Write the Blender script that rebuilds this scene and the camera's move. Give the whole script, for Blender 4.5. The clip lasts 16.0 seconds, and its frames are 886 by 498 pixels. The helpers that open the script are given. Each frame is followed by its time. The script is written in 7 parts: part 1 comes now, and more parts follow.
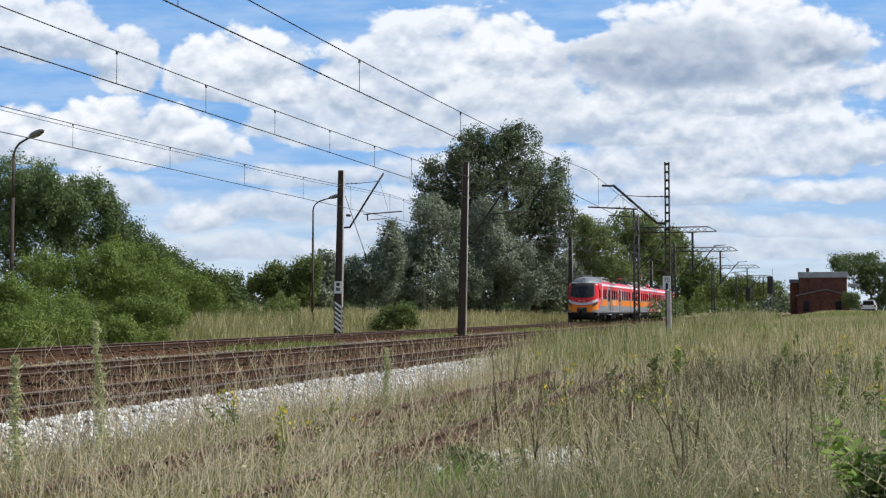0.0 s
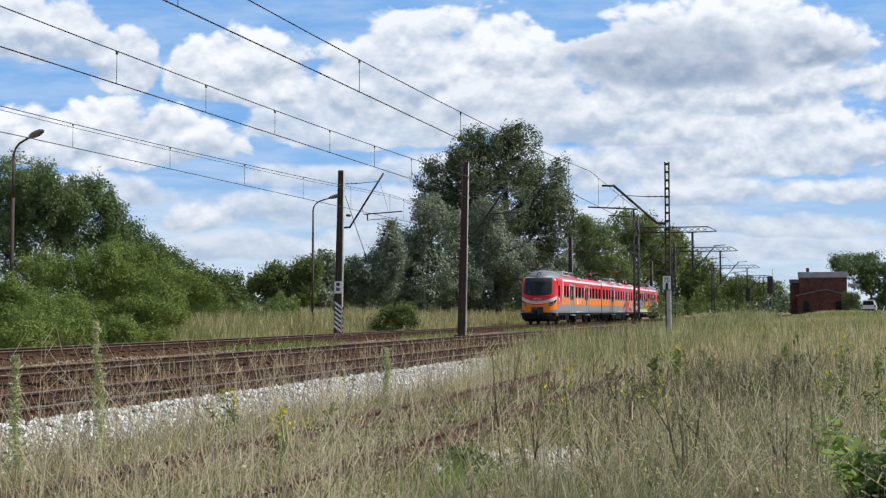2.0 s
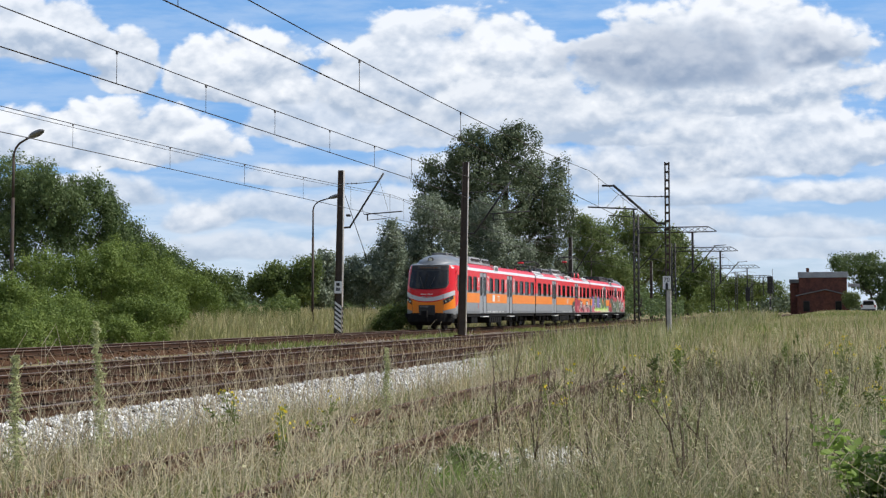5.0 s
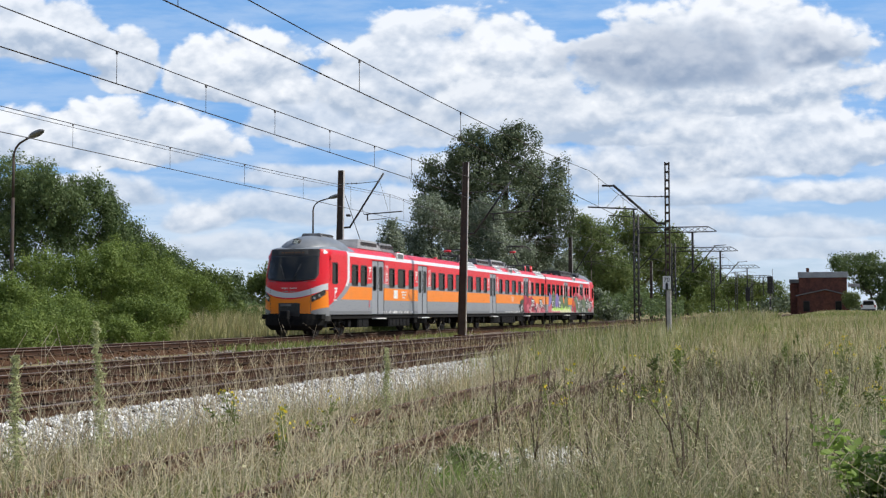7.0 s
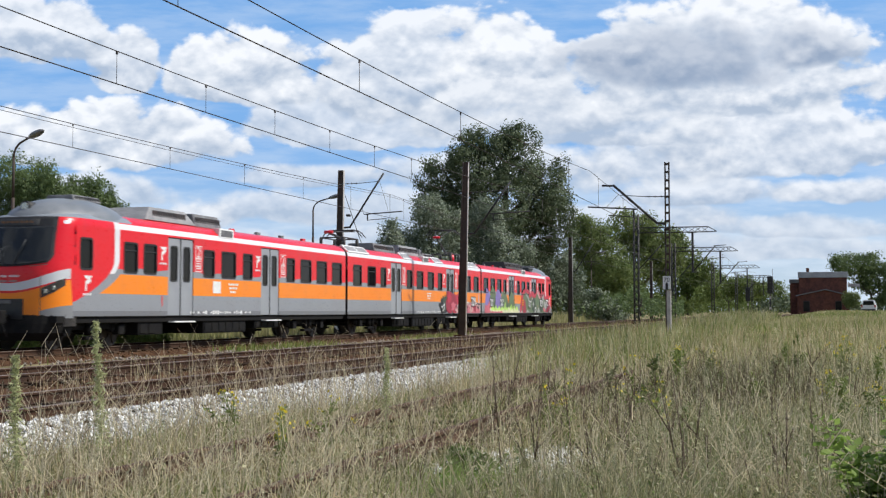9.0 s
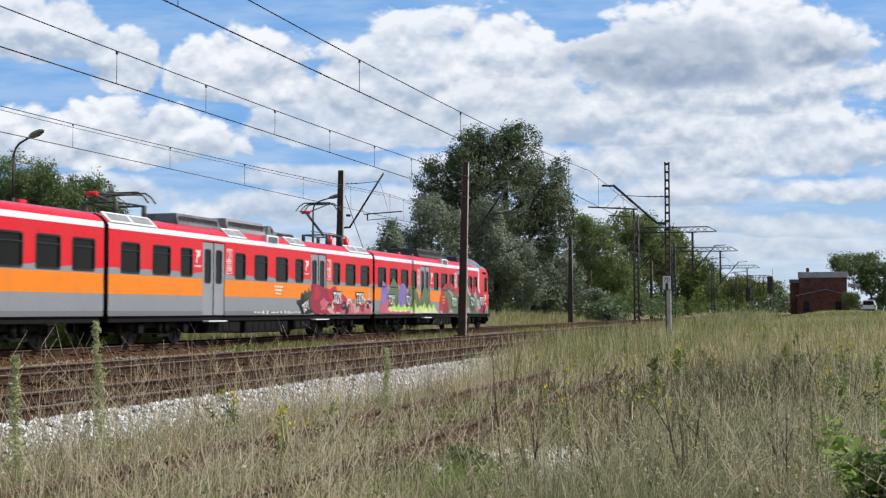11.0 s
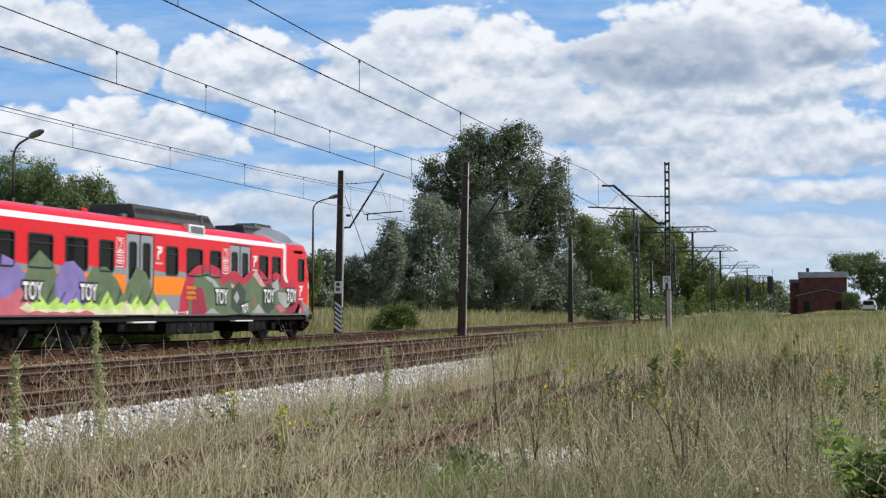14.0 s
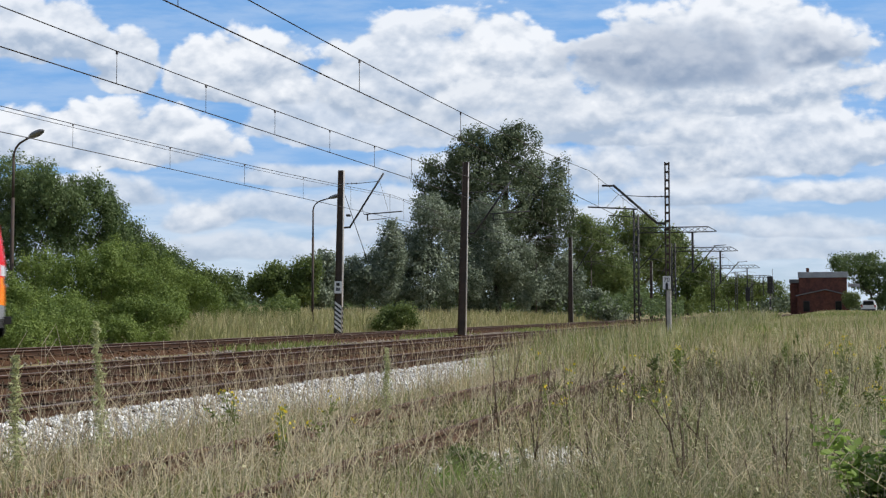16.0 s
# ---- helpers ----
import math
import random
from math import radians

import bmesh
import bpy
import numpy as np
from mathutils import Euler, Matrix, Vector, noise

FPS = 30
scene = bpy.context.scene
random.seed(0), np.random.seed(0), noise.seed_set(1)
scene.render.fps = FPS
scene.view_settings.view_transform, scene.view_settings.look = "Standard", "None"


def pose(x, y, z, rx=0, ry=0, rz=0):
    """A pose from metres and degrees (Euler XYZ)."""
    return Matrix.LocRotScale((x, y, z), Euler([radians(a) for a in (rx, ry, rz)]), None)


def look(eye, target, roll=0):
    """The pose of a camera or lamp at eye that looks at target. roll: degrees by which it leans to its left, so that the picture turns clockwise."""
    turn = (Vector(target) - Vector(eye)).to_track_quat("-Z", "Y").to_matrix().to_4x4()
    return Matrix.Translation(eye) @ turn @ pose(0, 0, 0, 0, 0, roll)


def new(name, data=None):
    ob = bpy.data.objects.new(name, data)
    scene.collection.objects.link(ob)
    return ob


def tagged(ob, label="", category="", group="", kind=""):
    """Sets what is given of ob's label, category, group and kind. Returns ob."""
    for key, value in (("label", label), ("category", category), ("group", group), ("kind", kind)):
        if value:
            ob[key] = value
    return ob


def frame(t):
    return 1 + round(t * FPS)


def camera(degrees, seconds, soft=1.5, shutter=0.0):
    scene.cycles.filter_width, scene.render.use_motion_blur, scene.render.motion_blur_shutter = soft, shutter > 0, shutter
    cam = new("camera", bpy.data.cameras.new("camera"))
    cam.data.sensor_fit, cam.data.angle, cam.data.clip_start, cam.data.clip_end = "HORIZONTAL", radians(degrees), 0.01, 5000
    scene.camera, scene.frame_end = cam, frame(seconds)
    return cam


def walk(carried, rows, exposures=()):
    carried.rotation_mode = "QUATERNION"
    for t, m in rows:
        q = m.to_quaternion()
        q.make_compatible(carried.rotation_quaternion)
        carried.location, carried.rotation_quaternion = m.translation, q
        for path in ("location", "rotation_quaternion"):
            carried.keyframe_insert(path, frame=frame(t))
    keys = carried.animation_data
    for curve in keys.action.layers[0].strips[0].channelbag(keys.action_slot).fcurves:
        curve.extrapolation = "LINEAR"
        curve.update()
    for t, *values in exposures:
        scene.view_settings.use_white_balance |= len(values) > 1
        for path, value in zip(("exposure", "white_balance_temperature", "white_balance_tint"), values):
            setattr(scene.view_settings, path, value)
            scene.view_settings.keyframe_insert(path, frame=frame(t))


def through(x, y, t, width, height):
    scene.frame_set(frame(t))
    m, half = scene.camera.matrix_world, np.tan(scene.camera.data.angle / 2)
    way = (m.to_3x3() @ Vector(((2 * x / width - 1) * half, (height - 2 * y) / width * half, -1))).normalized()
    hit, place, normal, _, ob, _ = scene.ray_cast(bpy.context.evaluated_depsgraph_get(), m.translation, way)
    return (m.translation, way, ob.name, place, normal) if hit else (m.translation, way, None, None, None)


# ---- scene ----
# Standing camera beside a railway: x to the right of the line, y along the line, z = 0 at rail tops.
cam = camera(40.27, 16.0, soft=1.25, shutter=0.4)
EYE = Vector((0.0, 0.0, 1.037))
YAW, PITCH, FOCAL = radians(17.2546), radians(2.9384), 2138.3
AXIS = Vector((-math.sin(YAW) * math.cos(PITCH), math.cos(YAW) * math.cos(PITCH), math.sin(PITCH)))
RIGHT = Vector((math.cos(YAW), math.sin(YAW), 0))
UP = RIGHT.cross(AXIS)
STAND = look(EYE, EYE + AXIS)
walk(cam, [(0.0, STAND), (16.0, STAND)], [(0.0, 0.0), (8.5, 0.0), (12.0, -0.07), (16.0, -0.07)])

TRACK_A, TRACK_B, TRACK_C, TRACK_D = -20.73, -13.37, -8.89, -4.36


# ---- node helpers ----
class Val:
    """A node socket with arithmetic."""

    def __init__(self, tree, sock):
        self.t, self.s = tree, sock

    def op(self, kind, *others, clamp=False):
        n = self.t.nodes.new("ShaderNodeMath")
        n.operation, n.use_clamp = kind, clamp
        for i, v in enumerate((self, *others)):
            if isinstance(v, Val):
                self.t.links.new(v.s, n.inputs[i])
            else:
                n.inputs[i].default_value = v
        return Val(self.t, n.outputs[0])

    def __add__(self, o): return self.op("ADD", o)
    def __radd__(self, o): return self + o
    def __sub__(self, o): return self.op("SUBTRACT", o)
    def __rsub__(self, o): return (self * -1.0) + o
    def __mul__(self, o): return self.op("MULTIPLY", o)
    def __rmul__(self, o): return self * o
    def __truediv__(self, o): return self.op("DIVIDE", o)
    def gt(self, o): return self.op("GREATER_THAN", o)
    def lt(self, o): return self.op("LESS_THAN", o)
    def mx(self, o): return self.op("MAXIMUM", o)
    def mn(self, o): return self.op("MINIMUM", o)
    def sq(self): return self.op("MULTIPLY", self)
    def absv(self): return self.op("ABSOLUTE")
    def clamp(self): return self.op("ADD", 0.0, clamp=True)

    def ramp(self, a, b, lo=0.0, hi=1.0):
        n = self.t.nodes.new("ShaderNodeMapRange")
        n.interpolation_type = "SMOOTHSTEP"
        self.t.links.new(self.s, n.inputs[0])
        for i, v in enumerate((a, b, lo, hi)):
            n.inputs[i + 1].default_value = v
        return Val(self.t, n.outputs[0])


def rgb(c):
    return (c[0], c[1], c[2], 1.0)


def blend(tree, fac, a, b, kind="MIX"):
    n = tree.nodes.new("ShaderNodeMix")
    n.data_type, n.blend_type = "RGBA", kind
    for sock, v in ((n.inputs[0], fac), (n.inputs[6], a), (n.inputs[7], b)):
        if isinstance(v, Val):
            tree.links.new(v.s, sock)
        elif isinstance(v, (int, float)):
            sock.default_value = v
        else:
            sock.default_value = rgb(v)
    return Val(tree, n.outputs[2])


def noise_of(tree, vec, scale, detail=4.0, rough=0.55):
    n = tree.nodes.new("ShaderNodeTexNoise")
    n.inputs["Scale"].default_value, n.inputs["Detail"].default_value, n.inputs["Roughness"].default_value = scale, detail, rough
    if vec is not None:
        tree.links.new(vec.s if isinstance(vec, Val) else vec, n.inputs["Vector"])
    return Val(tree, n.outputs["Fac"]), Val(tree, n.outputs["Color"])


def xyz(tree, sock):
    n = tree.nodes.new("ShaderNodeSeparateXYZ")
    tree.links.new(sock, n.inputs[0])
    return [Val(tree, o) for o in n.outputs]


def vec3(tree, x, y, z):
    n = tree.nodes.new("ShaderNodeCombineXYZ")
    for i, v in enumerate((x, y, z)):
        if isinstance(v, Val):
            tree.links.new(v.s, n.inputs[i])
        else:
            n.inputs[i].default_value = v
    return Val(tree, n.outputs[0])


# ---- world: blue sky with broken cumulus ----
SUN_EL, SUN_DIR = radians(48), Vector((0.95, 0.31, 0)).normalized()
world = bpy.data.worlds.new("sky")
scene.world = world
world.use_nodes = True
wt = world.node_tree
wt.nodes.clear()
w_out = wt.nodes.new("ShaderNodeOutputWorld")
w_bg = wt.nodes.new("ShaderNodeBackground")
wt.links.new(w_bg.outputs[0], w_out.inputs[0])
sky = wt.nodes.new("ShaderNodeTexSky")
sky.sky_type, sky.sun_disc = "NISHITA", False
sky.sun_elevation, sky.sun_rotation = SUN_EL, math.atan2(SUN_DIR.x, SUN_DIR.y)
sky.air_density, sky.dust_density, sky.ozone_density = 1.0, 0.6, 2.0
coord = wt.nodes.new("ShaderNodeTexCoord")
dx, dy, dz = xyz(wt, coord.outputs["Generated"])


def along(v):
    return dx * v.x + dy * v.y + dz * v.z


depth = along(AXIS).mx(0.05)
ca, cb = along(RIGHT) / depth, along(UP) / depth

def wisps(lift):
    """Billowing cloud texture: fine noise with rounded cells."""
    b = (cb + lift) * 2.1
    a = ca * 1.4
    _, w1 = noise_of(wt, vec3(wt, a, b, 0.1), 9.0, 2.0, 0.5)
    qx, qy, _ = xyz(wt, w1.s)
    n1, _ = noise_of(wt, vec3(wt, a + (qx - 0.5) * 0.02, b + (qy - 0.5) * 0.02, 0.37), 11.0, 12.0, 0.58)
    total = (n1 - 0.5) * 1.9
    for sc, zz, k in ((19.0, 0.2, 0.50), (46.0, 0.7, 0.32), (105.0, 0.4, 0.16)):
        vo = wt.nodes.new("ShaderNodeTexVoronoi")
        vo.feature, vo.inputs["Scale"].default_value, vo.inputs["Smoothness"].default_value = "SMOOTH_F1", sc, 0.6
        wt.links.new(vec3(wt, a + (qx - 0.5) * 0.03, b + (qy - 0.5) * 0.03, zz).s, vo.inputs["Vector"])
        total = total + (0.42 - Val(wt, vo.outputs["Distance"])) * k
    return total, qx, qy


here, qx, qy = wisps(0.0)
above, _, _ = wisps(0.010)
lit = here - above
inside = along(AXIS).ramp(0.78, 0.88)
low = cb.ramp(0.10, -0.05)
pa, pb = ca + (qx - 0.5) * 0.045, cb + (qy - 0.5) * 0.022
skyc = blend(wt, 1.0, Val(wt, sky.outputs[0]), (.105, .105, .115), "MULTIPLY")
blue = blend(wt, low, (.20, .47, .92), (.55, .71, .89))
view = blend(wt, 0.25, blue, skyc)
veil, _ = noise_of(wt, vec3(wt, ca * 1.0, cb * 5.0, 0.9), 10.0, 8.0, 0.6)
view = blend(wt, veil.ramp(0.36, 0.66) * (0.30 + low * 0.6), view, (.70, .81, .95))
# heaps from the far and low to the near and high: bearing, base, half width, height, whiteness
HEAPS = [(330, 450, 420, 40, .45), (1330, 450, 380, 40, .45), (820, 420, 300, 40, .45), (1420, 410, 260, 36, .5), (1080, 392, 300, 44, .55), (600, 380, 330, 48, .55), (340, 392, 90, 44, .72), (150, 350, 220, 40, .6),
         (1490, 345, 140, 38, .82), (1230, 348, 190, 46, .72), (900, 320, 260, 60, .6), (540, 318, 150, 34, .55), (1110, 300, 200, 72, .78), (1350, 268, 230, 106, .88), (1180, 192, 210, 58, .78), (1060, 236, 230, 66, .74), (640, 232, 235, 76, .70),
         (180, 264, 240, 94, .95), (720, 160, 200, 128, .88), (885, 150, 135, 136, .95), (905, 215, 200, 80, .72), (430, 148, 160, 104, .97), (215, 132, 72, 76, .9), (60, 80, 130, 96, .85), (1290, 140, 305, 165, .95), (1205, 122, 215, 96, -.30), (1430, 96, 100, 60, -.5), (1080, 108, 80, 50, -.5)]
for u, v, ru, h, k in HEAPS:
    X = (pa - (u - 784) / FOCAL) * (FOCAL / ru)
    Y = (pb - (441 - v) / FOCAL) * (FOCAL / h)
    r2 = X.sq() + Y.mx(0.0).sq() + (Y.mn(0.0) * 2.4).sq()
    shade, cover = (0.25 + 0.75 * k, 0.6 + 0.4 * k) if k > 0 else (-k, 0.9)
    cov = (1.20 - r2 + here * 1.0).ramp(0.08, (0.40 if v < 300 else 0.75) if k > 0 else 0.9) * cover
    sh = (0.46 + Y * 0.60 + lit * 1.25 + here * 0.2).clamp() * shade
    view = blend(wt, cov.clamp(), view, blend(wt, sh, (.45, .545, .69) if k > 0 else (.30, .39, .545), (.97, 1.0, 1.05)))
round_n, _ = noise_of(wt, coord.outputs["Generated"], 3.2, 7.0, 0.58)
rest = blend(wt, round_n.ramp(0.50, 0.62), skyc, blend(wt, round_n.ramp(0.5, 0.7), (.93, .96, 1.0), (.50, .55, .62)))
final = blend(wt, inside, rest, view)
wt.links.new(final.s, w_bg.inputs[0])
w_bg.inputs[1].default_value = 1.0

sun = new("sun", bpy.data.lights.new("sun", "SUN"))
sun.data.energy, sun.data.angle, sun.data.color = 4.4, radians(0.55), (1.0, 0.965, 0.90)
sun_way = Vector((SUN_DIR.x * math.cos(SUN_EL), SUN_DIR.y * math.cos(SUN_EL), math.sin(SUN_EL)))
sun.matrix_basis = look(sun_way * 100, (0, 0, 0))


# ---- materials ----
def base_mat(name):
    m = bpy.data.materials.new(name)
    m.use_nodes = True
    t = m.node_tree
    return m, t, t.nodes["Principled BSDF"], t.nodes["Material Output"]


def surf(name, c1, c2, scale=6.0, rough=0.7, metal=0.0, bump=0.0, fine=60.0, spread=0.25, island=False, objects=False, spec=0.5):
    m, t, p, out = base_mat(name)
    tc = t.nodes.new("ShaderNodeTexCoord")
    a, _ = noise_of(t, tc.outputs["Object"], scale, 5.0, 0.6)
    b, _ = noise_of(t, tc.outputs["Object"], fine, 3.0, 0.6)
    fac = a.ramp(0.32, 0.68)
    if island or objects:
        g = t.nodes.new("ShaderNodeNewGeometry" if island else "ShaderNodeObjectInfo")
        r = Val(t, g.outputs["Random Per Island" if island else "Random"])
        fac = (fac * 0.35 + r * 0.75).clamp()
    col = blend(t, fac, c1, c2)
    k = b.ramp(0.25, 0.75, 1.0 - spread, 1.0 + spread)
    col = blend(t, 1.0, col, vec3(t, k, k, k), "MULTIPLY")
    t.links.new(col.s, p.inputs["Base Color"])
    p.inputs["Metallic"].default_value = metal
    p.inputs["Specular IOR Level"].default_value = spec
    rr = a.ramp(0.2, 0.8, max(rough - 0.1, 0.03), min(rough + 0.1, 1))
    t.links.new(rr.s, p.inputs["Roughness"])
    if bump:
        n = t.nodes.new("ShaderNodeBump")
        n.inputs["Strength"].default_value, n.inputs["Distance"].default_value = 0.6, bump
        t.links.new(b.s, n.inputs["Height"])
        t.links.new(n.outputs[0], p.inputs["Normal"])
    return m


def leafy(name, cols, through=0.42, scale=0.35, gloss=0.25):
    """Leaves and blades: colour differs blade by blade and in broad patches; light passes through."""
    m, t, p, out = base_mat(name)
    g = t.nodes.new("ShaderNodeNewGeometry")
    tc = t.nodes.new("ShaderNodeTexCoord")
    a, _ = noise_of(t, tc.outputs["Object"], scale, 3.0, 0.6)
    r = Val(t, g.outputs["Random Per Island"])
    ramp = t.nodes.new("ShaderNodeValToRGB")
    els = ramp.color_ramp.elements
    while len(els) < len(cols):
        els.new(0.5)
    for i, c in enumerate(cols):
        els[i].position, els[i].color = i / (len(cols) - 1), rgb(c)
    t.links.new((r * 0.75 + (a - 0.5) * 1.1 + 0.12).clamp().s, ramp.inputs[0])
    t.links.new(ramp.outputs[0], p.inputs["Base Color"])
    p.inputs["Roughness"].default_value = 0.55
    p.inputs["Specular IOR Level"].default_value = gloss
    tr = t.nodes.new("ShaderNodeBsdfTranslucent")
    t.links.new(ramp.outputs[0], tr.inputs[0])
    mix = t.nodes.new("ShaderNodeMixShader")
    mix.inputs[0].default_value = through
    t.links.new(p.outputs[0], mix.inputs[1])
    t.links.new(tr.outputs[0], mix.inputs[2])
    t.links.new(mix.outputs[0], out.inputs[0])
    return m


def dark_glass(name, tint, rough=0.04, spec=0.12, clear=0.12):
    m, t, p, out = base_mat(name)
    p.inputs["Base Color"].default_value = rgb(tint)
    p.inputs["Roughness"].default_value = rough
    p.inputs["IOR"].default_value = 1.45
    p.inputs["Specular IOR Level"].default_value = spec
    p.inputs["Transmission Weight"].default_value = clear
    return m


M_SOIL = surf("dry_soil_with_straw_litter", (.14, .117, .058), (.28, .235, .125), 0.6, 0.95, bump=0.02, fine=9.0, spec=0.1)
M_BALLAST = surf("rusty_ballast", (.050, .026, .014), (.108, .060, .034), 3.0, 0.95, bump=0.03, fine=22.0, spread=0.45, spec=0.05)
M_STONE_RUST = surf("rusty_stone", (.066, .034, .018), (.175, .105, .064), 8.0, 0.9, island=True, spec=0.05)
M_STONE_PALE = surf("pale_stone", (.16, .13, .10), (.36, .31, .26), 8.0, 0.9, island=True)
M_STONE_WHITE = surf("limestone", (.48, .47, .44), (.82, .81, .77), 8.0, 0.9, island=True)
M_GRIT = surf("limestone_grit", (.24, .23, .20), (.46, .44, .40), 5.0, 0.95, bump=0.02, fine=34.0, spread=0.4)
M_RAIL = surf("rusty_rail_steel", (.050, .030, .021), (.080, .044, .028), 3.0, 0.85, 0.0, fine=40.0, spec=0.1)
M_RAIL_HEAD = surf("worn_rail_head", (.12, .088, .068), (.19, .145, .115), 2.0, 0.55, 0.35)
M_RUST = surf("deep_rust", (.065, .034, .02), (.12, .066, .038), 4.0, 0.9, 0.1)
M_SLEEPER = surf("stained_sleeper", (.044, .028, .018), (.095, .064, .043), 5.0, 0.9, objects=True, bump=0.006, spec=0.05)
M_MAST = surf("brown_mast_steel", (.038, .027, .021), (.072, .049, .037), 2.5, 0.75, 0.15)
# sunlight coloured onto mast edges; also for whitened panels and signal bands
M_MAST_LIGHT = surf("sunlit_edge_and_pale_panel", (.36, .33, .30), (.52, .49, .45), 3.0, 0.7)
M_WIRE = surf("dark_wire", (.075, .068, .062), (.13, .115, .105), 2.0, 0.6, 0.5)
M_DARK_STEEL = surf("dark_steel", (.03, .03, .032), (.06, .058, .056), 4.0, 0.6, 0.3)
M_LAMP_HEAD = surf("grey_lamp_housing", (.16, .16, .165), (.26, .26, .26), 5.0, 0.5, 0.3)
M_WHITE = surf("white_paint", (.70, .70, .69), (.82, .82, .81), 6.0, 0.5)
M_BLACK = surf("black_paint", (.012, .012, .013), (.03, .03, .03), 6.0, 0.5)
M_UNDER = surf("grimy_underframe", (.005, .005, .006), (.014, .013, .012), 4.0, 0.85, spec=0.2)
M_WHEEL = surf("grimy_wheel_steel", (.02, .016, .014), (.045, .036, .03), 4.0, 0.6, 0.3)
M_SILVER = surf("silver_grey_paint", (.27, .285, .31), (.32, .335, .36), 1.5, 0.38, spread=0.05)
M_RED = surf("bright_red_paint", (.62, .010, .022), (.72, .016, .030), 0.8, 0.32, spread=0.06)
M_ORANGE = surf("orange_paint", (.80, .22, .015), (.90, .26, .02), 0.8, 0.35, spread=0.05)
M_ROOFBOX = surf("roof_equipment_grey", (.10, .10, .105), (.20, .20, .20), 3.0, 0.6)
M_ROOFDARK = surf("roof_equipment_dark", (.025, .025, .027), (.06, .058, .055), 3.0, 0.65)
M_ROOFLIGHT = surf("roof_equipment_pale", (.22, .22, .225), (.31, .31, .31), 3.0, 0.6)
M_RUBBER = surf("black_rubber", (.012, .012, .013), (.022, .022, .022), 9.0, 0.6)
M_GLASS = dark_glass("tinted_window_glass", (.010, .010, .011))
M_SCREEN = dark_glass("windscreen_glass", (.03, .034, .037), 0.04, 0.25, 0.3)
M_INSIDE = surf("dim_interior", (.03, .03, .033), (.06, .06, .06), 2.0, 0.8)
M_LENS = dark_glass("smoked_lamp_lens", (.05, .045, .04), 0.08, 0.3, 0.3)
M_REFLECTOR = surf("lamp_reflector", (.42, .41, .38), (.60, .58, .54), 8.0, 0.25, 0.8)
M_DIM_AMBER = surf("dim_amber_characters", (.16, .08, .04), (.22, .11, .05), 9.0, 0.6)
M_BARK = surf("grey_brown_bark", (.06, .05, .04), (.13, .11, .09), 3.0, 0.95, bump=0.02)
M_LEAF_DARK = leafy("dark_green_leaves", [(0.075, 0.115, 0.042), (0.125, 0.178, 0.066), (0.195, 0.255, 0.108)])
M_LEAF_SILVER = leafy("silvery_willow_leaves", [(0.105, 0.138, 0.08), (0.195, 0.235, 0.152), (0.39, 0.43, 0.33)], 0.28)
M_LEAF_MID = leafy("mid_green_leaves", [(0.078, 0.112, 0.03), (0.13, 0.175, 0.048), (0.2, 0.25, 0.078)])
M_LEAF_LIGHT = leafy("fresh_green_leaves", [(0.10, 0.143, 0.044), (0.165, 0.212, 0.069), (0.245, 0.29, 0.108)])
M_LEAF_TALL = leafy("grey_green_poplar_leaves", [(0.065, 0.09, 0.045), (0.115, 0.15, 0.078), (0.21, 0.25, 0.145)], 0.3)
M_LEAF_BUSH = leafy("yellow_green_bush_leaves", [(0.105, 0.155, 0.035), (0.175, 0.24, 0.055), (0.27, 0.34, 0.09)], 0.42)
M_LEAF_FAR = leafy("distant_leaves", [(0.06, 0.08, 0.04), (0.085, 0.11, 0.055), (0.11, 0.135, 0.07)], 0.25, 0.05)
M_STRAW = leafy("dry_straw_blades", [(0.21, 0.165, 0.08), (0.47, 0.39, 0.205), (0.95, 0.85, 0.58)], 0.45, 0.5, 0.2)
M_GRASS = leafy("green_grass_blades", [(0.085, 0.13, 0.03), (0.21, 0.265, 0.07), (0.50, 0.52, 0.21)], 0.42, 0.5, 0.2)
M_WEED = leafy("grey_green_weed_stems", [(0.12, 0.13, 0.06), (0.28, 0.28, 0.14), (0.70, 0.66, 0.43)], 0.35, 0.6, 0.15)
M_BROWNWEED = leafy("brown_dead_stems", [(0.085, 0.06, 0.042), (0.15, 0.11, 0.075), (0.25, 0.195, 0.14)], 0.1, 0.6, 0.1)
M_STALK = leafy("grey_beige_dead_stalks", [(0.32, 0.26, 0.18), (0.56, 0.47, 0.34), (0.86, 0.77, 0.60)], 0.4, 0.6, 0.1)
M_HERB = leafy("dark_green_herb_leaves", [(0.10, 0.155, 0.04), (0.18, 0.25, 0.07), (0.30, 0.38, 0.12)], 0.35, 0.6, 0.2)
M_FIELD = leafy("faded_field_grass", [(.24, .22, .10), (.42, .375, .185), (.66, .59, .36)], 0.4, 0.3, 0.15)
M_SPIKE = leafy("pale_green_spike_leaves", [(0.32, 0.34, 0.15), (0.46, 0.48, 0.25), (0.62, 0.63, 0.38)], 0.4, 0.8, 0.2)
M_YELLOW = leafy("yellow_petals", [(.62, .46, .02), (.78, .62, .04), (.80, .70, .08)], 0.3)
M_FIELD_GREEN = leafy("olive_field_grass", [(0.18, 0.195, 0.075), (0.31, 0.315, 0.13), (0.50, 0.475, 0.24)], 0.4, 0.4, 0.18)
M_SHRUB = leafy("broad_shrub_leaves", [(0.14, 0.22, 0.05), (0.27, 0.38, 0.085), (0.42, 0.54, 0.16)], 0.5)
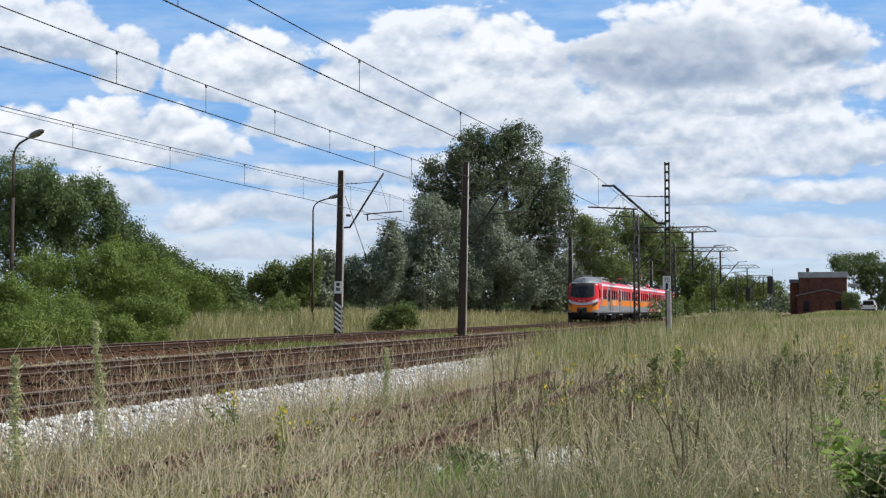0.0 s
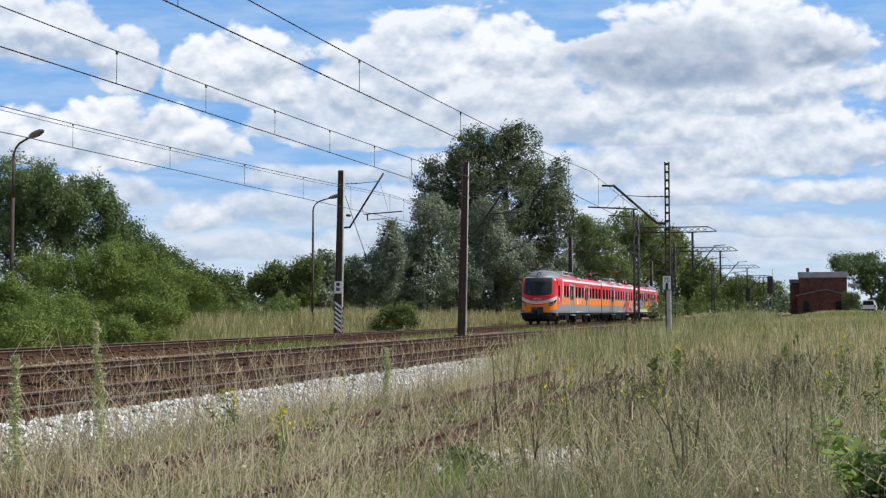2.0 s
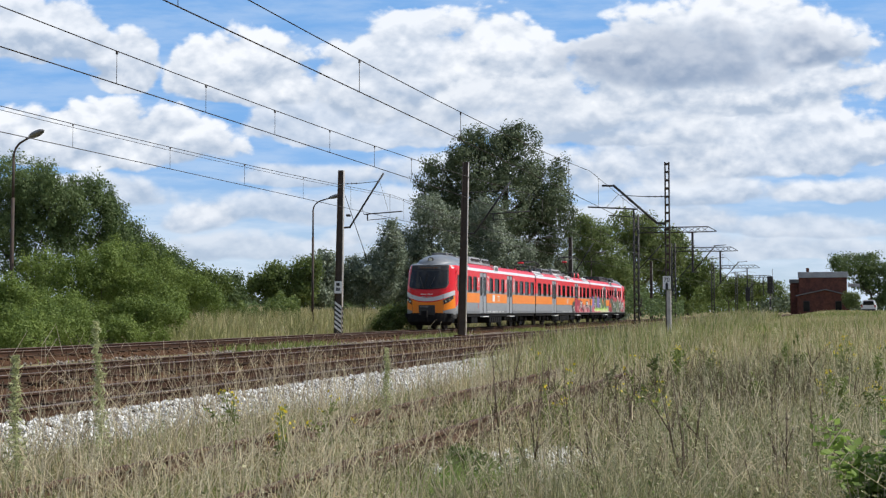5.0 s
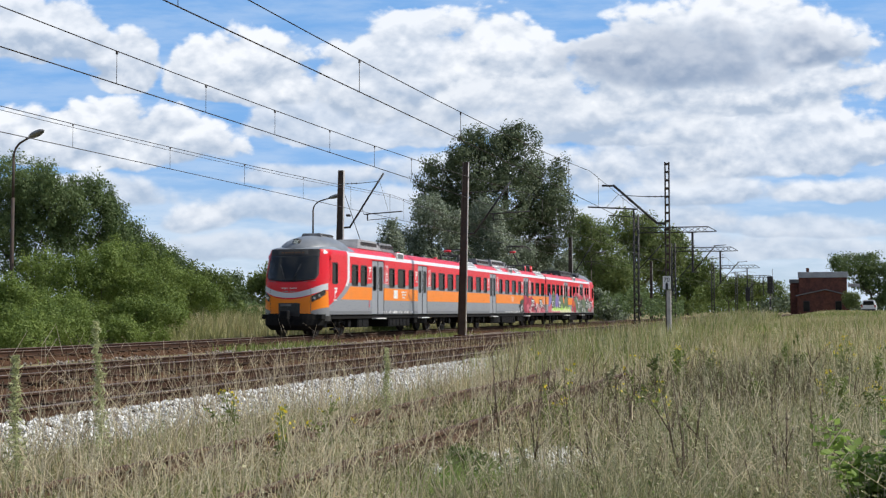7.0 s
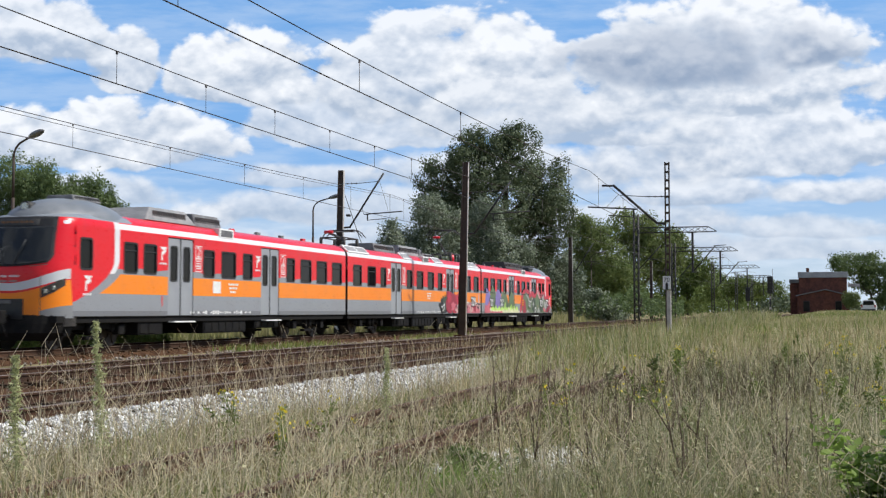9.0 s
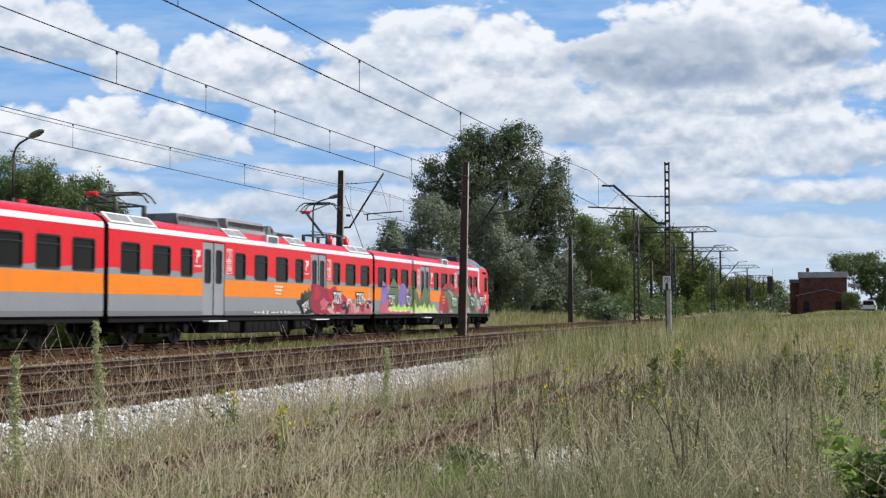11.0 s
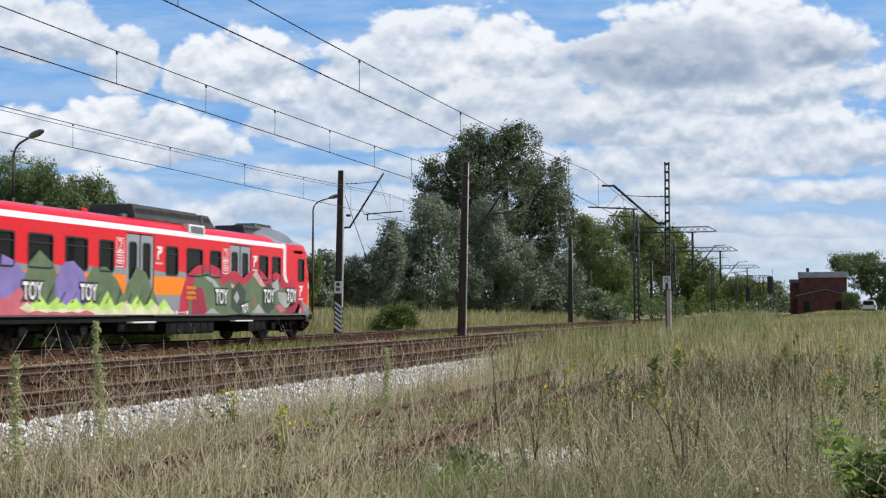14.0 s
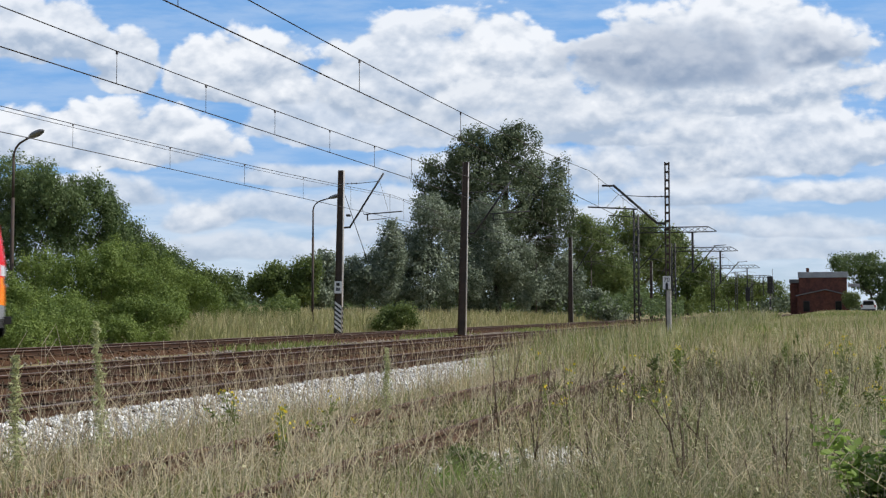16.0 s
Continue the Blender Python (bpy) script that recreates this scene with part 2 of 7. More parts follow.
M_PALE = leafy("pale_seed_heads", [(0.56, 0.48, 0.31), (0.72, 0.63, 0.43), (0.90, 0.82, 0.58)], 0.5)


# ---- mesh helpers ----
def np_mesh(name, verts, polys, mats, index=None, smooth=False):
    """A mesh from arrays: verts (n,3), polys (m,k)."""
    me = bpy.data.meshes.new(name)
    verts, polys = np.asarray(verts, dtype=np.float32), np.asarray(polys, dtype=np.int32)
    n, k = polys.shape
    me.vertices.add(len(verts))
    me.vertices.foreach_set("co", verts.ravel())
    me.loops.add(n * k)
    me.loops.foreach_set("vertex_index", polys.ravel())
    me.polygons.add(n)
    me.polygons.foreach_set("loop_start", np.arange(0, n * k, k, dtype=np.int32))
    for m in mats:
        me.materials.append(m)
    if index is not None:
        me.polygons.foreach_set("material_index", np.asarray(index, dtype=np.int32))
    if smooth:
        me.polygons.foreach_set("use_smooth", np.ones(n, dtype=bool))
    me.update(calc_edges=True)
    return me


def part(name, bm, material, parent=None, label=""):
    """Link a bmesh as one mesh object under a thing or under a part."""
    me = bpy.data.meshes.new(name)
    bm.to_mesh(me)
    bm.free()
    for m in material if isinstance(material, (list, tuple)) else [material]:
        me.materials.append(m)
    ob = new(name, me)
    ob.parent = parent
    return tagged(ob, label)


def shared(name, me, parent, m):
    ob = new(name, me)
    ob.parent = parent
    ob.matrix_basis = m
    return ob


def thing(name, m, label, category, group="", kind=""):
    ob = new(name)
    ob.matrix_basis = m
    return tagged(ob, label, category, group, kind)


def box(bm, c, s, bevel=0.0, turn=None, mat=0):
    """A box of size s about c, edges rounded by bevel."""
    m = Matrix.Translation(c) @ (turn.to_4x4() if turn is not None else Matrix()) @ Matrix.Diagonal((*s, 1))
    r = bmesh.ops.create_cube(bm, size=1.0, matrix=m)
    faces = {f for v in r["verts"] for f in v.link_faces}
    if bevel:
        edges = list({e for v in r["verts"] for e in v.link_edges})
        out = bmesh.ops.bevel(bm, geom=edges, offset=bevel, segments=2, profile=0.6, affect="EDGES")
        faces = {f for f in out["faces"]} | {f for f in faces if f.is_valid}
    for f in faces:
        if f.is_valid:
            f.material_index = mat
    return bm


def rod(bm, a, b, r, seg=8, r2=None, mat=0):
    a, b = Vector(a), Vector(b)
    d = b - a
    m = Matrix.Translation((a + b) / 2) @ d.to_track_quat("Z", "Y").to_matrix().to_4x4()
    out = bmesh.ops.create_cone(bm, cap_ends=True, segments=seg, radius1=r, radius2=r if r2 is None else r2, depth=d.length, matrix=m)
    for v in out["verts"]:
        for f in v.link_faces:
            f.material_index = mat
            f.smooth = len(f.verts) == 4
    return bm


def bent(bm, pts, r, seg=6):
    for a, b in zip(pts, pts[1:]):
        rod(bm, a, b, r, seg)
    return bm


def sweep(bm, profile, y0, y1, x=0.0, z=0.0, mat=0, steps=1):
    """Extrude an x-z outline along y."""
    rings = []
    for i in range(steps + 1):
        y = y0 + (y1 - y0) * i / steps
        rings.append([bm.verts.new((x + px, y, z + pz)) for px, pz in profile])
    n = len(profile)
    for a, b in zip(rings, rings[1:]):
        for i in range(n):
            f = bm.faces.new((a[i], b[i], b[(i + 1) % n], a[(i + 1) % n]))
            f.material_index = mat
    bm.faces.new(rings[0]).material_index = mat
    bm.faces.new(rings[-1][::-1]).material_index = mat
    bmesh.ops.recalc_face_normals(bm, faces=bm.faces)
    return bm


rng = np.random.default_rng(7)


def fbm(x, y, s):
    """Smooth cheap variation in the plan, about -1 to 1."""
    return (np.sin(x * s + 1.3) * np.cos(y * s * 0.83 + 0.4) + 0.6 * np.sin(x * s * 2.3 - y * s * 1.7 + 2.0) + 0.4 * np.cos(x * s * 4.1 + y * s * 3.3)) / 1.7


def step01(v, a, b):
    k = np.clip((v - a) / (b - a), 0, 1)
    return k * k * (3 - 2 * k)


def ground_z(x, y):
    """Height of the ground sheet."""
    x, y = np.asarray(x, float), np.asarray(y, float)
    z = -0.36 + 0.05 * fbm(x, y, 0.35)
    z = z + 1.10 * step01(y, 45, 160) * step01(x, -7, 2)
    z = z + 0.45 * step01(y, 40, 130) * step01(-x, 26, 40)
    bed = step01(x, -24.2, -22.9) * (1 - step01(x, -7.95, -7.1))
    flat = -0.30
    z = z * (1 - bed) + flat * bed
    far = step01(np.hypot(x, y), 260, 700)
    return z * (1 - far) + 0.1 * far


# ---- ground, one sheet to the horizon ----
def build_ground():
    xs = np.unique(np.concatenate([-np.geomspace(60, 3000, 18), np.arange(-60, -27, 3.0), np.arange(-27, 12, 0.5), np.arange(12, 40, 3.0), np.geomspace(40, 3000, 18)]))
    ys = np.unique(np.concatenate([-np.geomspace(20, 3000, 14), np.arange(-20, 80, 0.8), np.arange(80, 240, 5.0), np.geomspace(240, 4000, 20)]))
    gx, gy = np.meshgrid(xs, ys)
    v = np.stack([gx, gy, ground_z(gx, gy)], -1).reshape(-1, 3)
    nx, ny = len(xs), len(ys)
    i = (np.arange(ny - 1)[:, None] * nx + np.arange(nx - 1)[None]).ravel()
    me = np_mesh("ground", v, np.stack([i, i + 1, i + nx + 1, i + nx], 1), [M_SOIL], smooth=True)
    return tagged(new("ground", me), "dry weedy soil of the railway land", "ground", kind="structure")


build_ground()


# ---- ballast beds ----
def bed(name, x, half, top, foot, drop, mat, label):
    bm = bmesh.new()
    y0, y1, n = -60, 420, 240
    prof = [(-half - foot, -drop), (-half, 0), (-0.6, 0.015), (0, -0.02), (0.6, 0.015), (half, 0), (half + foot, -drop)]
    rows = []
    for i in range(n + 1):
        y = y0 + (y1 - y0) * i / n
        rows.append([bm.verts.new((x + px, y, top + pz + 0.02 * math.sin(y * 1.7 + px * 3) * (1 if abs(px) < half + 0.1 else 0))) for px, pz in prof])
    for a, b in zip(rows, rows[1:]):
        for k in range(len(prof) - 1):
            bm.faces.new((a[k], a[k + 1], b[k + 1], b[k])).smooth = True
    return tagged(part(name, bm, mat), label, "ballast bed", kind="structure")


bed("ballast_bed", TRACK_A, 1.7, -0.19, 0.5, 0.27, M_BALLAST, "rust-stained stone ballast under the far track")
bed("ballast_bed", TRACK_B, 1.7, -0.19, 0.5, 0.27, M_BALLAST, "rust-stained stone ballast under the middle track")
bed("ballast_bed", TRACK_C, 1.25, -0.18, 0.7, 0.28, M_BALLAST, "rust-stained stone ballast under the nearer main track")


def gravel_bed():
    """Fine crushed stone under the fresh limestone."""
    bm = bmesh.new()
    rows = []
    for i in range(61):
        y = 4 + i * 0.9
        rows.append([bm.verts.new((TRACK_C + px + 0.05 * math.sin(y * 2.1 + px * 5), y, pz)) for px, pz in ((0.96, -0.172), (1.2, -0.150), (1.55, -0.275), (1.95, -0.400), (2.12, -0.470))])
    for a, b in zip(rows, rows[1:]):
        for k in range(4):
            bm.faces.new((a[k], a[k + 1], b[k + 1], b[k])).smooth = True
    return tagged(part("gravel_bed", bm, M_GRIT), "fine pale limestone grit below the crushed stone", "gravel", kind="structure")


gravel_bed()


def stones(name, x, y, size, mat, z, label, group):
    """Loose angular stones as one mesh: squashed octahedra."""
    n = len(x)
    base = np.array([(1, 0, 0), (-1, 0, 0), (0, 1, 0), (0, -1, 0), (0, 0, 1), (0, 0, -1)], float)
    tri = np.array([(0, 2, 4), (2, 1, 4), (1, 3, 4), (3, 0, 4), (2, 0, 5), (1, 2, 5), (3, 1, 5), (0, 3, 5)])
    s = size * rng.uniform(0.6, 1.4, (n, 1, 1)) * rng.uniform(0.6, 1.2, (n, 6, 1))
    a = rng.uniform(0, 6.28, n)
    t = rng.uniform(-0.7, 0.7, n)
    ca_, sa_, ct, st = np.cos(a), np.sin(a), np.cos(t), np.sin(t)
    rot = np.stack([np.stack([ca_, -sa_ * ct, sa_ * st], -1), np.stack([sa_, ca_ * ct, -ca_ * st], -1), np.stack([0 * a, st, ct], -1)], 1)
    v = np.einsum("nij,nkj->nki", rot, base[None] * s)
    v += np.stack([x, y, z], -1)[:, None]
    f = (np.arange(n)[:, None, None] * 6 + tri[None]).reshape(-1, 3)
    ob = new(name, np_mesh(name, v.reshape(-1, 3), f, [mat]))
    return tagged(ob, label, "gravel", group, "stuff")


def shoulder():
    n = 13000
    y = 8 + 46 * rng.random(n) ** 1.5
    k = rng.random(n)
    keep = rng.random(n) < np.where(y > 26, 0.5, 1.0) * np.where(k > 0.7, 0.55, 1.0)
    x = TRACK_C + 0.98 + 1.15 * k
    z = -0.13 - 0.33 * np.clip((k - 0.2) / 0.8, 0, 1) + rng.uniform(-0.01, 0.03, n)
    stones("limestone_gravel", x[keep], y[keep], 0.029, M_STONE_WHITE, z[keep], "fresh white crushed limestone along the ballast shoulder", "gravel")
    n = 900
    a, r = rng.uniform(0, 6.28, n), np.sqrt(rng.random(n))
    x, y = -2.5 + 0.8 * r * np.cos(a), 10.7 + 1.5 * r * np.sin(a)
    stones("limestone_gravel", x, y, 0.04, M_STONE_WHITE, ground_z(x, y) + 0.03, "small spill of pale stones in the grass", "gravel")
    for tx in (TRACK_A, TRACK_B, TRACK_C):
        n = 5200
        y = 14 + 90 * rng.random(n) ** 1.4
        x = tx + rng.uniform(-2.1 if tx != TRACK_C else -1.8, 1.9 if tx != TRACK_C else 1.0, n)
        z = -0.185 - 0.26 * np.clip(np.abs(x - tx) - 1.65, 0, 1) + rng.uniform(-0.01, 0.03, n)
        stones("ballast_stones", x, y, 0.038, M_STONE_RUST, z, "loose rusty ballast stones between and beside the rails", "gravel")
    n = 420
    y = 25 + 50 * rng.random(n)
    x = TRACK_A + 2.2 + 0.9 * rng.random(n)
    stones("ballast_stones", x, y, 0.05, M_STONE_PALE, np.full(n, -0.26), "pale clean stones beside the far track", "gravel")


shoulder()


# ---- tracks: rails and sleepers ----
RAIL = [(-.075, -.15), (.075, -.15), (.075, -.138), (.012, -.12), (.012, -.045), (.036, -.034), (.036, -.008), (.028, 0), (-.028, 0), (-.036, -.008), (-.036, -.034), (-.012, -.045), (-.012, -.12), (-.075, -.138)]


def sleeper_mesh():
    bm = bmesh.new()
    box(bm, (0, 0, -0.205), (2.5, 0.26, 0.15), 0.02)
    for s in (-1, 1):
        box(bm, (s * 0.753, 0, -0.138), (0.34, 0.17, 0.02), 0.005)
        for q in (-1, 1):
            rod(bm, (s * 0.753 + q * 0.12, 0, -0.13), (s * 0.753 + q * 0.12, 0, -0.075), 0.018, 6)
    me = bpy.data.meshes.new("sleeper")
    bm.to_mesh(me)
    bm.free()
    me.materials.append(M_SLEEPER)
    return me


SLEEPER = sleeper_mesh()


def track(x, z, y0, y1, near, rail_mat, head_mat, label, sleepers=True):
    t = thing("railway_track", pose(x, 0, z), label, "railway track", "tracks", "structure")
    for s in (-1, 1):
        bm = bmesh.new()
        sweep(bm, RAIL, y0, y1, s * 0.753, 0, 0, 60)
        for f in bm.faces:
            if f.normal.z > 0.5 and f.calc_center_median().z > -0.012:
                f.material_index = 1
        part("rail", bm, [rail_mat, head_mat], t)
    if not sleepers:
        return t
    y, extra = y0 + 0.3, []
    while y < y1:
        if near[0] < y < near[1]:
            shared("sleeper", SLEEPER, t, pose(random.uniform(-.02, .02), y, 0, 0, 0, random.uniform(-.6, .6)))
        else:
            extra.append(y)
        y += 0.62
    bm = bmesh.new()
    for y in extra:
        box(bm, (0, y, -0.205), (2.5, 0.26, 0.15))
    tagged(part("far_sleepers", bm, M_SLEEPER, t), kind="stuff")
    return t


track(TRACK_A, 0, -70, 420, (25, 130), M_RAIL, M_RAIL_HEAD, "far running track with worn steel rails on sleepers")
track(TRACK_B, 0, -70, 420, (15, 120), M_RAIL, M_RAIL_HEAD, "middle running track with rusty-sided rails on sleepers")
track(TRACK_C, 0, -70, 420, (8, 113), M_RAIL, M_RAIL_HEAD, "nearer running track with rusty-sided rails on sleepers")
siding = track(TRACK_D, -0.15, -2, 24.5, (0, 1), M_RUST, M_RUST, "disused siding with deep rusty rails sunk in dry grass", False)
for i in range(30):
    bm = bmesh.new()
    box(bm, (0, 0.8 * i, -0.235), (2.4, 0.24, 0.12), 0.01)
    part("sleeper", bm, M_SLEEPER, siding)


# ---- masts and overhead line ----
def channel_mast(name, x, y, z0, top, w0, w1, label, stripes=False, lean=0.0, sunlit_right=True):
    """Two channels laced together, tapering to the top; the sunlit right edge is coloured pale."""
    t = thing(name, pose(x, y, z0, 0, lean, 0), label, "catenary mast", "catenary masts")
    h = top - z0
    bm = bmesh.new()
    vs = []
    for z, w in ((-0.3, w0), (h, w1)):
        vs.append([bm.verts.new((sx * w / 2, sy * w * 0.62 / 2, z)) for sx, sy in ((-1, -1), (1, -1), (1, 1), (-1, 1))])
    for i in range(4):
        # right face takes the pale colour in place of sunlight on brown steel
        bm.faces.new((vs[0][i], vs[0][(i + 1) % 4], vs[1][(i + 1) % 4], vs[1][i])).material_index = 1 if i == 1 and sunlit_right else 0
    bm.faces.new(vs[1])
    bm.faces.new(vs[0][::-1])
    bmesh.ops.recalc_face_normals(bm, faces=bm.faces)
    part("shaft", bm, [M_MAST, M_MAST_LIGHT], t)
    for s in (-1, 1):
        bm = bmesh.new()
        rod(bm, (s * (w0 / 2 + 0.012), -w0 * 0.33, 0), (s * (w1 / 2 + 0.012), -w1 * 0.33, h), 0.035, 4, 0.03)
        # right flange coloured pale as if the sun struck it
        part("flange", bm, M_MAST_LIGHT if s > 0 and sunlit_right else M_MAST, t)
    for i in range(7):
        bm = bmesh.new()
        z = 0.9 + i * (h - 1.6) / 6
        w = w0 + (w1 - w0) * z / h
        box(bm, (0, -w * 0.33, z), (w * 1.02, 0.025, 0.16), 0.008)
        part("batten_plate", bm, M_MAST, t)
    bm = bmesh.new()
    box(bm, (0, 0, -0.22), (w0 + 0.35, w0 + 0.3, 0.34), 0.04)
    part("footing", bm, M_BALLAST, t)
    if stripes:
        bm = bmesh.new()
        box(bm, (0, -w0 * 0.345, 0.72), (w0 * 1.04, 0.02, 1.44), 0.004)
        board = part("warning_board", bm, M_BLACK, t, "black and white diagonal warning stripes")
        for i in range(6):
            bm = bmesh.new()
            a = w0 * 0.5
            z = 0.12 + i * 0.24
            yb, yf = -w0 * 0.345 - 0.005, -w0 * 0.345 - 0.034
            lo = [bm.verts.new((px, yb, pz)) for px, pz in ((-a, z + 0.19), (a, z - 0.07), (a, z + 0.05), (-a, z + 0.31))]
            hi = [bm.verts.new((v.co.x, yf, v.co.z)) for v in lo]
            bm.faces.new(hi)
            for k in range(4):
                bm.faces.new((lo[k], lo[(k + 1) % 4], hi[(k + 1) % 4], hi[k]))
            bmesh.ops.recalc_face_normals(bm, faces=bm.faces)
            part("stripe", bm, M_WHITE, board)
            bm = bmesh.new()
            b = w0 * 0.30
            xf = w0 * 0.5 + 0.02
            vs = [bm.verts.new(p) for p in ((xf, -b, z - 0.04), (xf, b, z - 0.20), (xf, b, z - 0.09), (xf, -b, z + 0.07))]
            bm.faces.new(vs)
            bmesh.ops.solidify(bm, geom=bm.faces[:], thickness=0.003)
            part("stripe", bm, M_BLACK, board)
    return t


def wire_between(name, pts, r, parent, label=""):
    bm = bmesh.new()
    rings = []
    for p in pts:
        rings.append([bm.verts.new((p[0] + r * math.cos(k * 2.0944), p[1], p[2] + r * math.sin(k * 2.0944))) for k in range(3)])
    for a, b in zip(rings, rings[1:]):
        for i in range(3):
            bm.faces.new((a[i], a[(i + 1) % 3], b[(i + 1) % 3], b[i]))
    return part(name, bm, M_WIRE, parent, label)


def overhead(x, supports, zc, zs, zm, step, label, twin=0.0):
    """Contact wire, sagging messenger and droppers over one track."""
    t = thing("overhead_line", pose(x, 0, 0), label, "overhead line", "overhead lines", "structure")
    for a, b in zip(supports, supports[1:]):
        n = 16
        sag = lambda y: zm + (zs - zm) * ((y - (a + b) / 2) / ((b - a) / 2)) ** 2
        sx = lambda y: 0.2 * math.sin(y * 0.05)
        ys = [a + (b - a) * i / n for i in range(n + 1)]
        wire_between("messenger_wire", [(sx(y), y, sag(y)) for y in ys], 0.013, t)
        if twin:
            wire_between("messenger_wire", [(sx(y) + 0.1, y, sag(y) - twin) for y in ys], 0.009, t)
        wire_between("contact_wire", [(sx(y), y, zc) for y in ys], 0.014, t)
        y = a + 2.0
        while y < b and y < 130:
            bm = bmesh.new()
            rod(bm, (sx(y), y, zc), (sx(y), y, sag(y)), 0.007, 4)
            box(bm, (sx(y), y, sag(y) - 0.03), (0.03, 0.05, 0.07))
            part("dropper", bm, M_WIRE, t)
            y += step
    return t


overhead(TRACK_A, (-5, 57.7, 119, 180, 242, 304), 5.76, 6.95, 6.44, 5.5, "overhead contact wire and twin messenger above the far track", 0.13)
overhead(TRACK_B, (-3, 58.0, 119, 180, 242, 304), 5.53, 6.75, 6.15, 3.62, "overhead contact wire and messenger above the middle track")
overhead(TRACK_C, (-8, 48.3, 119, 180, 242, 304), 5.42, 6.70, 6.06, 7.1, "overhead contact wire and messenger above the nearer track")


def insulator(name, a, b, parent, r=0.05, n=5):
    bm = bmesh.new()
    a, b = Vector(a), Vector(b)
    rod(bm, a, b, r * 0.35, 8)
    for i in range(n):
        p = a.lerp(b, (i + 0.5) / n)
        d = (b - a).normalized() * 0.02
        rod(bm, p - d, p + d, r, 10, r * 0.6)
    return part(name, bm, M_DARK_STEEL, parent)


def bracket(t, side, reach, z_low, z_top, z_reg, x0):
    """Hinged diagonal strut with top tie and steady arm, on a mast whose face is at x0."""
    s = side
    bm = bmesh.new()
    rod(bm, (s * x0, 0, z_low), (s * (x0 + 0.35), 0, z_low + 0.03), 0.05, 8)
    rod(bm, (s * (x0 + 0.3), 0, z_low + 0.02), (s * (x0 + reach), 0, z_top), 0.05, 8)
    part("strut", bm, M_DARK_STEEL, t)
    bm = bmesh.new()
    rod(bm, (s * (x0 + 0.75), 0, z_top - 0.50), (s * (x0 + reach * 0.86), 0, z_top - 0.42), 0.016, 6)
    part("tie", bm, M_DARK_STEEL, t)
    insulator("insulator", (s * x0, 0, z_top - 0.52), (s * (x0 + 0.75), 0, z_top - 0.5), t, 0.05, 3)
    bm = bmesh.new()
    rod(bm, (s * (x0 + reach * 0.52), 0, z_reg), (s * (x0 + reach * 1.5), 0, z_reg + 0.14), 0.03, 8)
    rod(bm, (s * (x0 + reach * 0.60), 0, z_reg), (s * (x0 + reach * 0.60), 0.02, z_reg - 0.33), 0.035, 6)
    rod(bm, (s * (x0 + reach * 0.60), 0, z_reg - 0.30), (s * (x0 + reach * 1.1), 0, z_reg - 0.22), 0.018, 6)
    part("steady_arm", bm, M_DARK_STEEL, t)
    bm = bmesh.new()
    rod(bm, (s * (x0 + reach * 0.9), 0, z_top - 0.4), (s * (x0 + reach * 1.15), 0, z_reg + 0.08), 0.008, 4)
    part("hanger", bm, M_DARK_STEEL, t)
    bm = bmesh.new()
    rod(bm, (s * (x0 + reach * 0.45), 0, z_low + (z_top - z_low) * 0.4), (s * (x0 + reach * 0.5), 0, z_reg), 0.012, 4)
    part("hanger", bm, M_DARK_STEEL, t)


mast = channel_mast("catenary_mast", -23.52, 57.7, -0.1, 8.28, 0.36, 0.26, "dark steel catenary mast with black-white striped foot", True, 0.9)
bracket(mast, 1, 2.1, 5.42, 8.2, 6.1, 0.2)
bm = bmesh.new()
box(bm, (0, -0.2, 2.35), (0.40, 0.02, 0.62), 0.004)
plate = part("number_plate", bm, M_WHITE, mast, "white plate with unreadable dark marks")
for dx_, dz_, w_ in ((0, 0.15, .18), (-.05, -.10, .10), (.06, -.10, .08)):
    bm = bmesh.new()
    box(bm, (dx_, -0.215, 2.35 + dz_), (w_, 0.008, 0.16))
    part("mark", bm, M_BLACK, plate)
bm = bmesh.new()
rod(bm, (0.2, 0, 7.1), (1.4, 0.4, 3.6), 0.018, 5)
box(bm, (0.42, 0, 6.05), (0.22, 0.16, 0.12), 0.02)
part("feeder_cable", bm, M_DARK_STEEL, mast)
mast = channel_mast("catenary_mast", -17.0, 58.0, -0.1, 8.5, 0.36, 0.26, "brown steel catenary mast with a sunlit pale edge", False, 1.4)
bracket(mast, 1, 2.1, 5.0, 7.6, 6.0, 0.2)
mast = channel_mast("catenary_mast", -23.6, 119.0, -0.2, 8.4, 0.45, 0.30, "brown steel catenary mast before willows")
bracket(mast, 1, 2.1, 5.2, 8.0, 6.1, 0.2)
mast = channel_mast("catenary_mast", -23.6, 180.0, -0.2, 8.4, 0.45, 0.30, "brown steel catenary mast before willows")
bracket(mast, 1, 2.1, 5.2, 8.0, 6.1, 0.2)


def lattice(bm, a, b, w, h, r, n, axis="x"):
    """Four chords with zigzag lacing between a and b."""
    a, b = Vector(a), Vector(b)
    side = Vector((0, 1, 0))
    up = Vector((0, 0, 1)) if axis == "x" else Vector((1, 0, 0))
    corners = [side * (w / 2 * i) + up * (h / 2 * j) for i, j in ((-1, -1), (1, -1), (1, 1), (-1, 1))]
    for c in corners:
        rod(bm, a + c, b + c, r, 4)
    for k in range(n):
        p, q = a.lerp(b, k / n), a.lerp(b, (k + 1) / n)
        for i in range(4):
            c, d = corners[i], corners[(i + 1) % 4]
            if k % 2:
                c, d = d, c
            rod(bm, p + c, q + d, r * 0.6, 4)


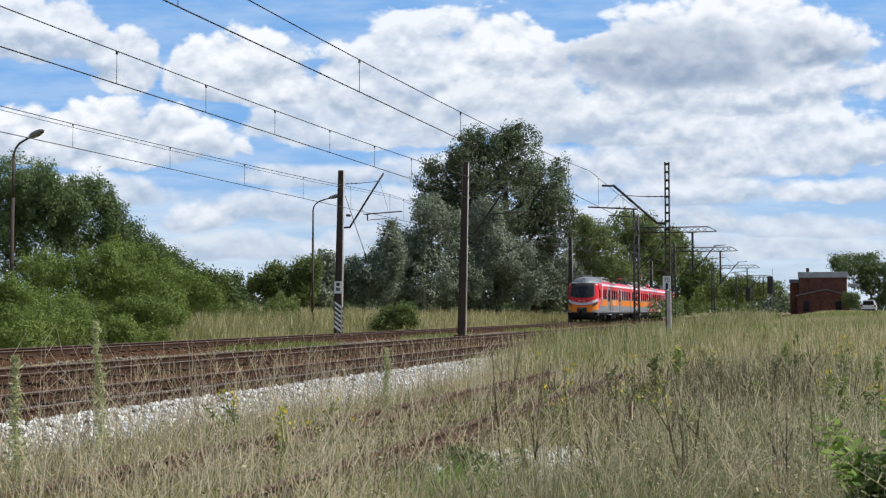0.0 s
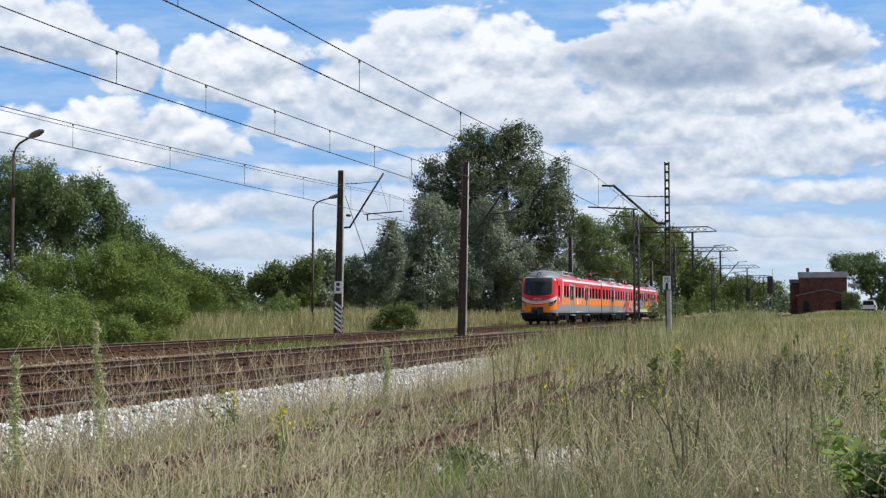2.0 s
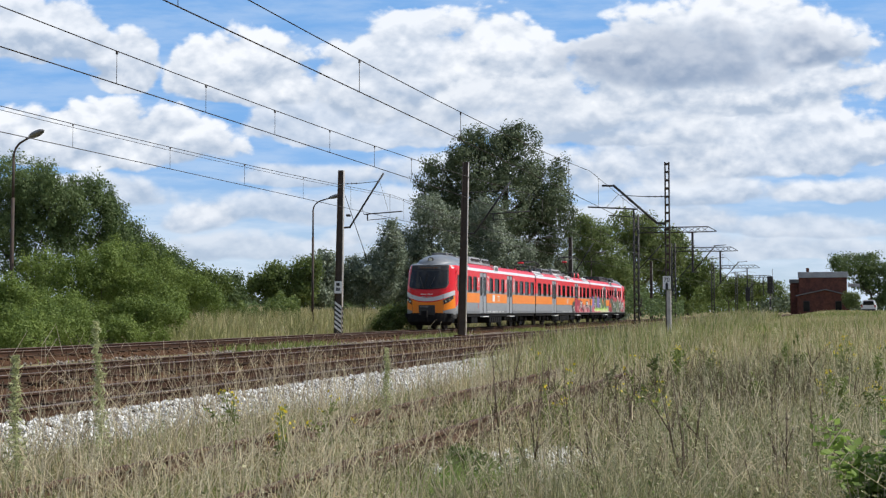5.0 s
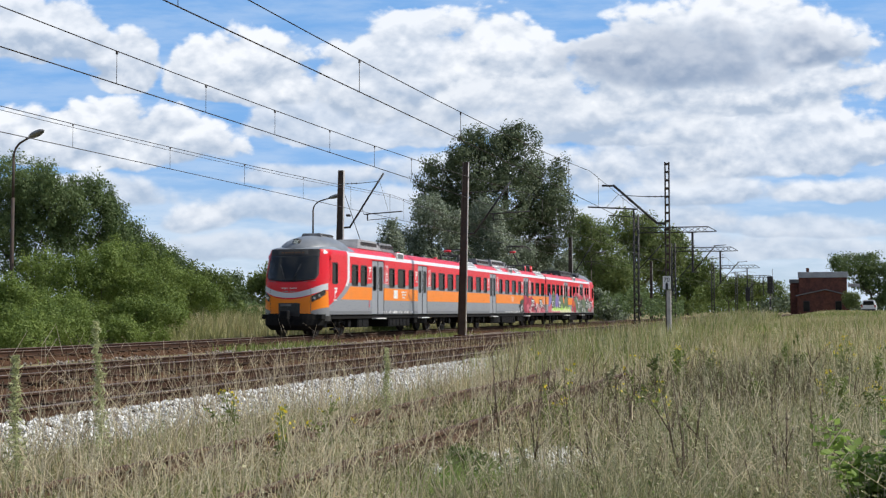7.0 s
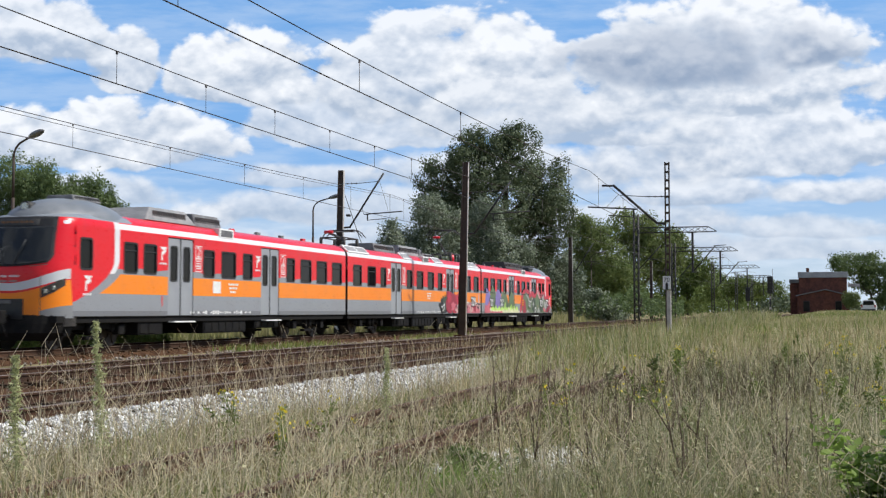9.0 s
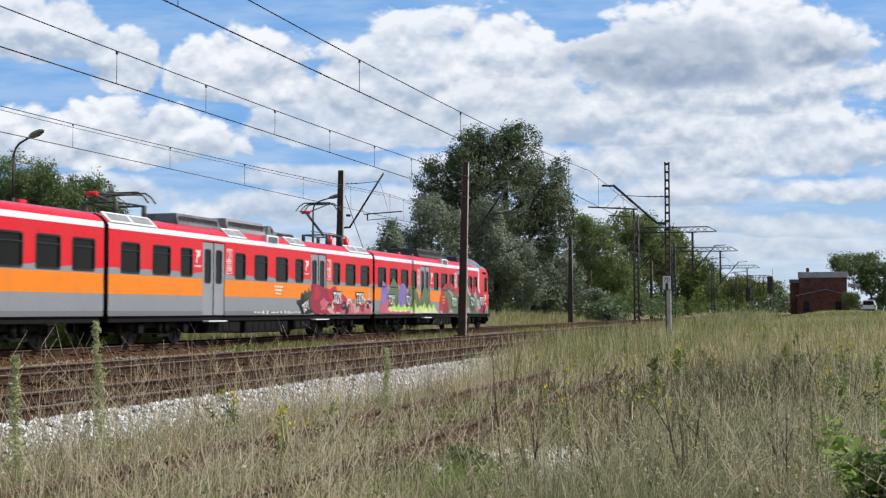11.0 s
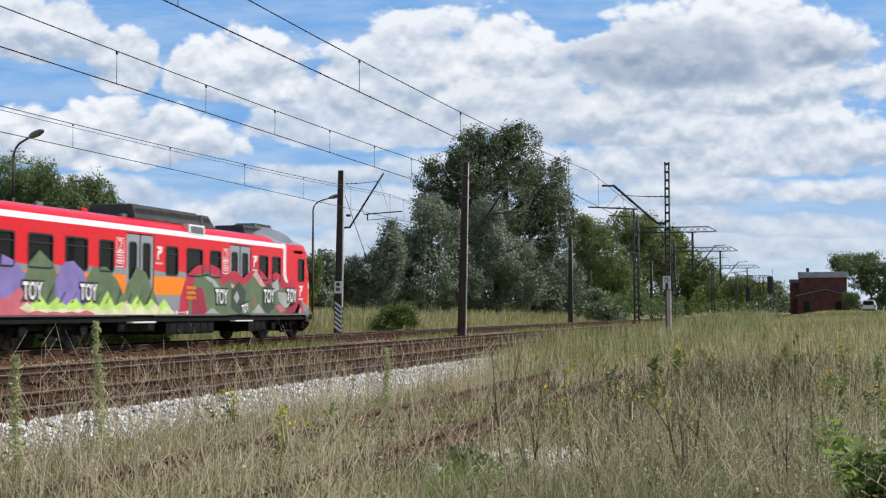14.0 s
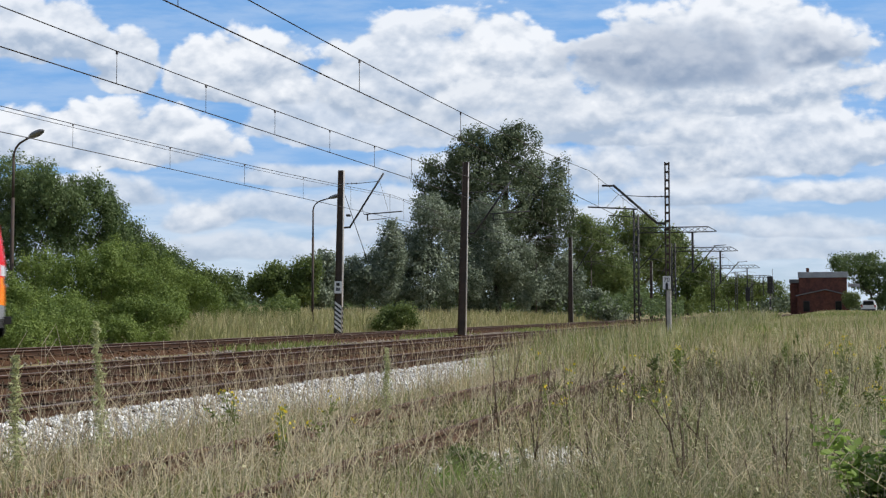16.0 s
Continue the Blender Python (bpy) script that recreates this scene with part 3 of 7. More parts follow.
def lattice_mast(x, y, z0, top, w, label):
    t = thing("lattice_mast", pose(x, y, z0), label, "catenary mast", "catenary masts")
    bm = bmesh.new()
    lattice(bm, (0, 0, -0.3), (0, 0, top - z0), w, w * 0.8, 0.06, 18, "z")
    part("lattice", bm, M_DARK_STEEL, t)
    bm = bmesh.new()
    box(bm, (0, 0, -0.1), (w + 0.4, w + 0.4, 0.4), 0.05)
    part("footing", bm, M_BALLAST, t)
    return t


# mast of the nearer track: two channels with open battens, white base and a speed board
mast = thing("lattice_mast", pose(-5.68, 48.3, -0.35), "slim rusty batten-plate mast with whitened base", "catenary mast", "catenary masts")
for s in (-1, 1):
    bm = bmesh.new()
    box(bm, (s * 0.075, 0, 3.6), (0.05, 0.12, 7.4), 0.008)
    part("channel", bm, M_MAST, mast)
for i in range(22):
    bm = bmesh.new()
    box(bm, (0, 0, 0.4 + i * 0.325), (0.12, 0.10, 0.09), 0.006)
    part("batten", bm, M_MAST, mast)
bm = bmesh.new()
box(bm, (0.105, -0.03, 1.1), (0.03, 0.14, 2.2), 0.004)
part("pale_strip", bm, M_MAST_LIGHT, mast, "whitewashed strip")
bm = bmesh.new()
box(bm, (0.03, -0.11, 1.15), (0.15, 0.05, 2.1), 0.01)
part("base_panel", bm, M_MAST_LIGHT, mast, "weathered pale base panel")
bracket(mast, -1, 2.05, 4.85, 6.45, 5.45, 0.10)
bm = bmesh.new()
rod(bm, (-2.1, 0, 6.42), (-2.6, 0, 6.44), 0.04, 6)
part("cap_arm", bm, M_DARK_STEEL, mast)
board = thing("speed_board", pose(-5.71, 48.15, 1.90), "white speed board with black figures on the mast", "sign")
bm = bmesh.new()
box(bm, (0, 0, 0.25), (0.31, 0.02, 0.52), 0.01)
part("plate", bm, M_WHITE, board)
for txt, z, s_ in (("70", 0.29, 0.235),):
    cu = bpy.data.curves.new("figures", "FONT")
    cu.body, cu.size, cu.extrude, cu.align_x = txt, s_, 0.002, "CENTER"
    cu.materials.append(M_BLACK)
    o = new("figures", cu)
    o.parent, o.matrix_basis = board, pose(0, -0.016, z, 90, 0, 0)
bm = bmesh.new()
box(bm, (0, -0.014, 0.10), (0.10, 0.006, 0.22))
rod(bm, (0, -0.014, 0.20), (0, -0.014, 0.27), 0.08, 3, 0.01)
part("pointer", bm, M_BLACK, board)


def boom_gantry(y, z0, post_top, x_post, x_end, zb, drop_x, label):
    """Lattice post with a cantilever boom that carries drop posts."""
    t = lattice_mast(x_post, y, z0, post_top, 0.55, label)
    bm = bmesh.new()
    n = max(6, int((x_end - x_post) / 0.7))
    lattice(bm, (0, 0, zb - z0), (x_end - x_post - 0.8, 0, zb - z0), 0.4, 0.5, 0.04, n)
    for j in (-1, 1):
        rod(bm, (x_end - x_post - 0.8, j * 0.2, zb - z0 + 0.25), (x_end - x_post, 0, zb - z0 - 0.22), 0.04, 4)
        rod(bm, (x_end - x_post - 0.8, j * 0.2, zb - z0 - 0.25), (x_end - x_post, 0, zb - z0 - 0.22), 0.04, 4)
    part("boom", bm, M_DARK_STEEL, t)
    bm = bmesh.new()
    dxp = drop_x - x_post
    box(bm, (dxp, 0, zb - z0 - 2.2), (0.2, 0.2, 3.9), 0.02)
    box(bm, (dxp, 0, zb - z0 - 0.28), (0.8, 0.3, 0.08), 0.01)
    part("drop_post", bm, M_DARK_STEEL, t)
    bm = bmesh.new()
    rod(bm, (dxp + 0.1, 0, zb - z0 - 4.0), (dxp + 2.2, 0, zb - z0 - 1.6), 0.05, 6)
    rod(bm, (dxp + 2.0, 0, zb - z0 - 1.62), (dxp + 3.2, 0, zb - z0 - 1.55), 0.035, 6)
    rod(bm, (dxp + 1.2, 0, zb - z0 - 2.9), (dxp + 3.0, 0, zb - z0 - 2.75), 0.03, 6)
    part("bracket_arm", bm, M_DARK_STEEL, t)
    bm = bmesh.new()
    rod(bm, (0.2, 0, zb - z0 - 3.9), (2.4, 0, zb - z0 - 1.5), 0.05, 6)
    rod(bm, (1.2, 0, zb - z0 - 2.9), (3.2, 0, zb - z0 - 2.75), 0.03, 6)
    part("bracket_arm", bm, M_DARK_STEEL, t)


boom_gantry(119.0, -0.2, 10.5, -17.05, -9.3, 8.95, -11.6, "rusty lattice mast with a cantilever boom over two tracks")
boom_gantry(151.0, -0.2, 9.4, -17.05, -9.3, 8.6, -11.4, "rusty lattice mast with a cantilever boom over two tracks")
boom_gantry(209.0, -0.2, 9.4, -17.05, -9.3, 8.5, -11.4, "far rusty lattice mast with a cantilever boom")
for y_ in (270.0, 335.0):
    boom_gantry(y_, -0.2, 9.4, -17.05, -9.3, 8.5, -11.4, "far rusty lattice mast with a cantilever boom")


def signal(x, y, z0, h, label):
    t = thing("signal_post", pose(x, y, z0), label, "railway signal", "signals")
    bm = bmesh.new()
    rod(bm, (0, 0, -0.3), (0, 0, h), 0.09, 8)
    part("pole", bm, M_DARK_STEEL, t)
    bm = bmesh.new()
    box(bm, (0, -0.15, h - 0.9), (0.75, 0.35, 2.3), 0.12)
    head = part("signal_head", bm, M_BLACK, t, "black signal head")
    for i in range(4):
        bm = bmesh.new()
        rod(bm, (0, -0.30, h - 0.15 - i * 0.5), (0, -0.5, h - 0.17 - i * 0.5), 0.14, 12)
        part("hood", bm, M_DARK_STEEL, head)
    for i in range(4):
        bm = bmesh.new()
        box(bm, (0, -0.1, h - 2.6 - i * 0.7), (0.28, 0.05, 0.34), 0.005)
        part("band", bm, M_MAST_LIGHT if i % 2 == 0 else M_DARK_STEEL, t)
    bm = bmesh.new()
    rod(bm, (0.3, 0.2, 0), (0.3, 0.2, h + 1.2), 0.03, 5)
    part("ladder", bm, M_DARK_STEEL, t)


signal(-6.1, 166, -0.2, 5.6, "tall colour-light signal with banded pole")
signal(-11.1, 205, -0.2, 4.9, "far colour-light signal beside the tracks")


def street_lamp(x, y, z0, top, label, turn=0):
    t = thing("street_lamp", pose(x, y, z0, 0, 0, turn), label, "lamp post", "platform lamps")
    h = top - z0
    bm = bmesh.new()
    rod(bm, (0, 0, -0.2), (0, 0, h - 2.4), 0.085, 10, 0.07)
    rod(bm, (0, 0, h - 2.4), (0, 0, h - 0.75), 0.055, 10, 0.05)
    pts = [(0, 0, h - 0.75)] + [(0.75 * (1 - math.cos(a)), 0, h - 0.75 + 0.62 * math.sin(a)) for a in (0.3, 0.6, 0.9, 1.15, 1.35)] + [(1.05, 0, h - 0.02)]
    bent(bm, pts, 0.042, 8)
    part("pole", bm, M_MAST, t)
    bm = bmesh.new()
    bmesh.ops.create_uvsphere(bm, u_segments=14, v_segments=8, radius=1.0, matrix=Matrix.Translation((1.5, 0, h + 0.09)) @ Matrix.Rotation(-0.22, 4, "Y") @ Matrix.Diagonal((0.5, 0.17, 0.13, 1)))
    for f in bm.faces:
        f.smooth = True
    part("lamp_head", bm, M_LAMP_HEAD, t)
    return t


street_lamp(-31.29, 41.66, -0.3, 8.05, "rusty brown lamp post with curved arm, unlit", -19)
street_lamp(-30.0, 69.3, -0.2, 8.05, "rusty brown lamp post with curved arm, unlit")
street_lamp(-30.4, 133.4, 0.1, 9.3, "far brown lamp post before willows")
street_lamp(-30.4, 168.0, 0.1, 9.2, "far brown lamp post before willows")


# ---- the train: three coupled cars ----
HALF, SILL, EAVE = 1.41, 0.90, 3.38
ROOF = [(1.41, 3.38), (1.395, 3.50), (1.34, 3.62), (1.20, 3.74), (0.95, 3.84), (0.60, 3.90), (0.0, 3.93)]


def livery(name, end_car):
    """Paint scheme laid out along the car: red, white line, silver, orange."""
    m, t, p, out = base_mat(name)
    tc = t.nodes.new("ShaderNodeTexCoord")
    x, y, z = xyz(t, tc.outputs["Object"])
    dirt, _ = noise_of(t, tc.outputs["Object"], 1.3, 5.0, 0.65)
    fine, _ = noise_of(t, tc.outputs["Object"], 14.0, 4.0, 0.6)
    red, white, silver, orange = (.72, .008, .018), (.74, .75, .77), (.26, .275, .30), (.88, .235, .010)
    wave = (y * 3.7).op("SINE") * 0.03
    col = blend(t, z.lt(2.27 + wave), red, silver)
    col = blend(t, z.lt(2.10) * z.gt(1.53), col, orange)
    col = blend(t, z.gt(3.40) * z.lt(3.57), col, white)
    if end_car:
        edge = -17.9 - ((2.5 - z).mx(0.0) / 1.3).op("POWER", 1.85) * 2.22
        col = blend(t, y.lt(edge + 0.55) * z.lt(2.14) * z.gt(1.5), col, silver)
        col = blend(t, y.lt(edge + 0.26), col, blend(t, z.gt(2.1), silver, white))
        col = blend(t, y.lt(edge), col, red)
        col = blend(t, y.lt(-16.9) * z.gt(3.60), col, (.25, .27, .29))
        star = ((x.absv() - 1.25).sq() + (z - 3.46).sq()).lt(0.0035) * y.lt(-19.4)
        col = blend(t, star, col, white)
    col = blend(t, z.lt(1.04), col, (.17, .18, .20))
    col = blend(t, z.lt(0.895), col, (.012, .012, .014))
    if end_car:
        wide = x.absv()
        d = z - (1.68 + x.sq() * 0.19)
        front = blend(t, d.lt(-0.17), red, orange)
        front = blend(t, d.absv().lt(0.10 + wide * 0.026), front, (.60, .62, .65))
        front = blend(t, z.lt(1.04 + (wide - 0.9) * 0.30) * wide.gt(0.90), front, (.22, .23, .245))
        front = blend(t, (wide - 0.90).absv().lt(0.008) * d.lt(0.16), front, (.08, .07, .07))
        front = blend(t, z.lt(0.84), front, (.012, .012, .014))
        col = blend(t, (y + (z - 1.9).mn(0.0) * 0.12).lt(-20.0) * z.lt(2.3), col, front)
    col = blend(t, z.gt(3.86), col, (.20, .19, .185))
    grime = (dirt.ramp(0.45, 0.8) * 0.18 + z.ramp(1.25, 0.9) * 0.22 * fine).clamp()
    col = blend(t, grime, col, (.16, .14, .12))
    t.links.new(col.s, p.inputs["Base Color"])
    t.links.new(fine.ramp(0.2, 0.8, 0.24, 0.42).s, p.inputs["Roughness"])
    p.inputs["Coat Weight"].default_value = 0.1
    p.inputs["Specular IOR Level"].default_value = 0.35
    return m


M_DOME = surf("grey_dome_paint", (.15, .165, .18), (.20, .215, .23), 1.5, 0.45, spread=0.08)
M_END = livery("end_car_livery", True)
M_MID = livery("middle_car_livery", False)

# openings as (start, end) from the inner end; windows 2.15 to 3.05, doors 0.9 to 3.34
END_WIN = [(.56, 1.63), (2.17, 3.24), (3.78, 4.83), (5.38, 6.13), (9.03, 9.78), (10.32, 11.38), (11.87, 12.65), (15.57, 16.33), (16.66, 17.41)]
END_DOOR = [(6.79, 8.33), (13.30, 14.90)]
MID_WIN = [(.76, 1.79), (2.52, 3.58), (4.22, 4.96), (7.95, 8.75), (9.48, 10.53), (11.27, 12.32), (13.02, 13.77), (16.84, 17.58), (18.24, 19.37), (20.01, 21.07)]
MID_DOOR = [(5.65, 7.20), (14.53, 16.10)]


def side_wall(bm, s, y0, y1, holes):
    """A car side from sill to eave with real openings and 6 cm reveals."""
    ys = sorted({y0, y1, *[v for h in holes for v in h[:2]]})
    zs = sorted({SILL, EAVE, *[v for h in holes for v in h[2:]]})
    x = s * HALF
    vs = {}

    def at(px, y, z):
        k = (round(px, 3), round(y, 3), round(z, 3))
        if k not in vs:
            vs[k] = bm.verts.new(k)
        return vs[k]

    for a, b in zip(ys, ys[1:]):
        for c, d in zip(zs, zs[1:]):
            my, mz = (a + b) / 2, (c + d) / 2
            if not any(h[0] < my < h[1] and h[2] < mz < h[3] for h in holes):
                bm.faces.new((at(x, a, c), at(x, b, c), at(x, b, d), at(x, a, d)))
    for a, b, c, d in holes:
        q = x - s * 0.06
        for (p1, p2) in (((a, c), (b, c)), ((b, c), (b, d)), ((b, d), (a, d)), ((a, d), (a, c))):
            bm.faces.new([bm.verts.new(v) for v in ((x, *p1), (x, *p2), (q, *p2), (q, *p1))])


def body_shell(y0, y1, holes, mat, car, roof_from=None):
    bm = bmesh.new()
    for s in (-1, 1):
        side_wall(bm, s, y0, y1, holes)
    prof = ROOF + [(-px, pz) for px, pz in ROOF[-2::-1]]
    rows = [[bm.verts.new((px, y, pz)) for px, pz in prof] for y in (y0 if roof_from is None else roof_from, y1)]
    for i in range(len(prof) - 1):
        bm.faces.new((rows[0][i], rows[0][i + 1], rows[1][i + 1], rows[1][i])).smooth = True
    bmesh.ops.recalc_face_normals(bm, faces=bm.faces)
    part("body", bm, mat, car)
    bm = bmesh.new()
    box(bm, (0, (y0 + y1) / 2, 1.06), (2.74, y1 - y0 - 0.1, 0.12))
    part("floor", bm, M_INSIDE, car)
    bm = bmesh.new()
    box(bm, (0, (y0 + y1) / 2, 3.34), (2.60, y1 - y0 - 0.1, 0.04))
    part("ceiling_panel", bm, M_INSIDE, car)
    for y in (y0 + 0.05, y1 - 0.05):
        bm = bmesh.new()
        box(bm, (0, y, 2.2), (2.66, 0.05, 2.3))
        part("end_wall", bm, M_INSIDE, car)
    bm = bmesh.new()
    for y in np.arange(y0 + 1.2, y1 - 1, 1.75):
        for sx in (-0.85, 0.85):
            box(bm, (sx, y, 1.75), (0.95, 0.5, 1.25), 0.08)
    tagged(part("seats", bm, M_INSIDE, car), kind="stuff")


def pane_mesh(w, h, r):
    """Rounded flat pane in the y-z plane, 8 mm thick, about the origin."""
    bm = bmesh.new()
    pts = []
    for cy, cz, a0 in ((w / 2 - r, h / 2 - r, 0), (-w / 2 + r, h / 2 - r, 90), (-w / 2 + r, -h / 2 + r, 180), (w / 2 - r, -h / 2 + r, 270)):
        for k in range(4):
            a = radians(a0 + k * 30)
            pts.append((cy + r * math.cos(a), cz + r * math.sin(a)))
    lo = [bm.verts.new((-0.004, *q)) for q in pts]
    hi = [bm.verts.new((0.004, *q)) for q in pts]
    bm.faces.new(hi)
    bm.faces.new(lo[::-1])
    for i in range(len(pts)):
        j = (i + 1) % len(pts)
        bm.faces.new((lo[i], lo[j], hi[j], hi[i]))
    return bm


def frame_mesh(w, h, r, t, d):
    """Rounded ring round a pane: outside w by h, t wide, d deep."""
    bm = bmesh.new()
    rings = []
    for off, x in ((0, -d / 2), (0, d / 2), (t, d / 2), (t, -d / 2)):
        ring = []
        rr = max(r - off, 0.01)
        for cy, cz, a0 in ((w / 2 - r, h / 2 - r, 0), (-w / 2 + r, h / 2 - r, 90), (-w / 2 + r, -h / 2 + r, 180), (w / 2 - r, -h / 2 + r, 270)):
            for k in range(4):
                a = radians(a0 + k * 30)
                ring.append(bm.verts.new((x, cy + rr * math.cos(a), cz + rr * math.sin(a))))
        rings.append(ring)
    n = len(rings[0])
    for a, b in zip(rings, rings[1:] + rings[:1]):
        for i in range(n):
            bm.faces.new((a[i], a[(i + 1) % n], b[(i + 1) % n], b[i]))
    bmesh.ops.recalc_face_normals(bm, faces=bm.faces)
    return bm


def window(car, s, y, w, z0, z1, sash=True):
    h = z1 - z0
    bm = frame_mesh(w + 0.03, h + 0.03, 0.11, 0.055, 0.07)
    if sash:
        box(bm, (0, 0, h * 0.24), (0.05, w - 0.06, 0.035))
    f = part("window", bm, M_RUBBER, car)
    f.matrix_basis = pose(s * (HALF - 0.026), y, (z0 + z1) / 2)
    g = part("pane", pane_mesh(w - 0.05, h - 0.05, 0.08), M_GLASS, f)
    g.matrix_basis = pose(-s * 0.012, 0, 0)


def door(car, s, a, b):
    for k in (0, 1):
        w = (b - a) / 2 - 0.025
        y = a + (b - a) * (0.25 + 0.5 * k)
        bm = bmesh.new()
        h0, h1 = 0.90, 3.31
        ys = (-w / 2, -w * 0.27, w * 0.27, w / 2)
        zs = (h0, 1.98, 3.06, h1)
        for i in range(3):
            for j in range(3):
                if (i, j) != (1, 1):
                    box(bm, (0, (ys[i] + ys[i + 1]) / 2, (zs[j] + zs[j + 1]) / 2), (0.035, ys[i + 1] - ys[i], zs[j + 1] - zs[j]))
        d = part("door", bm, M_SILVER, car, "silver-grey folding door leaf")
        d.matrix_basis = pose(s * (HALF - 0.045), y, 0)
        fr = part("window_frame", frame_mesh(w * 0.60, 1.14, 0.10, 0.05, 0.05), M_RUBBER, d)
        fr.matrix_basis = pose(0, 0, 2.52)
        g = part("pane", pane_mesh(w * 0.56, 1.10, 0.09), M_GLASS, d)
        g.matrix_basis = pose(s * 0.004, 0, 2.52)
    bm = bmesh.new()
    box(bm, (s * (HALF + 0.06), (a + b) / 2, 0.70), (0.22, (b - a) * 0.82, 0.045), 0.01)
    part("step", bm, M_WHITE, car, "white-edged door step")
    bm = bmesh.new()
    box(bm, (s * (HALF - 0.02), (a + b) / 2, 2.1), (0.03, 0.028, 2.42))
    part("door_seal", bm, M_RUBBER, car)


def front_y(x, z, tip=-20.80):
    """Plan and rake of the rounded nose."""
    rake = 0.0 if z < 2.1 else 0.40 * ((z - 2.1) / 1.4) ** 1.3
    if z > 3.62:
        rake += 3.4 * ((z - 3.62) / 0.4) ** 1.5
    q = min(abs(x) / HALF, 1.0)
    return tip + rake + 1.05 * (1 - (1 - q ** 2.6) ** (1 / 2.6))


def half_at(z):
    if z <= EAVE:
        return HALF
    for (x0, z0), (x1, z1) in zip(ROOF, ROOF[1:]):
        if z0 <= z <= z1:
            return x0 + (x1 - x0) * (z - z0) / (z1 - z0)
    return 0.0


def nose(car, lit):
    bm = bmesh.new()
    zs = list(np.linspace(0.62, 3.38, 24)) + [3.44, 3.50, 3.56, 3.62, 3.68, 3.74, 3.79, 3.84, 3.875, 3.90, 3.92]
    rows = []
    nx = 40
    for z in zs:
        w = half_at(z)
        row = []
        for i in range(nx + 1):
            a = -math.pi / 2 + math.pi * i / nx
            x = w * math.copysign(abs(math.sin(a)) ** 0.85, a)
            q = x * HALF / w if w else 0
            row.append(bm.verts.new((x, min(front_y(q, z), -18.6), z)))
        rows.append([bm.verts.new((-w, -18.6, z))] + row + [bm.verts.new((w, -18.6, z))])
    for r0, r1 in zip(rows, rows[1:]):
        for i in range(len(r0) - 1):
            cy = (r0[i].co + r1[i + 1].co) / 2
            if abs(abs(cy.x) - HALF) < 0.03 and cy.y > -19.8 and cy.z < 3.3:
                continue
            if cy.z < 0.9 and (abs(cy.x) < 0.5):
                continue
            bm.faces.new((r0[i], r0[i + 1], r1[i + 1], r1[i])).smooth = True
    bmesh.ops.remove_doubles(bm, verts=bm.verts, dist=0.002)
    bmesh.ops.recalc_face_normals(bm, faces=bm.faces)
    part("cab_nose", bm, M_END, car, "rounded cab front with grey roof dome")

    def skin(name, x0, x1, z0, z1, out, mat, parent, label="", shape=None, nx=18, nz=10):
        bm = bmesh.new()
        g = []
        for j in range(nz + 1):
            row = []
            for i in range(nx + 1):
                x, z = x0 + (x1 - x0) * i / nx, z0 + (z1 - z0) * j / nz
                if shape:
                    x, z = shape(x, z)
                row.append(bm.verts.new((x, front_y(x, z) - out, z)))
            g.append(row)
        for j in range(nz):
            for i in range(nx):
                bm.faces.new((g[j][i], g[j][i + 1], g[j + 1][i + 1], g[j + 1][i])).smooth = True
        bmesh.ops.solidify(bm, geom=bm.faces[:], thickness=-0.008)
        bmesh.ops.recalc_face_normals(bm, faces=bm.faces)
        return part(name, bm, mat, parent, label)

    def pane_shape(x, z):
        """Narrower towards the top, lower corners rounded and lifted."""
        k = 1 - 0.055 * (z - 2.3) - 0.09 * max(0.0, (2.5 - z) / 0.25) ** 2
        return x * k, z + 0.09 * (x / 1.1) ** 2 * max(0.0, 3.0 - z) / 0.7

    skin("windscreen_surround", -1.17, 1.17, 2.23, 3.60, 0.020, M_RUBBER, car, "black windscreen surround", pane_shape, 24, 16)
    skin("windscreen", -1.11, 1.11, 2.29, 3.32, 0.034, M_SCREEN, car, "dark laminated windscreen", pane_shape, 24, 16)
    skin("destination_display", -0.66, 0.66, 3.37, 3.53, 0.034, M_ROOFDARK, car, "unlit destination display")
    for s in (-1, 1):
        skin("windscreen_trim", s * 0.62, s * 1.06, 2.195, 2.215, 0.024, M_ROOFLIGHT, car, "thin pale trim below the windscreen", lambda x, z: (x, z + 0.09 * (x / 1.1) ** 2), 10, 1)
    bm = bmesh.new()
    for q in range(7):
        x = (q - 3) * 0.15
        box(bm, (x, front_y(x, 3.45) - 0.048, 3.45), (0.10, 0.006, 0.06))
    tagged(part("display_characters", bm, M_DIM_AMBER, car, "dim unreadable amber characters"), kind="stuff")
    for s in (-1, 1):
        bm = bmesh.new()
        rod(bm, (s * 0.15, front_y(0.15, 2.25) - 0.075, 2.25), (s * 0.45, front_y(0.4, 2.9) - 0.085, 2.95), 0.012, 5)
        part("wiper", bm, M_BLACK, car)
        unit = skin("headlight_unit", s * 0.93, s * 1.36, 0.0, 1.0, 0.016, M_LENS, car, "dark swept-back headlight unit", lambda x, v: (x, 1.39 + (abs(x) - .93) * 0.55 + 0.9 * max(0.0, abs(x) - 1.2) ** 1.2 + v * (0.26 + 0.02 * (abs(x) - .93) - 1.0 * max(0.0, abs(x) - 1.22) ** 1.3)), 16, 6)
        for fx, fz, fr in ((1.03, 1.57, 0.058), (1.19, 1.66, 0.062)):
            bm = bmesh.new()
            fx = s * fx
            rod(bm, (fx, front_y(fx, fz) - 0.034, fz), (fx, front_y(fx, fz) + 0.02, fz), fr, 14)
            part("headlight", bm, M_REFLECTOR, unit)
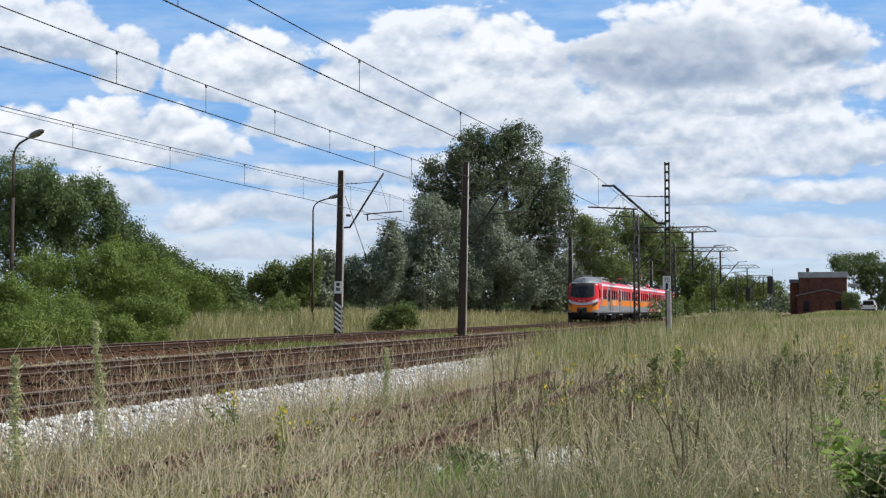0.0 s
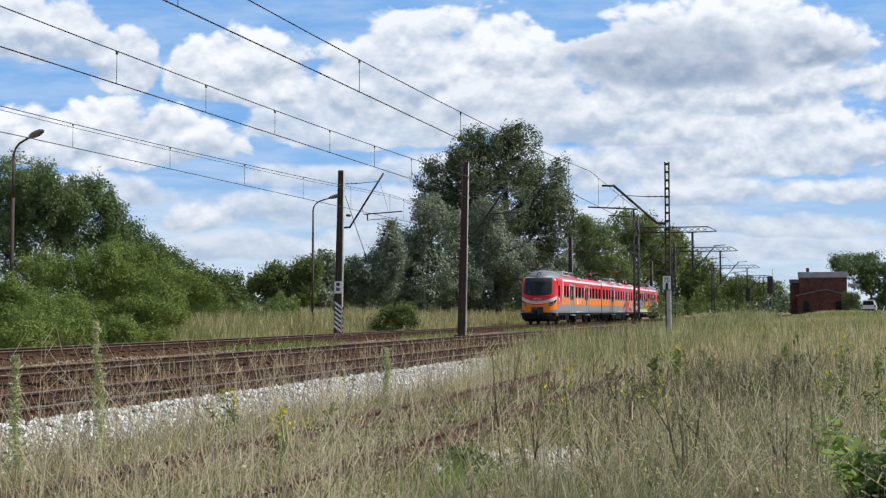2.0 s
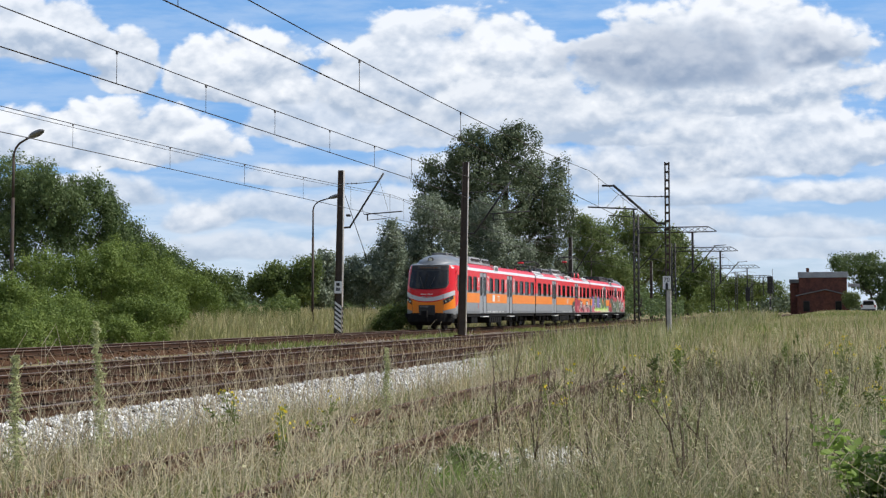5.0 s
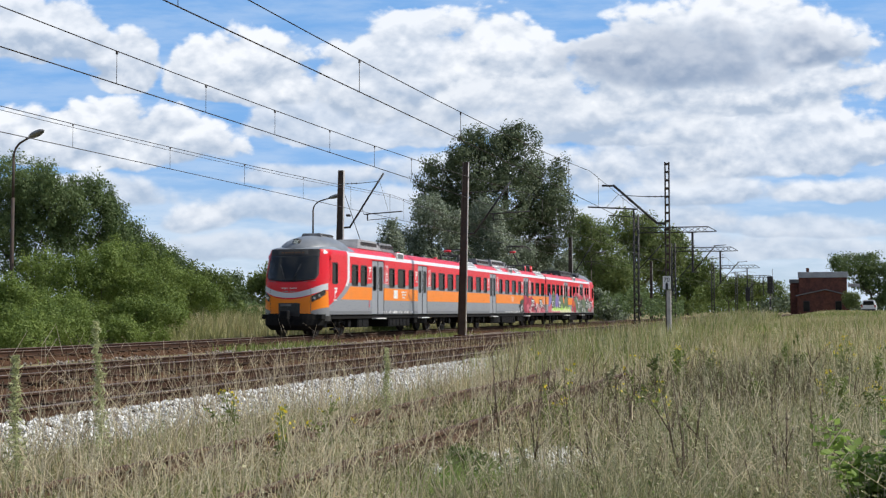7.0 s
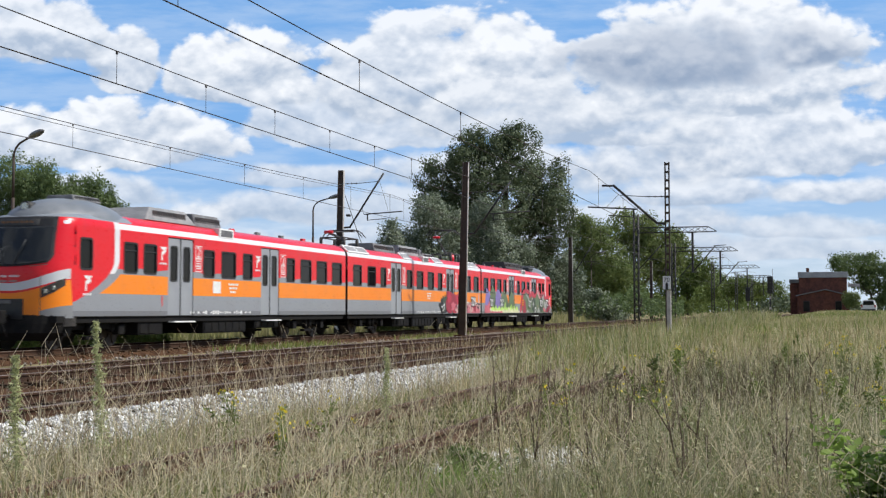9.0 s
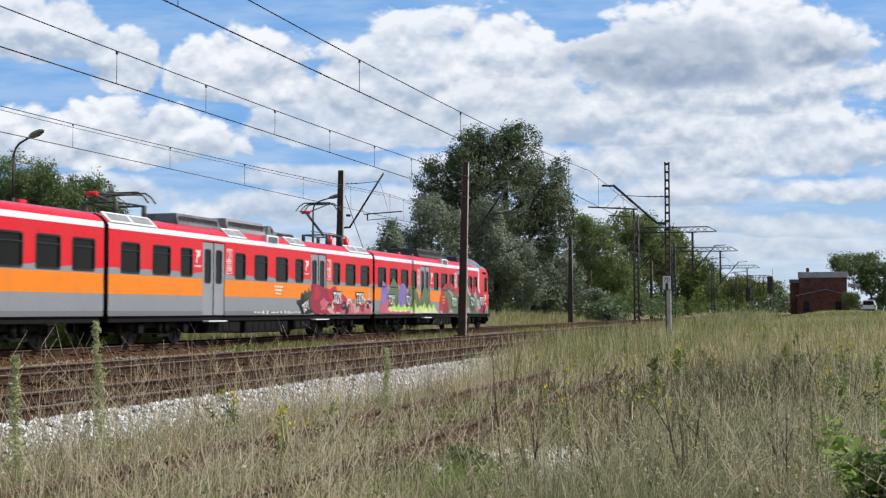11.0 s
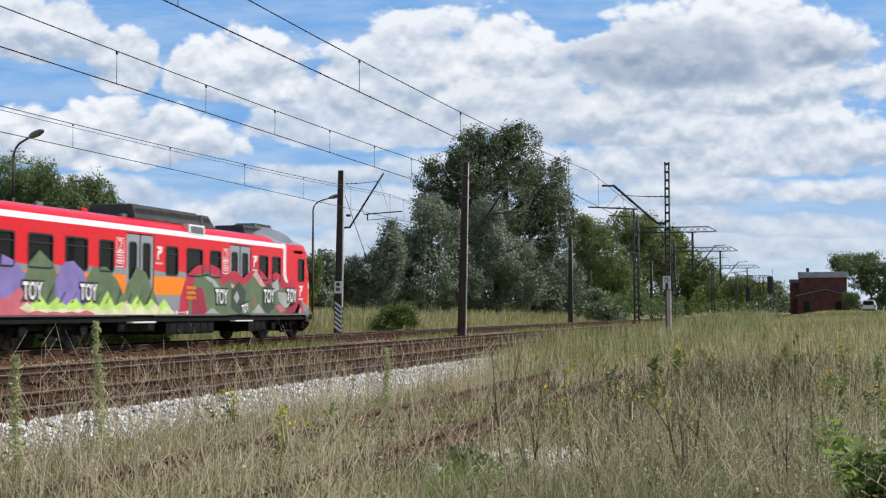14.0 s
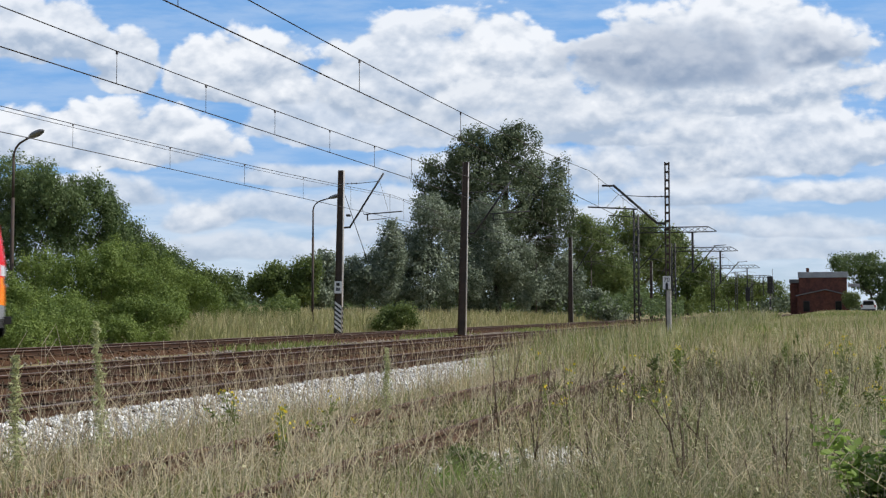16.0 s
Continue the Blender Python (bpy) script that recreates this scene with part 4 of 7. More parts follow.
        # cab side window
        window(car, s, -19.30, 0.60, 2.18, 3.06, False)
    bm = bmesh.new()
    bmesh.ops.create_uvsphere(bm, u_segments=40, v_segments=24, radius=1.0, matrix=Matrix.Translation((0, -18.1, 3.48)) @ Matrix.Diagonal((1.36, 2.30, 0.80, 1)))
    bmesh.ops.delete(bm, geom=[v for v in bm.verts if v.co.z < 3.53], context="VERTS")
    for f in bm.faces:
        f.smooth = True
    part("roof_dome", bm, M_DOME, car, "smooth grey roof dome over the cab")
    zc = 3.90
    yc = -18.1 - 2.30 * math.sqrt(1 - ((zc - 3.48) / 0.80) ** 2)
    bm = bmesh.new()
    rod(bm, (0, yc - 0.08, zc), (0, yc + 0.3, zc), 0.155, 18)
    part("top_light_housing", bm, M_ROOFDARK, car)
    bm = bmesh.new()
    rod(bm, (0, yc - 0.10, zc), (0, yc - 0.05, zc), 0.115, 18)
    part("top_light", bm, M_REFLECTOR, car)
    # flush black block coloured as the shade of the coupler pocket; coupler and plough
    bm = bmesh.new()
    box(bm, (0, -20.65, 1.085), (0.94, 0.34, 0.56), 0.02)
    part("coupler_pocket_shade", bm, M_BLACK, car)
    bm = bmesh.new()
    rod(bm, (0, -20.6, 0.88), (0, -21.15, 0.88), 0.07, 8)
    box(bm, (0, -21.2, 0.88), (0.34, 0.30, 0.36), 0.05)
    rod(bm, (0.14, -21.25, 0.75), (0.2, -21.1, 0.35), 0.03, 6)
    part("coupler", bm, M_UNDER, car)
    bm = bmesh.new()
    box(bm, (-0.14, -20.835, 1.28), (0.50, 0.02, 0.09), 0.01)
    part("grille_plate", bm, M_ROOFBOX, car)
    bm = bmesh.new()
    g = []
    for z, dy, k in ((0.94, 0.0, 1.0), (0.70, -0.05, 1.0), (0.45, -0.08, 0.97), (0.24, 0.10, 0.84)):
        g.append([bm.verts.new((x * k, front_y(x, 0.7) + dy, z)) for x in np.linspace(-1.36, 1.36, 15)])
    for a, b in zip(g, g[1:]):
        for i in range(14):
            bm.faces.new((a[i], a[i + 1], b[i + 1], b[i]))
    bmesh.ops.solidify(bm, geom=bm.faces[:], thickness=0.02)
    part("snow_plough", bm, M_UNDER, car)
    for i in range(2):
        for k, (z, w) in enumerate(((1.97, 0.62), (1.84, 0.5))):
            if i == 0:
                bm = bmesh.new()
                for q in range(9):
                    if q != 4:
                        x = (q - 4) * w / 8
                        box(bm, (x, front_y(x, z) - 0.02, z), (w / 13, 0.006, 0.055))
                part("front_marking", bm, M_WHITE if k == 0 else M_ROOFLIGHT, car, "unreadable pale marking bars")


WHEELSETS = []


def underframe(car, y0, y1, bogies, boxes):
    bm = bmesh.new()
    box(bm, (0, (y0 + y1) / 2, 0.80), (2.70, y1 - y0 - 0.1, 0.20), 0.02)
    part("underframe", bm, M_UNDER, car)
    for a, b, z in boxes:
        bm = bmesh.new()
        box(bm, (0.62, (a + b) / 2, (0.72 + z) / 2), (1.35, b - a, 0.72 - z), 0.03)
        box(bm, (-0.62, (a + b) / 2, (0.72 + z) / 2), (1.35, b - a, 0.72 - z), 0.03)
        for k in range(int((b - a) / 0.5)):
            for s in (-1, 1):
                box(bm, (s * 1.305, a + 0.25 + k * 0.5, (0.70 + z) / 2), (0.03, 0.36, (0.60 - z)), 0.01)
        part("equipment_box", bm, M_UNDER, car)
    for c in bogies:
        bm = bmesh.new()
        for s in (-1, 1):
            box(bm, (s * 1.02, c, 0.62), (0.14, 2.0, 0.22), 0.03)
            for q in (-1, 1):
                box(bm, (s * 1.02, c + q * 1.35, 0.55), (0.16, 0.9, 0.16), 0.03)
                box(bm, (s * 1.12, c + q * 1.35, 0.50), (0.24, 0.30, 0.30), 0.04)
                for e in (-0.32, 0.32):
                    rod(bm, (s * 1.08, c + q * 1.35 + e, 0.42), (s * 1.08, c + q * 1.35 + e, 0.66), 0.07, 8)
            rod(bm, (s * 1.14, c - 0.2, 0.35), (s * 1.14, c - 0.2, 0.75), 0.11, 8)
            rod(bm, (s * 1.14, c + 0.2, 0.35), (s * 1.14, c + 0.2, 0.75), 0.11, 8)
            box(bm, (s * 1.10, c, 0.28), (0.20, 0.75, 0.10), 0.03)
        box(bm, (0, c, 0.55), (1.9, 0.5, 0.25), 0.04)
        part("bogie_frame", bm, M_UNDER, car)
        for q in (-1, 1):
            bm = bmesh.new()
            rod(bm, (-1.0, 0, 0), (1.0, 0, 0), 0.08, 10)
            for s in (-1, 1):
                rod(bm, (s * 0.69, 0, 0), (s * 0.82, 0, 0), 0.47, 28)
                rod(bm, (s * 0.66, 0, 0), (s * 0.69, 0, 0), 0.50, 28)
                for k in range(6):
                    a = k * math.pi / 3
                    rod(bm, (s * 0.825, 0.12 * math.cos(a), 0.12 * math.sin(a)), (s * 0.825, 0.40 * math.cos(a), 0.40 * math.sin(a)), 0.03, 4)
            wset = part("wheelset", bm, M_WHEEL, car)
            WHEELSETS.append((wset, c + q * 1.35))
    return car


def text_part(parent, txt, size, m, mat, name="lettering"):
    cu = bpy.data.curves.new(name, "FONT")
    cu.body, cu.size, cu.extrude, cu.align_x = txt, size, 0.0015, "CENTER"
    cu.materials.append(mat)
    o = new(name, cu)
    o.parent, o.matrix_basis = parent, m
    return o


def side_turn(s):
    """Turns an x-y drawing upright onto the car's side that faces s along x."""
    return Matrix.Rotation(s * math.pi / 2, 4, "Z") @ Matrix.Rotation(math.pi / 2, 4, "X")


def marks(car, s, y, kind):
    """Class label or operator's mark on a side."""
    x = s * (HALF + 0.004)
    if kind == "class":
        bm = bmesh.new()
        for z, h in ((2.95, 0.40), (2.62, 0.22), (2.40, 0.16)):
            for dy, dz, w, hh in ((0, h / 2, .40, .025), (0, -h / 2, .40, .025), (.19, 0, .025, h), (-.19, 0, .025, h)):
                box(bm, (x, y + dy, z + dz), (0.004, w, hh))
        for z in (2.66, 2.58, 2.42):
            box(bm, (x, y, z), (0.004, 0.24, 0.035))
        lab = part("class_label", bm, M_WHITE, car, "white outlined class label")
        text_part(lab, "2", 0.50, Matrix.Translation((s * (HALF + 0.008), y, 2.78)) @ side_turn(s), M_WHITE, "figure")
    else:
        bm = bmesh.new()
        k = -s
        for pts in (((-.16, .30), (.12, .30), (.17, .20), (.10, .08), (-.02, .06), (-.02, -.12), (-.10, -.12), (-.09, .14), (.05, .20), (-.10, .22)),
                    ((.14, .30), (.24, .30), (.19, .24), (.15, .24)), ((.12, .18), (.20, .18), (.16, .12), (.11, .12))):
            vs = [bm.verts.new((x, y - k * a, 2.72 + b if kind == "high" else 1.72 + b)) for a, b in pts]
            bm.faces.new(vs)
        zb = 2.50 if kind == "high" else 1.50
        for q in range(6):
            box(bm, (x, y + (q - 2.5) * 0.07, zb), (0.003, 0.05, 0.06))
        bmesh.ops.solidify(bm, geom=[f for f in bm.faces if len(f.verts) > 4 or abs(f.normal.x) > 0.9], thickness=0.001)
        part("operator_mark", bm, M_WHITE, car, "white abstract operator mark")


def roof_unit(car, y0, y1, w, h, mat, name="roof_unit", taper=0.25, x=0.0, lift=3.86):
    """Air conditioner or resistor case with sloped ends and louvres."""
    bm = bmesh.new()
    r = bmesh.ops.create_cube(bm, size=1.0, matrix=Matrix.Translation((x, (y0 + y1) / 2, lift + h / 2)) @ Matrix.Diagonal((w, y1 - y0, h, 1)))
    for v in r["verts"]:
        if v.co.z > lift + h * 0.6:
            v.co.y += taper * (1 if v.co.y < (y0 + y1) / 2 else -1)
            v.co.x = x + (v.co.x - x) * 0.82
    bmesh.ops.bevel(bm, geom=bm.edges[:], offset=0.03, segments=2, profile=0.6, affect="EDGES")
    unit = part(name, bm, mat, car)
    bm = bmesh.new()
    for k in range(int((y1 - y0 - 2 * taper) / 0.16)):
        for s in (-1, 1):
            box(bm, (x + s * w * 0.462, y0 + taper + 0.1 + k * 0.16, lift + h * 0.5), (0.03, 0.10, h * 0.5))
    tagged(part("louvres", bm, M_ROOFDARK, unit), kind="stuff")
    return unit


def hatch(car, s, y, w):
    """White-framed box on the eave."""
    bm = bmesh.new()
    if w > 1.3:
        tilt = Matrix.Rotation(s * 0.75, 3, "Y")
        box(bm, (s * 1.20, y, 3.72), (0.46, w, 0.10), 0.02, tilt)
        h = part("eave_hatch", bm, M_WHITE, car, "white-framed grey eave hatch")
        for k in (-1, 1):
            bm = bmesh.new()
            box(bm, tilt @ Vector((0, 0, 0.052)) + Vector((s * 1.20, y + k * w * 0.24, 3.72)), (0.30, w * 0.42, 0.012), 0.003, tilt)
            part("hatch_panel", bm, M_ROOFLIGHT, h)
        return
    box(bm, (s * 1.27, y, 3.67), (0.26, w, 0.34), 0.03)
    h = part("eave_hatch", bm, M_WHITE, car, "white-framed grey eave hatch")
    bm = bmesh.new()
    box(bm, (s * 1.398, y, 3.67), (0.015, w * 0.8, 0.22), 0.003)
    part("hatch_panel", bm, M_ROOFBOX, h)


def end_car(label, lit):
    car = thing("train_car", Matrix(), label, "train car", "cars of the train")
    holes = [(-b, -a, 2.15, 3.05) for a, b in END_WIN] + [(-b, -a, 0.88, 3.34) for a, b in END_DOOR] + [(-19.60, -19.00, 2.18, 3.06)]
    body_shell(-19.8, -0.12, holes, M_END, car, -18.6)
    for s in (-1, 1):
        for a, b in END_WIN:
            window(car, s, -(a + b) / 2, b - a, 2.15, 3.05, abs(b - a - 1.06) > 0.02 or a < 4)
        for a, b in END_DOOR:
            door(car, s, -b, -a)
        for y in (-12.98, -6.45):
            marks(car, s, y, "class")
        for y in (-15.22, -8.62):
            marks(car, s, y, "high")
        marks(car, s, -19.25, "low")
        hatch(car, s, -11.0, 1.05)
        bm = bmesh.new()
        box(bm, (s * (HALF + 0.004), -15.25, 1.35), (0.006, 0.06, 0.34))
        part("handrail", bm, M_RED, car)
        bm = bmesh.new()
        for q in range(26):
            if random.random() < 0.75:
                box(bm, (s * (HALF + 0.003), -9.2 - q * 0.17, 0.99), (0.004, random.uniform(.06, .13), random.choice((.05, .07, .12))))
        tagged(part("stencil_marks", bm, M_WHITE, car, "small unreadable white stencil bars"), kind="stuff")
    nose(car, lit)
    underframe(car, -20.6, -0.2, (-18.55, -3.6), ((-16.4, -15.0, .32), (-12.4, -9.3, .30), (-8.6, -6.6, .42)))
    roof_unit(car, -18.6, -17.2, 1.0, 0.17, M_ROOFBOX, "roof_vent", 0.06, lift=4.20)
    if lit:
        roof_unit(car, -15.5, -12.3, 1.9, 0.44, M_ROOFLIGHT, "air_conditioner", 0.5)
        roof_unit(car, -12.2, -10.3, 1.7, 0.44, M_ROOFBOX, "resistor_case", 0.06)
    else:
        roof_unit(car, -12.2, -8.1, 1.8, 0.46, M_ROOFDARK, "resistor_case", 0.04)
        roof_unit(car, -13.3, -12.3, 1.7, 0.44, M_ROOFDARK, "resistor_hood", 0.25)
        roof_unit(car, -17.5, -15.9, 1.4, 0.34, M_ROOFDARK, "roof_case", 0.05)
    for k in range(8):
        bm = bmesh.new()
        box(bm, (0.55 * (-1) ** k, -9.0 + k * 1.05, 3.93), (0.12, 0.3, 0.14), 0.02)
        part("roof_bracket", bm, M_RED if k % 3 == 0 else M_ROOFBOX, car)
    return car


def pantograph(car, y, raised, mat):
    z0 = 4.20
    p = new("pantograph")
    p.parent = car
    tagged(p, "raised red-armed pantograph" if raised else "folded pantograph")
    bm = bmesh.new()
    for sx in (-0.55, 0.55):
        rod(bm, (sx, y - 0.9, z0 + 0.12), (sx, y + 0.9, z0 + 0.12), 0.03, 6)
        for q in (-0.8, 0.8):
            rod(bm, (sx, y + q, 3.80), (sx, y + q, z0 + 0.12), 0.08, 8)
    for q in (-0.8, 0.8):
        rod(bm, (-0.55, y + q, z0 + 0.12), (0.55, y + q, z0 + 0.12), 0.03, 6)
    part("base_frame", bm, M_ROOFDARK, p)
    knee = (y - 1.80, 5.22) if raised else (y - 1.25, z0 + 0.34)
    top = (y - 0.45, 5.66) if raised else (y + 0.55, z0 + 0.46)
    bm = bmesh.new()
    rod(bm, (0, y + 0.1, z0 + 0.15), (0, *knee), 0.055, 8)
    part("lower_arm", bm, M_ROOFDARK, p)
    bm = bmesh.new()
    for sx in (-1, 1):
        rod(bm, (sx * 0.12, *knee), (sx * 0.45, *top), 0.028, 6)
    rod(bm, (0.0, y + 0.1, z0 + 0.15), (0.1, knee[0] - 0.15, knee[1] - 0.1), 0.02, 6)
    part("upper_arm", bm, M_ROOFDARK, p)
    bm = bmesh.new()
    rod(bm, (-0.2, *knee), (0.2, *knee), 0.07, 8)
    part("knee_joint", bm, M_RED, p)
    for dy in (-0.22, 0.22):
        bm = bmesh.new()
        pts = [(-0.98, top[0] + dy, top[1] - 0.28), (-0.82, top[0] + dy, top[1] - 0.08), (-0.6, top[0] + dy, top[1] + 0.06), (0.6, top[0] + dy, top[1] + 0.06), (0.82, top[0] + dy, top[1] - 0.08), (0.98, top[0] + dy, top[1] - 0.28)]
        bent(bm, pts, 0.025, 6)
        part("collector_strip", bm, M_ROOFDARK, p)
    bm = bmesh.new()
    rod(bm, (-0.45, *top), (0.45, *top), 0.025, 6)
    for sx in (-0.45, 0.45):
        rod(bm, (sx, top[0] - 0.22, top[1]), (sx, top[0] + 0.22, top[1]), 0.02, 6)
    part("head_frame", bm, M_ROOFDARK, p)


def middle_car(label):
    car = thing("train_car", Matrix(), label, "train car", "cars of the train")
    holes = [(a, b, 2.15, 3.05) for a, b in MID_WIN] + [(a, b, 0.88, 3.34) for a, b in MID_DOOR]
    body_shell(0.12, 21.53, holes, M_MID, car)
    for s in (-1, 1):
        for a, b in MID_WIN:
            window(car, s, (a + b) / 2, b - a, 2.15, 3.05, True)
        for a, b in MID_DOOR:
            door(car, s, a, b)
        for y in (7.5, 16.4):
            marks(car, s, y, "class")
        for y in (5.3, 14.1):
            marks(car, s, y, "high")
        for y, w in ((1.5, 2.6), (8.2, 1.4), (11.0, 1.0), (13.3, 1.5), (19.9, 2.4)):
            hatch(car, s, y, w)
        bm = bmesh.new()
        for q in range(26):
            if random.random() < 0.75:
                box(bm, (s * (HALF + 0.003), 9.2 + q * 0.17, 0.99), (0.004, random.uniform(.06, .13), random.choice((.05, .07, .12))))
        tagged(part("stencil_marks", bm, M_WHITE, car, "small unreadable white stencil bars"), kind="stuff")
    underframe(car, 0.2, 21.45, (3.55, 18.1), ((6.2, 8.6, .30), (9.0, 12.6, .26), (13.2, 15.4, .34)))
    roof_unit(car, 5.2, 8.2, 1.5, 0.40, M_ROOFBOX, "resistor_case", 0.06)
    roof_unit(car, 8.6, 11.7, 1.6, 0.48, M_ROOFLIGHT, "resistor_case", 0.06)
    roof_unit(car, 11.9, 12.9, 1.5, 0.44, M_ROOFBOX, "resistor_hood", 0.4)
    roof_unit(car, 12.95, 14.7, 1.3, 0.26, M_ROOFBOX, "roof_case", 0.05)
    pantograph(car, 2.6, False, M_ROOFDARK)
    pantograph(car, 19.0, True, M_RED)
    for y in (18.6, 20.5):
        bm = bmesh.new()
        rod(bm, (0.5, y, 3.8), (0.5, y, 4.28), 0.13, 10)
        rod(bm, (0.5, y, 4.28), (0.5, y, 4.36), 0.05, 8)
        part("roof_insulator", bm, M_RED, car, "red roof insulator")
    bm = bmesh.new()
    bent(bm, [(0.5, 16.6, 4.36), (0.5, 18.6, 4.40), (0.5, 20.5, 4.36)], 0.02, 5)
    part("roof_cable", bm, M_ROOFDARK, car)
    for y in (-0.02, 21.67):
        bm = bmesh.new()
        for k in range(5):
            box(bm, (0, y + (k - 2) * 0.075, 2.15), (2.50, 0.04, 2.4), 0.015)
        part("gangway_bellows", bm, M_RUBBER, car, "black folded gangway bellows")
    return car


car_front = end_car("red, orange and silver driving car with unlit headlights", True)
car_mid = middle_car("red, orange and silver middle car with pantographs and graffiti")
car_rear = end_car("red driving car, its side covered in green and pink graffiti", False)


def paint(name, c):
    return surf(name, tuple(v * 0.85 for v in c), tuple(min(v * 1.15, 1) for v in c), 2.0, 0.45, spread=0.12)


G_MAROON, G_PINK, G_PALE = paint("maroon_spray", (.30, .025, .05)), paint("pink_spray", (.55, .13, .17)), paint("pale_pink_spray", (.62, .38, .36))
G_GREEN, G_DKGREEN, G_LIME = paint("dull_green_spray", (.12, .17, .09)), paint("dark_green_spray", (.045, .07, .045)), paint("lime_spray", (.45, .68, .14))
G_PURPLE, G_CREAM, G_BLACK, G_GREY = paint("violet_spray", (.22, .17, .42)), paint("cream_spray", (.66, .66, .42)), paint("black_spray", (.02, .02, .022)), paint("grey_spray", (.36, .36, .35))
G_RED, G_WHITE = paint("crimson_spray", (.45, .03, .06)), paint("white_spray", (.75, .75, .74))


def decal(car, s, off, pts, mat, layer, name="graffiti_shape"):
    """A flat painted shape on a side: pts as (along the train, height)."""
    bm = bmesh.new()
    x = s * (HALF + 0.003 + 0.0035 * layer)
    vs = [bm.verts.new((x, (a - off) if s > 0 else (off - a), z)) for a, z in pts]
    es = [bm.edges.new((vs[i], vs[(i + 1) % len(vs)])) for i in range(len(vs))]
    bmesh.ops.triangle_fill(bm, edges=es, use_beauty=True)
    r = bmesh.ops.extrude_face_region(bm, geom=bm.faces[:])
    for v in [e for e in r["geom"] if isinstance(e, bmesh.types.BMVert)]:
        v.co.x -= s * 0.002
    bmesh.ops.recalc_face_normals(bm, faces=bm.faces)
    return part(name, bm, mat, car)


def blob(a, z, ra, rz, seed, rough=0.22, n=26, lo=0.92):
    r = random.Random(seed)
    ph = [r.uniform(0, 6.28) for _ in range(4)]
    out = []
    for i in range(n):
        t = 2 * math.pi * i / n
        k = 1 + rough * (0.6 * math.sin(3 * t + ph[0]) + 0.5 * math.sin(5 * t + ph[1]) + 0.4 * math.sin(8 * t + ph[2]))
        out.append((a + ra * k * math.cos(t), max(lo, z + rz * k * math.sin(t))))
    return out


def spikes(a0, a1, zb, zt, n, seed, var=0.5):
    r = random.Random(seed)
    top = []
    for i in range(n):
        f = i / n
        top += [(a0 + (a1 - a0) * f, zb + 0.3 * (zt - zb)), (a0 + (a1 - a0) * (f + 0.5 / n), zt - r.random() * var * (zt - zb))]
    return [(a0, zb)] + top + [(a1, zb + 0.2 * (zt - zb)), (a1, zb)]


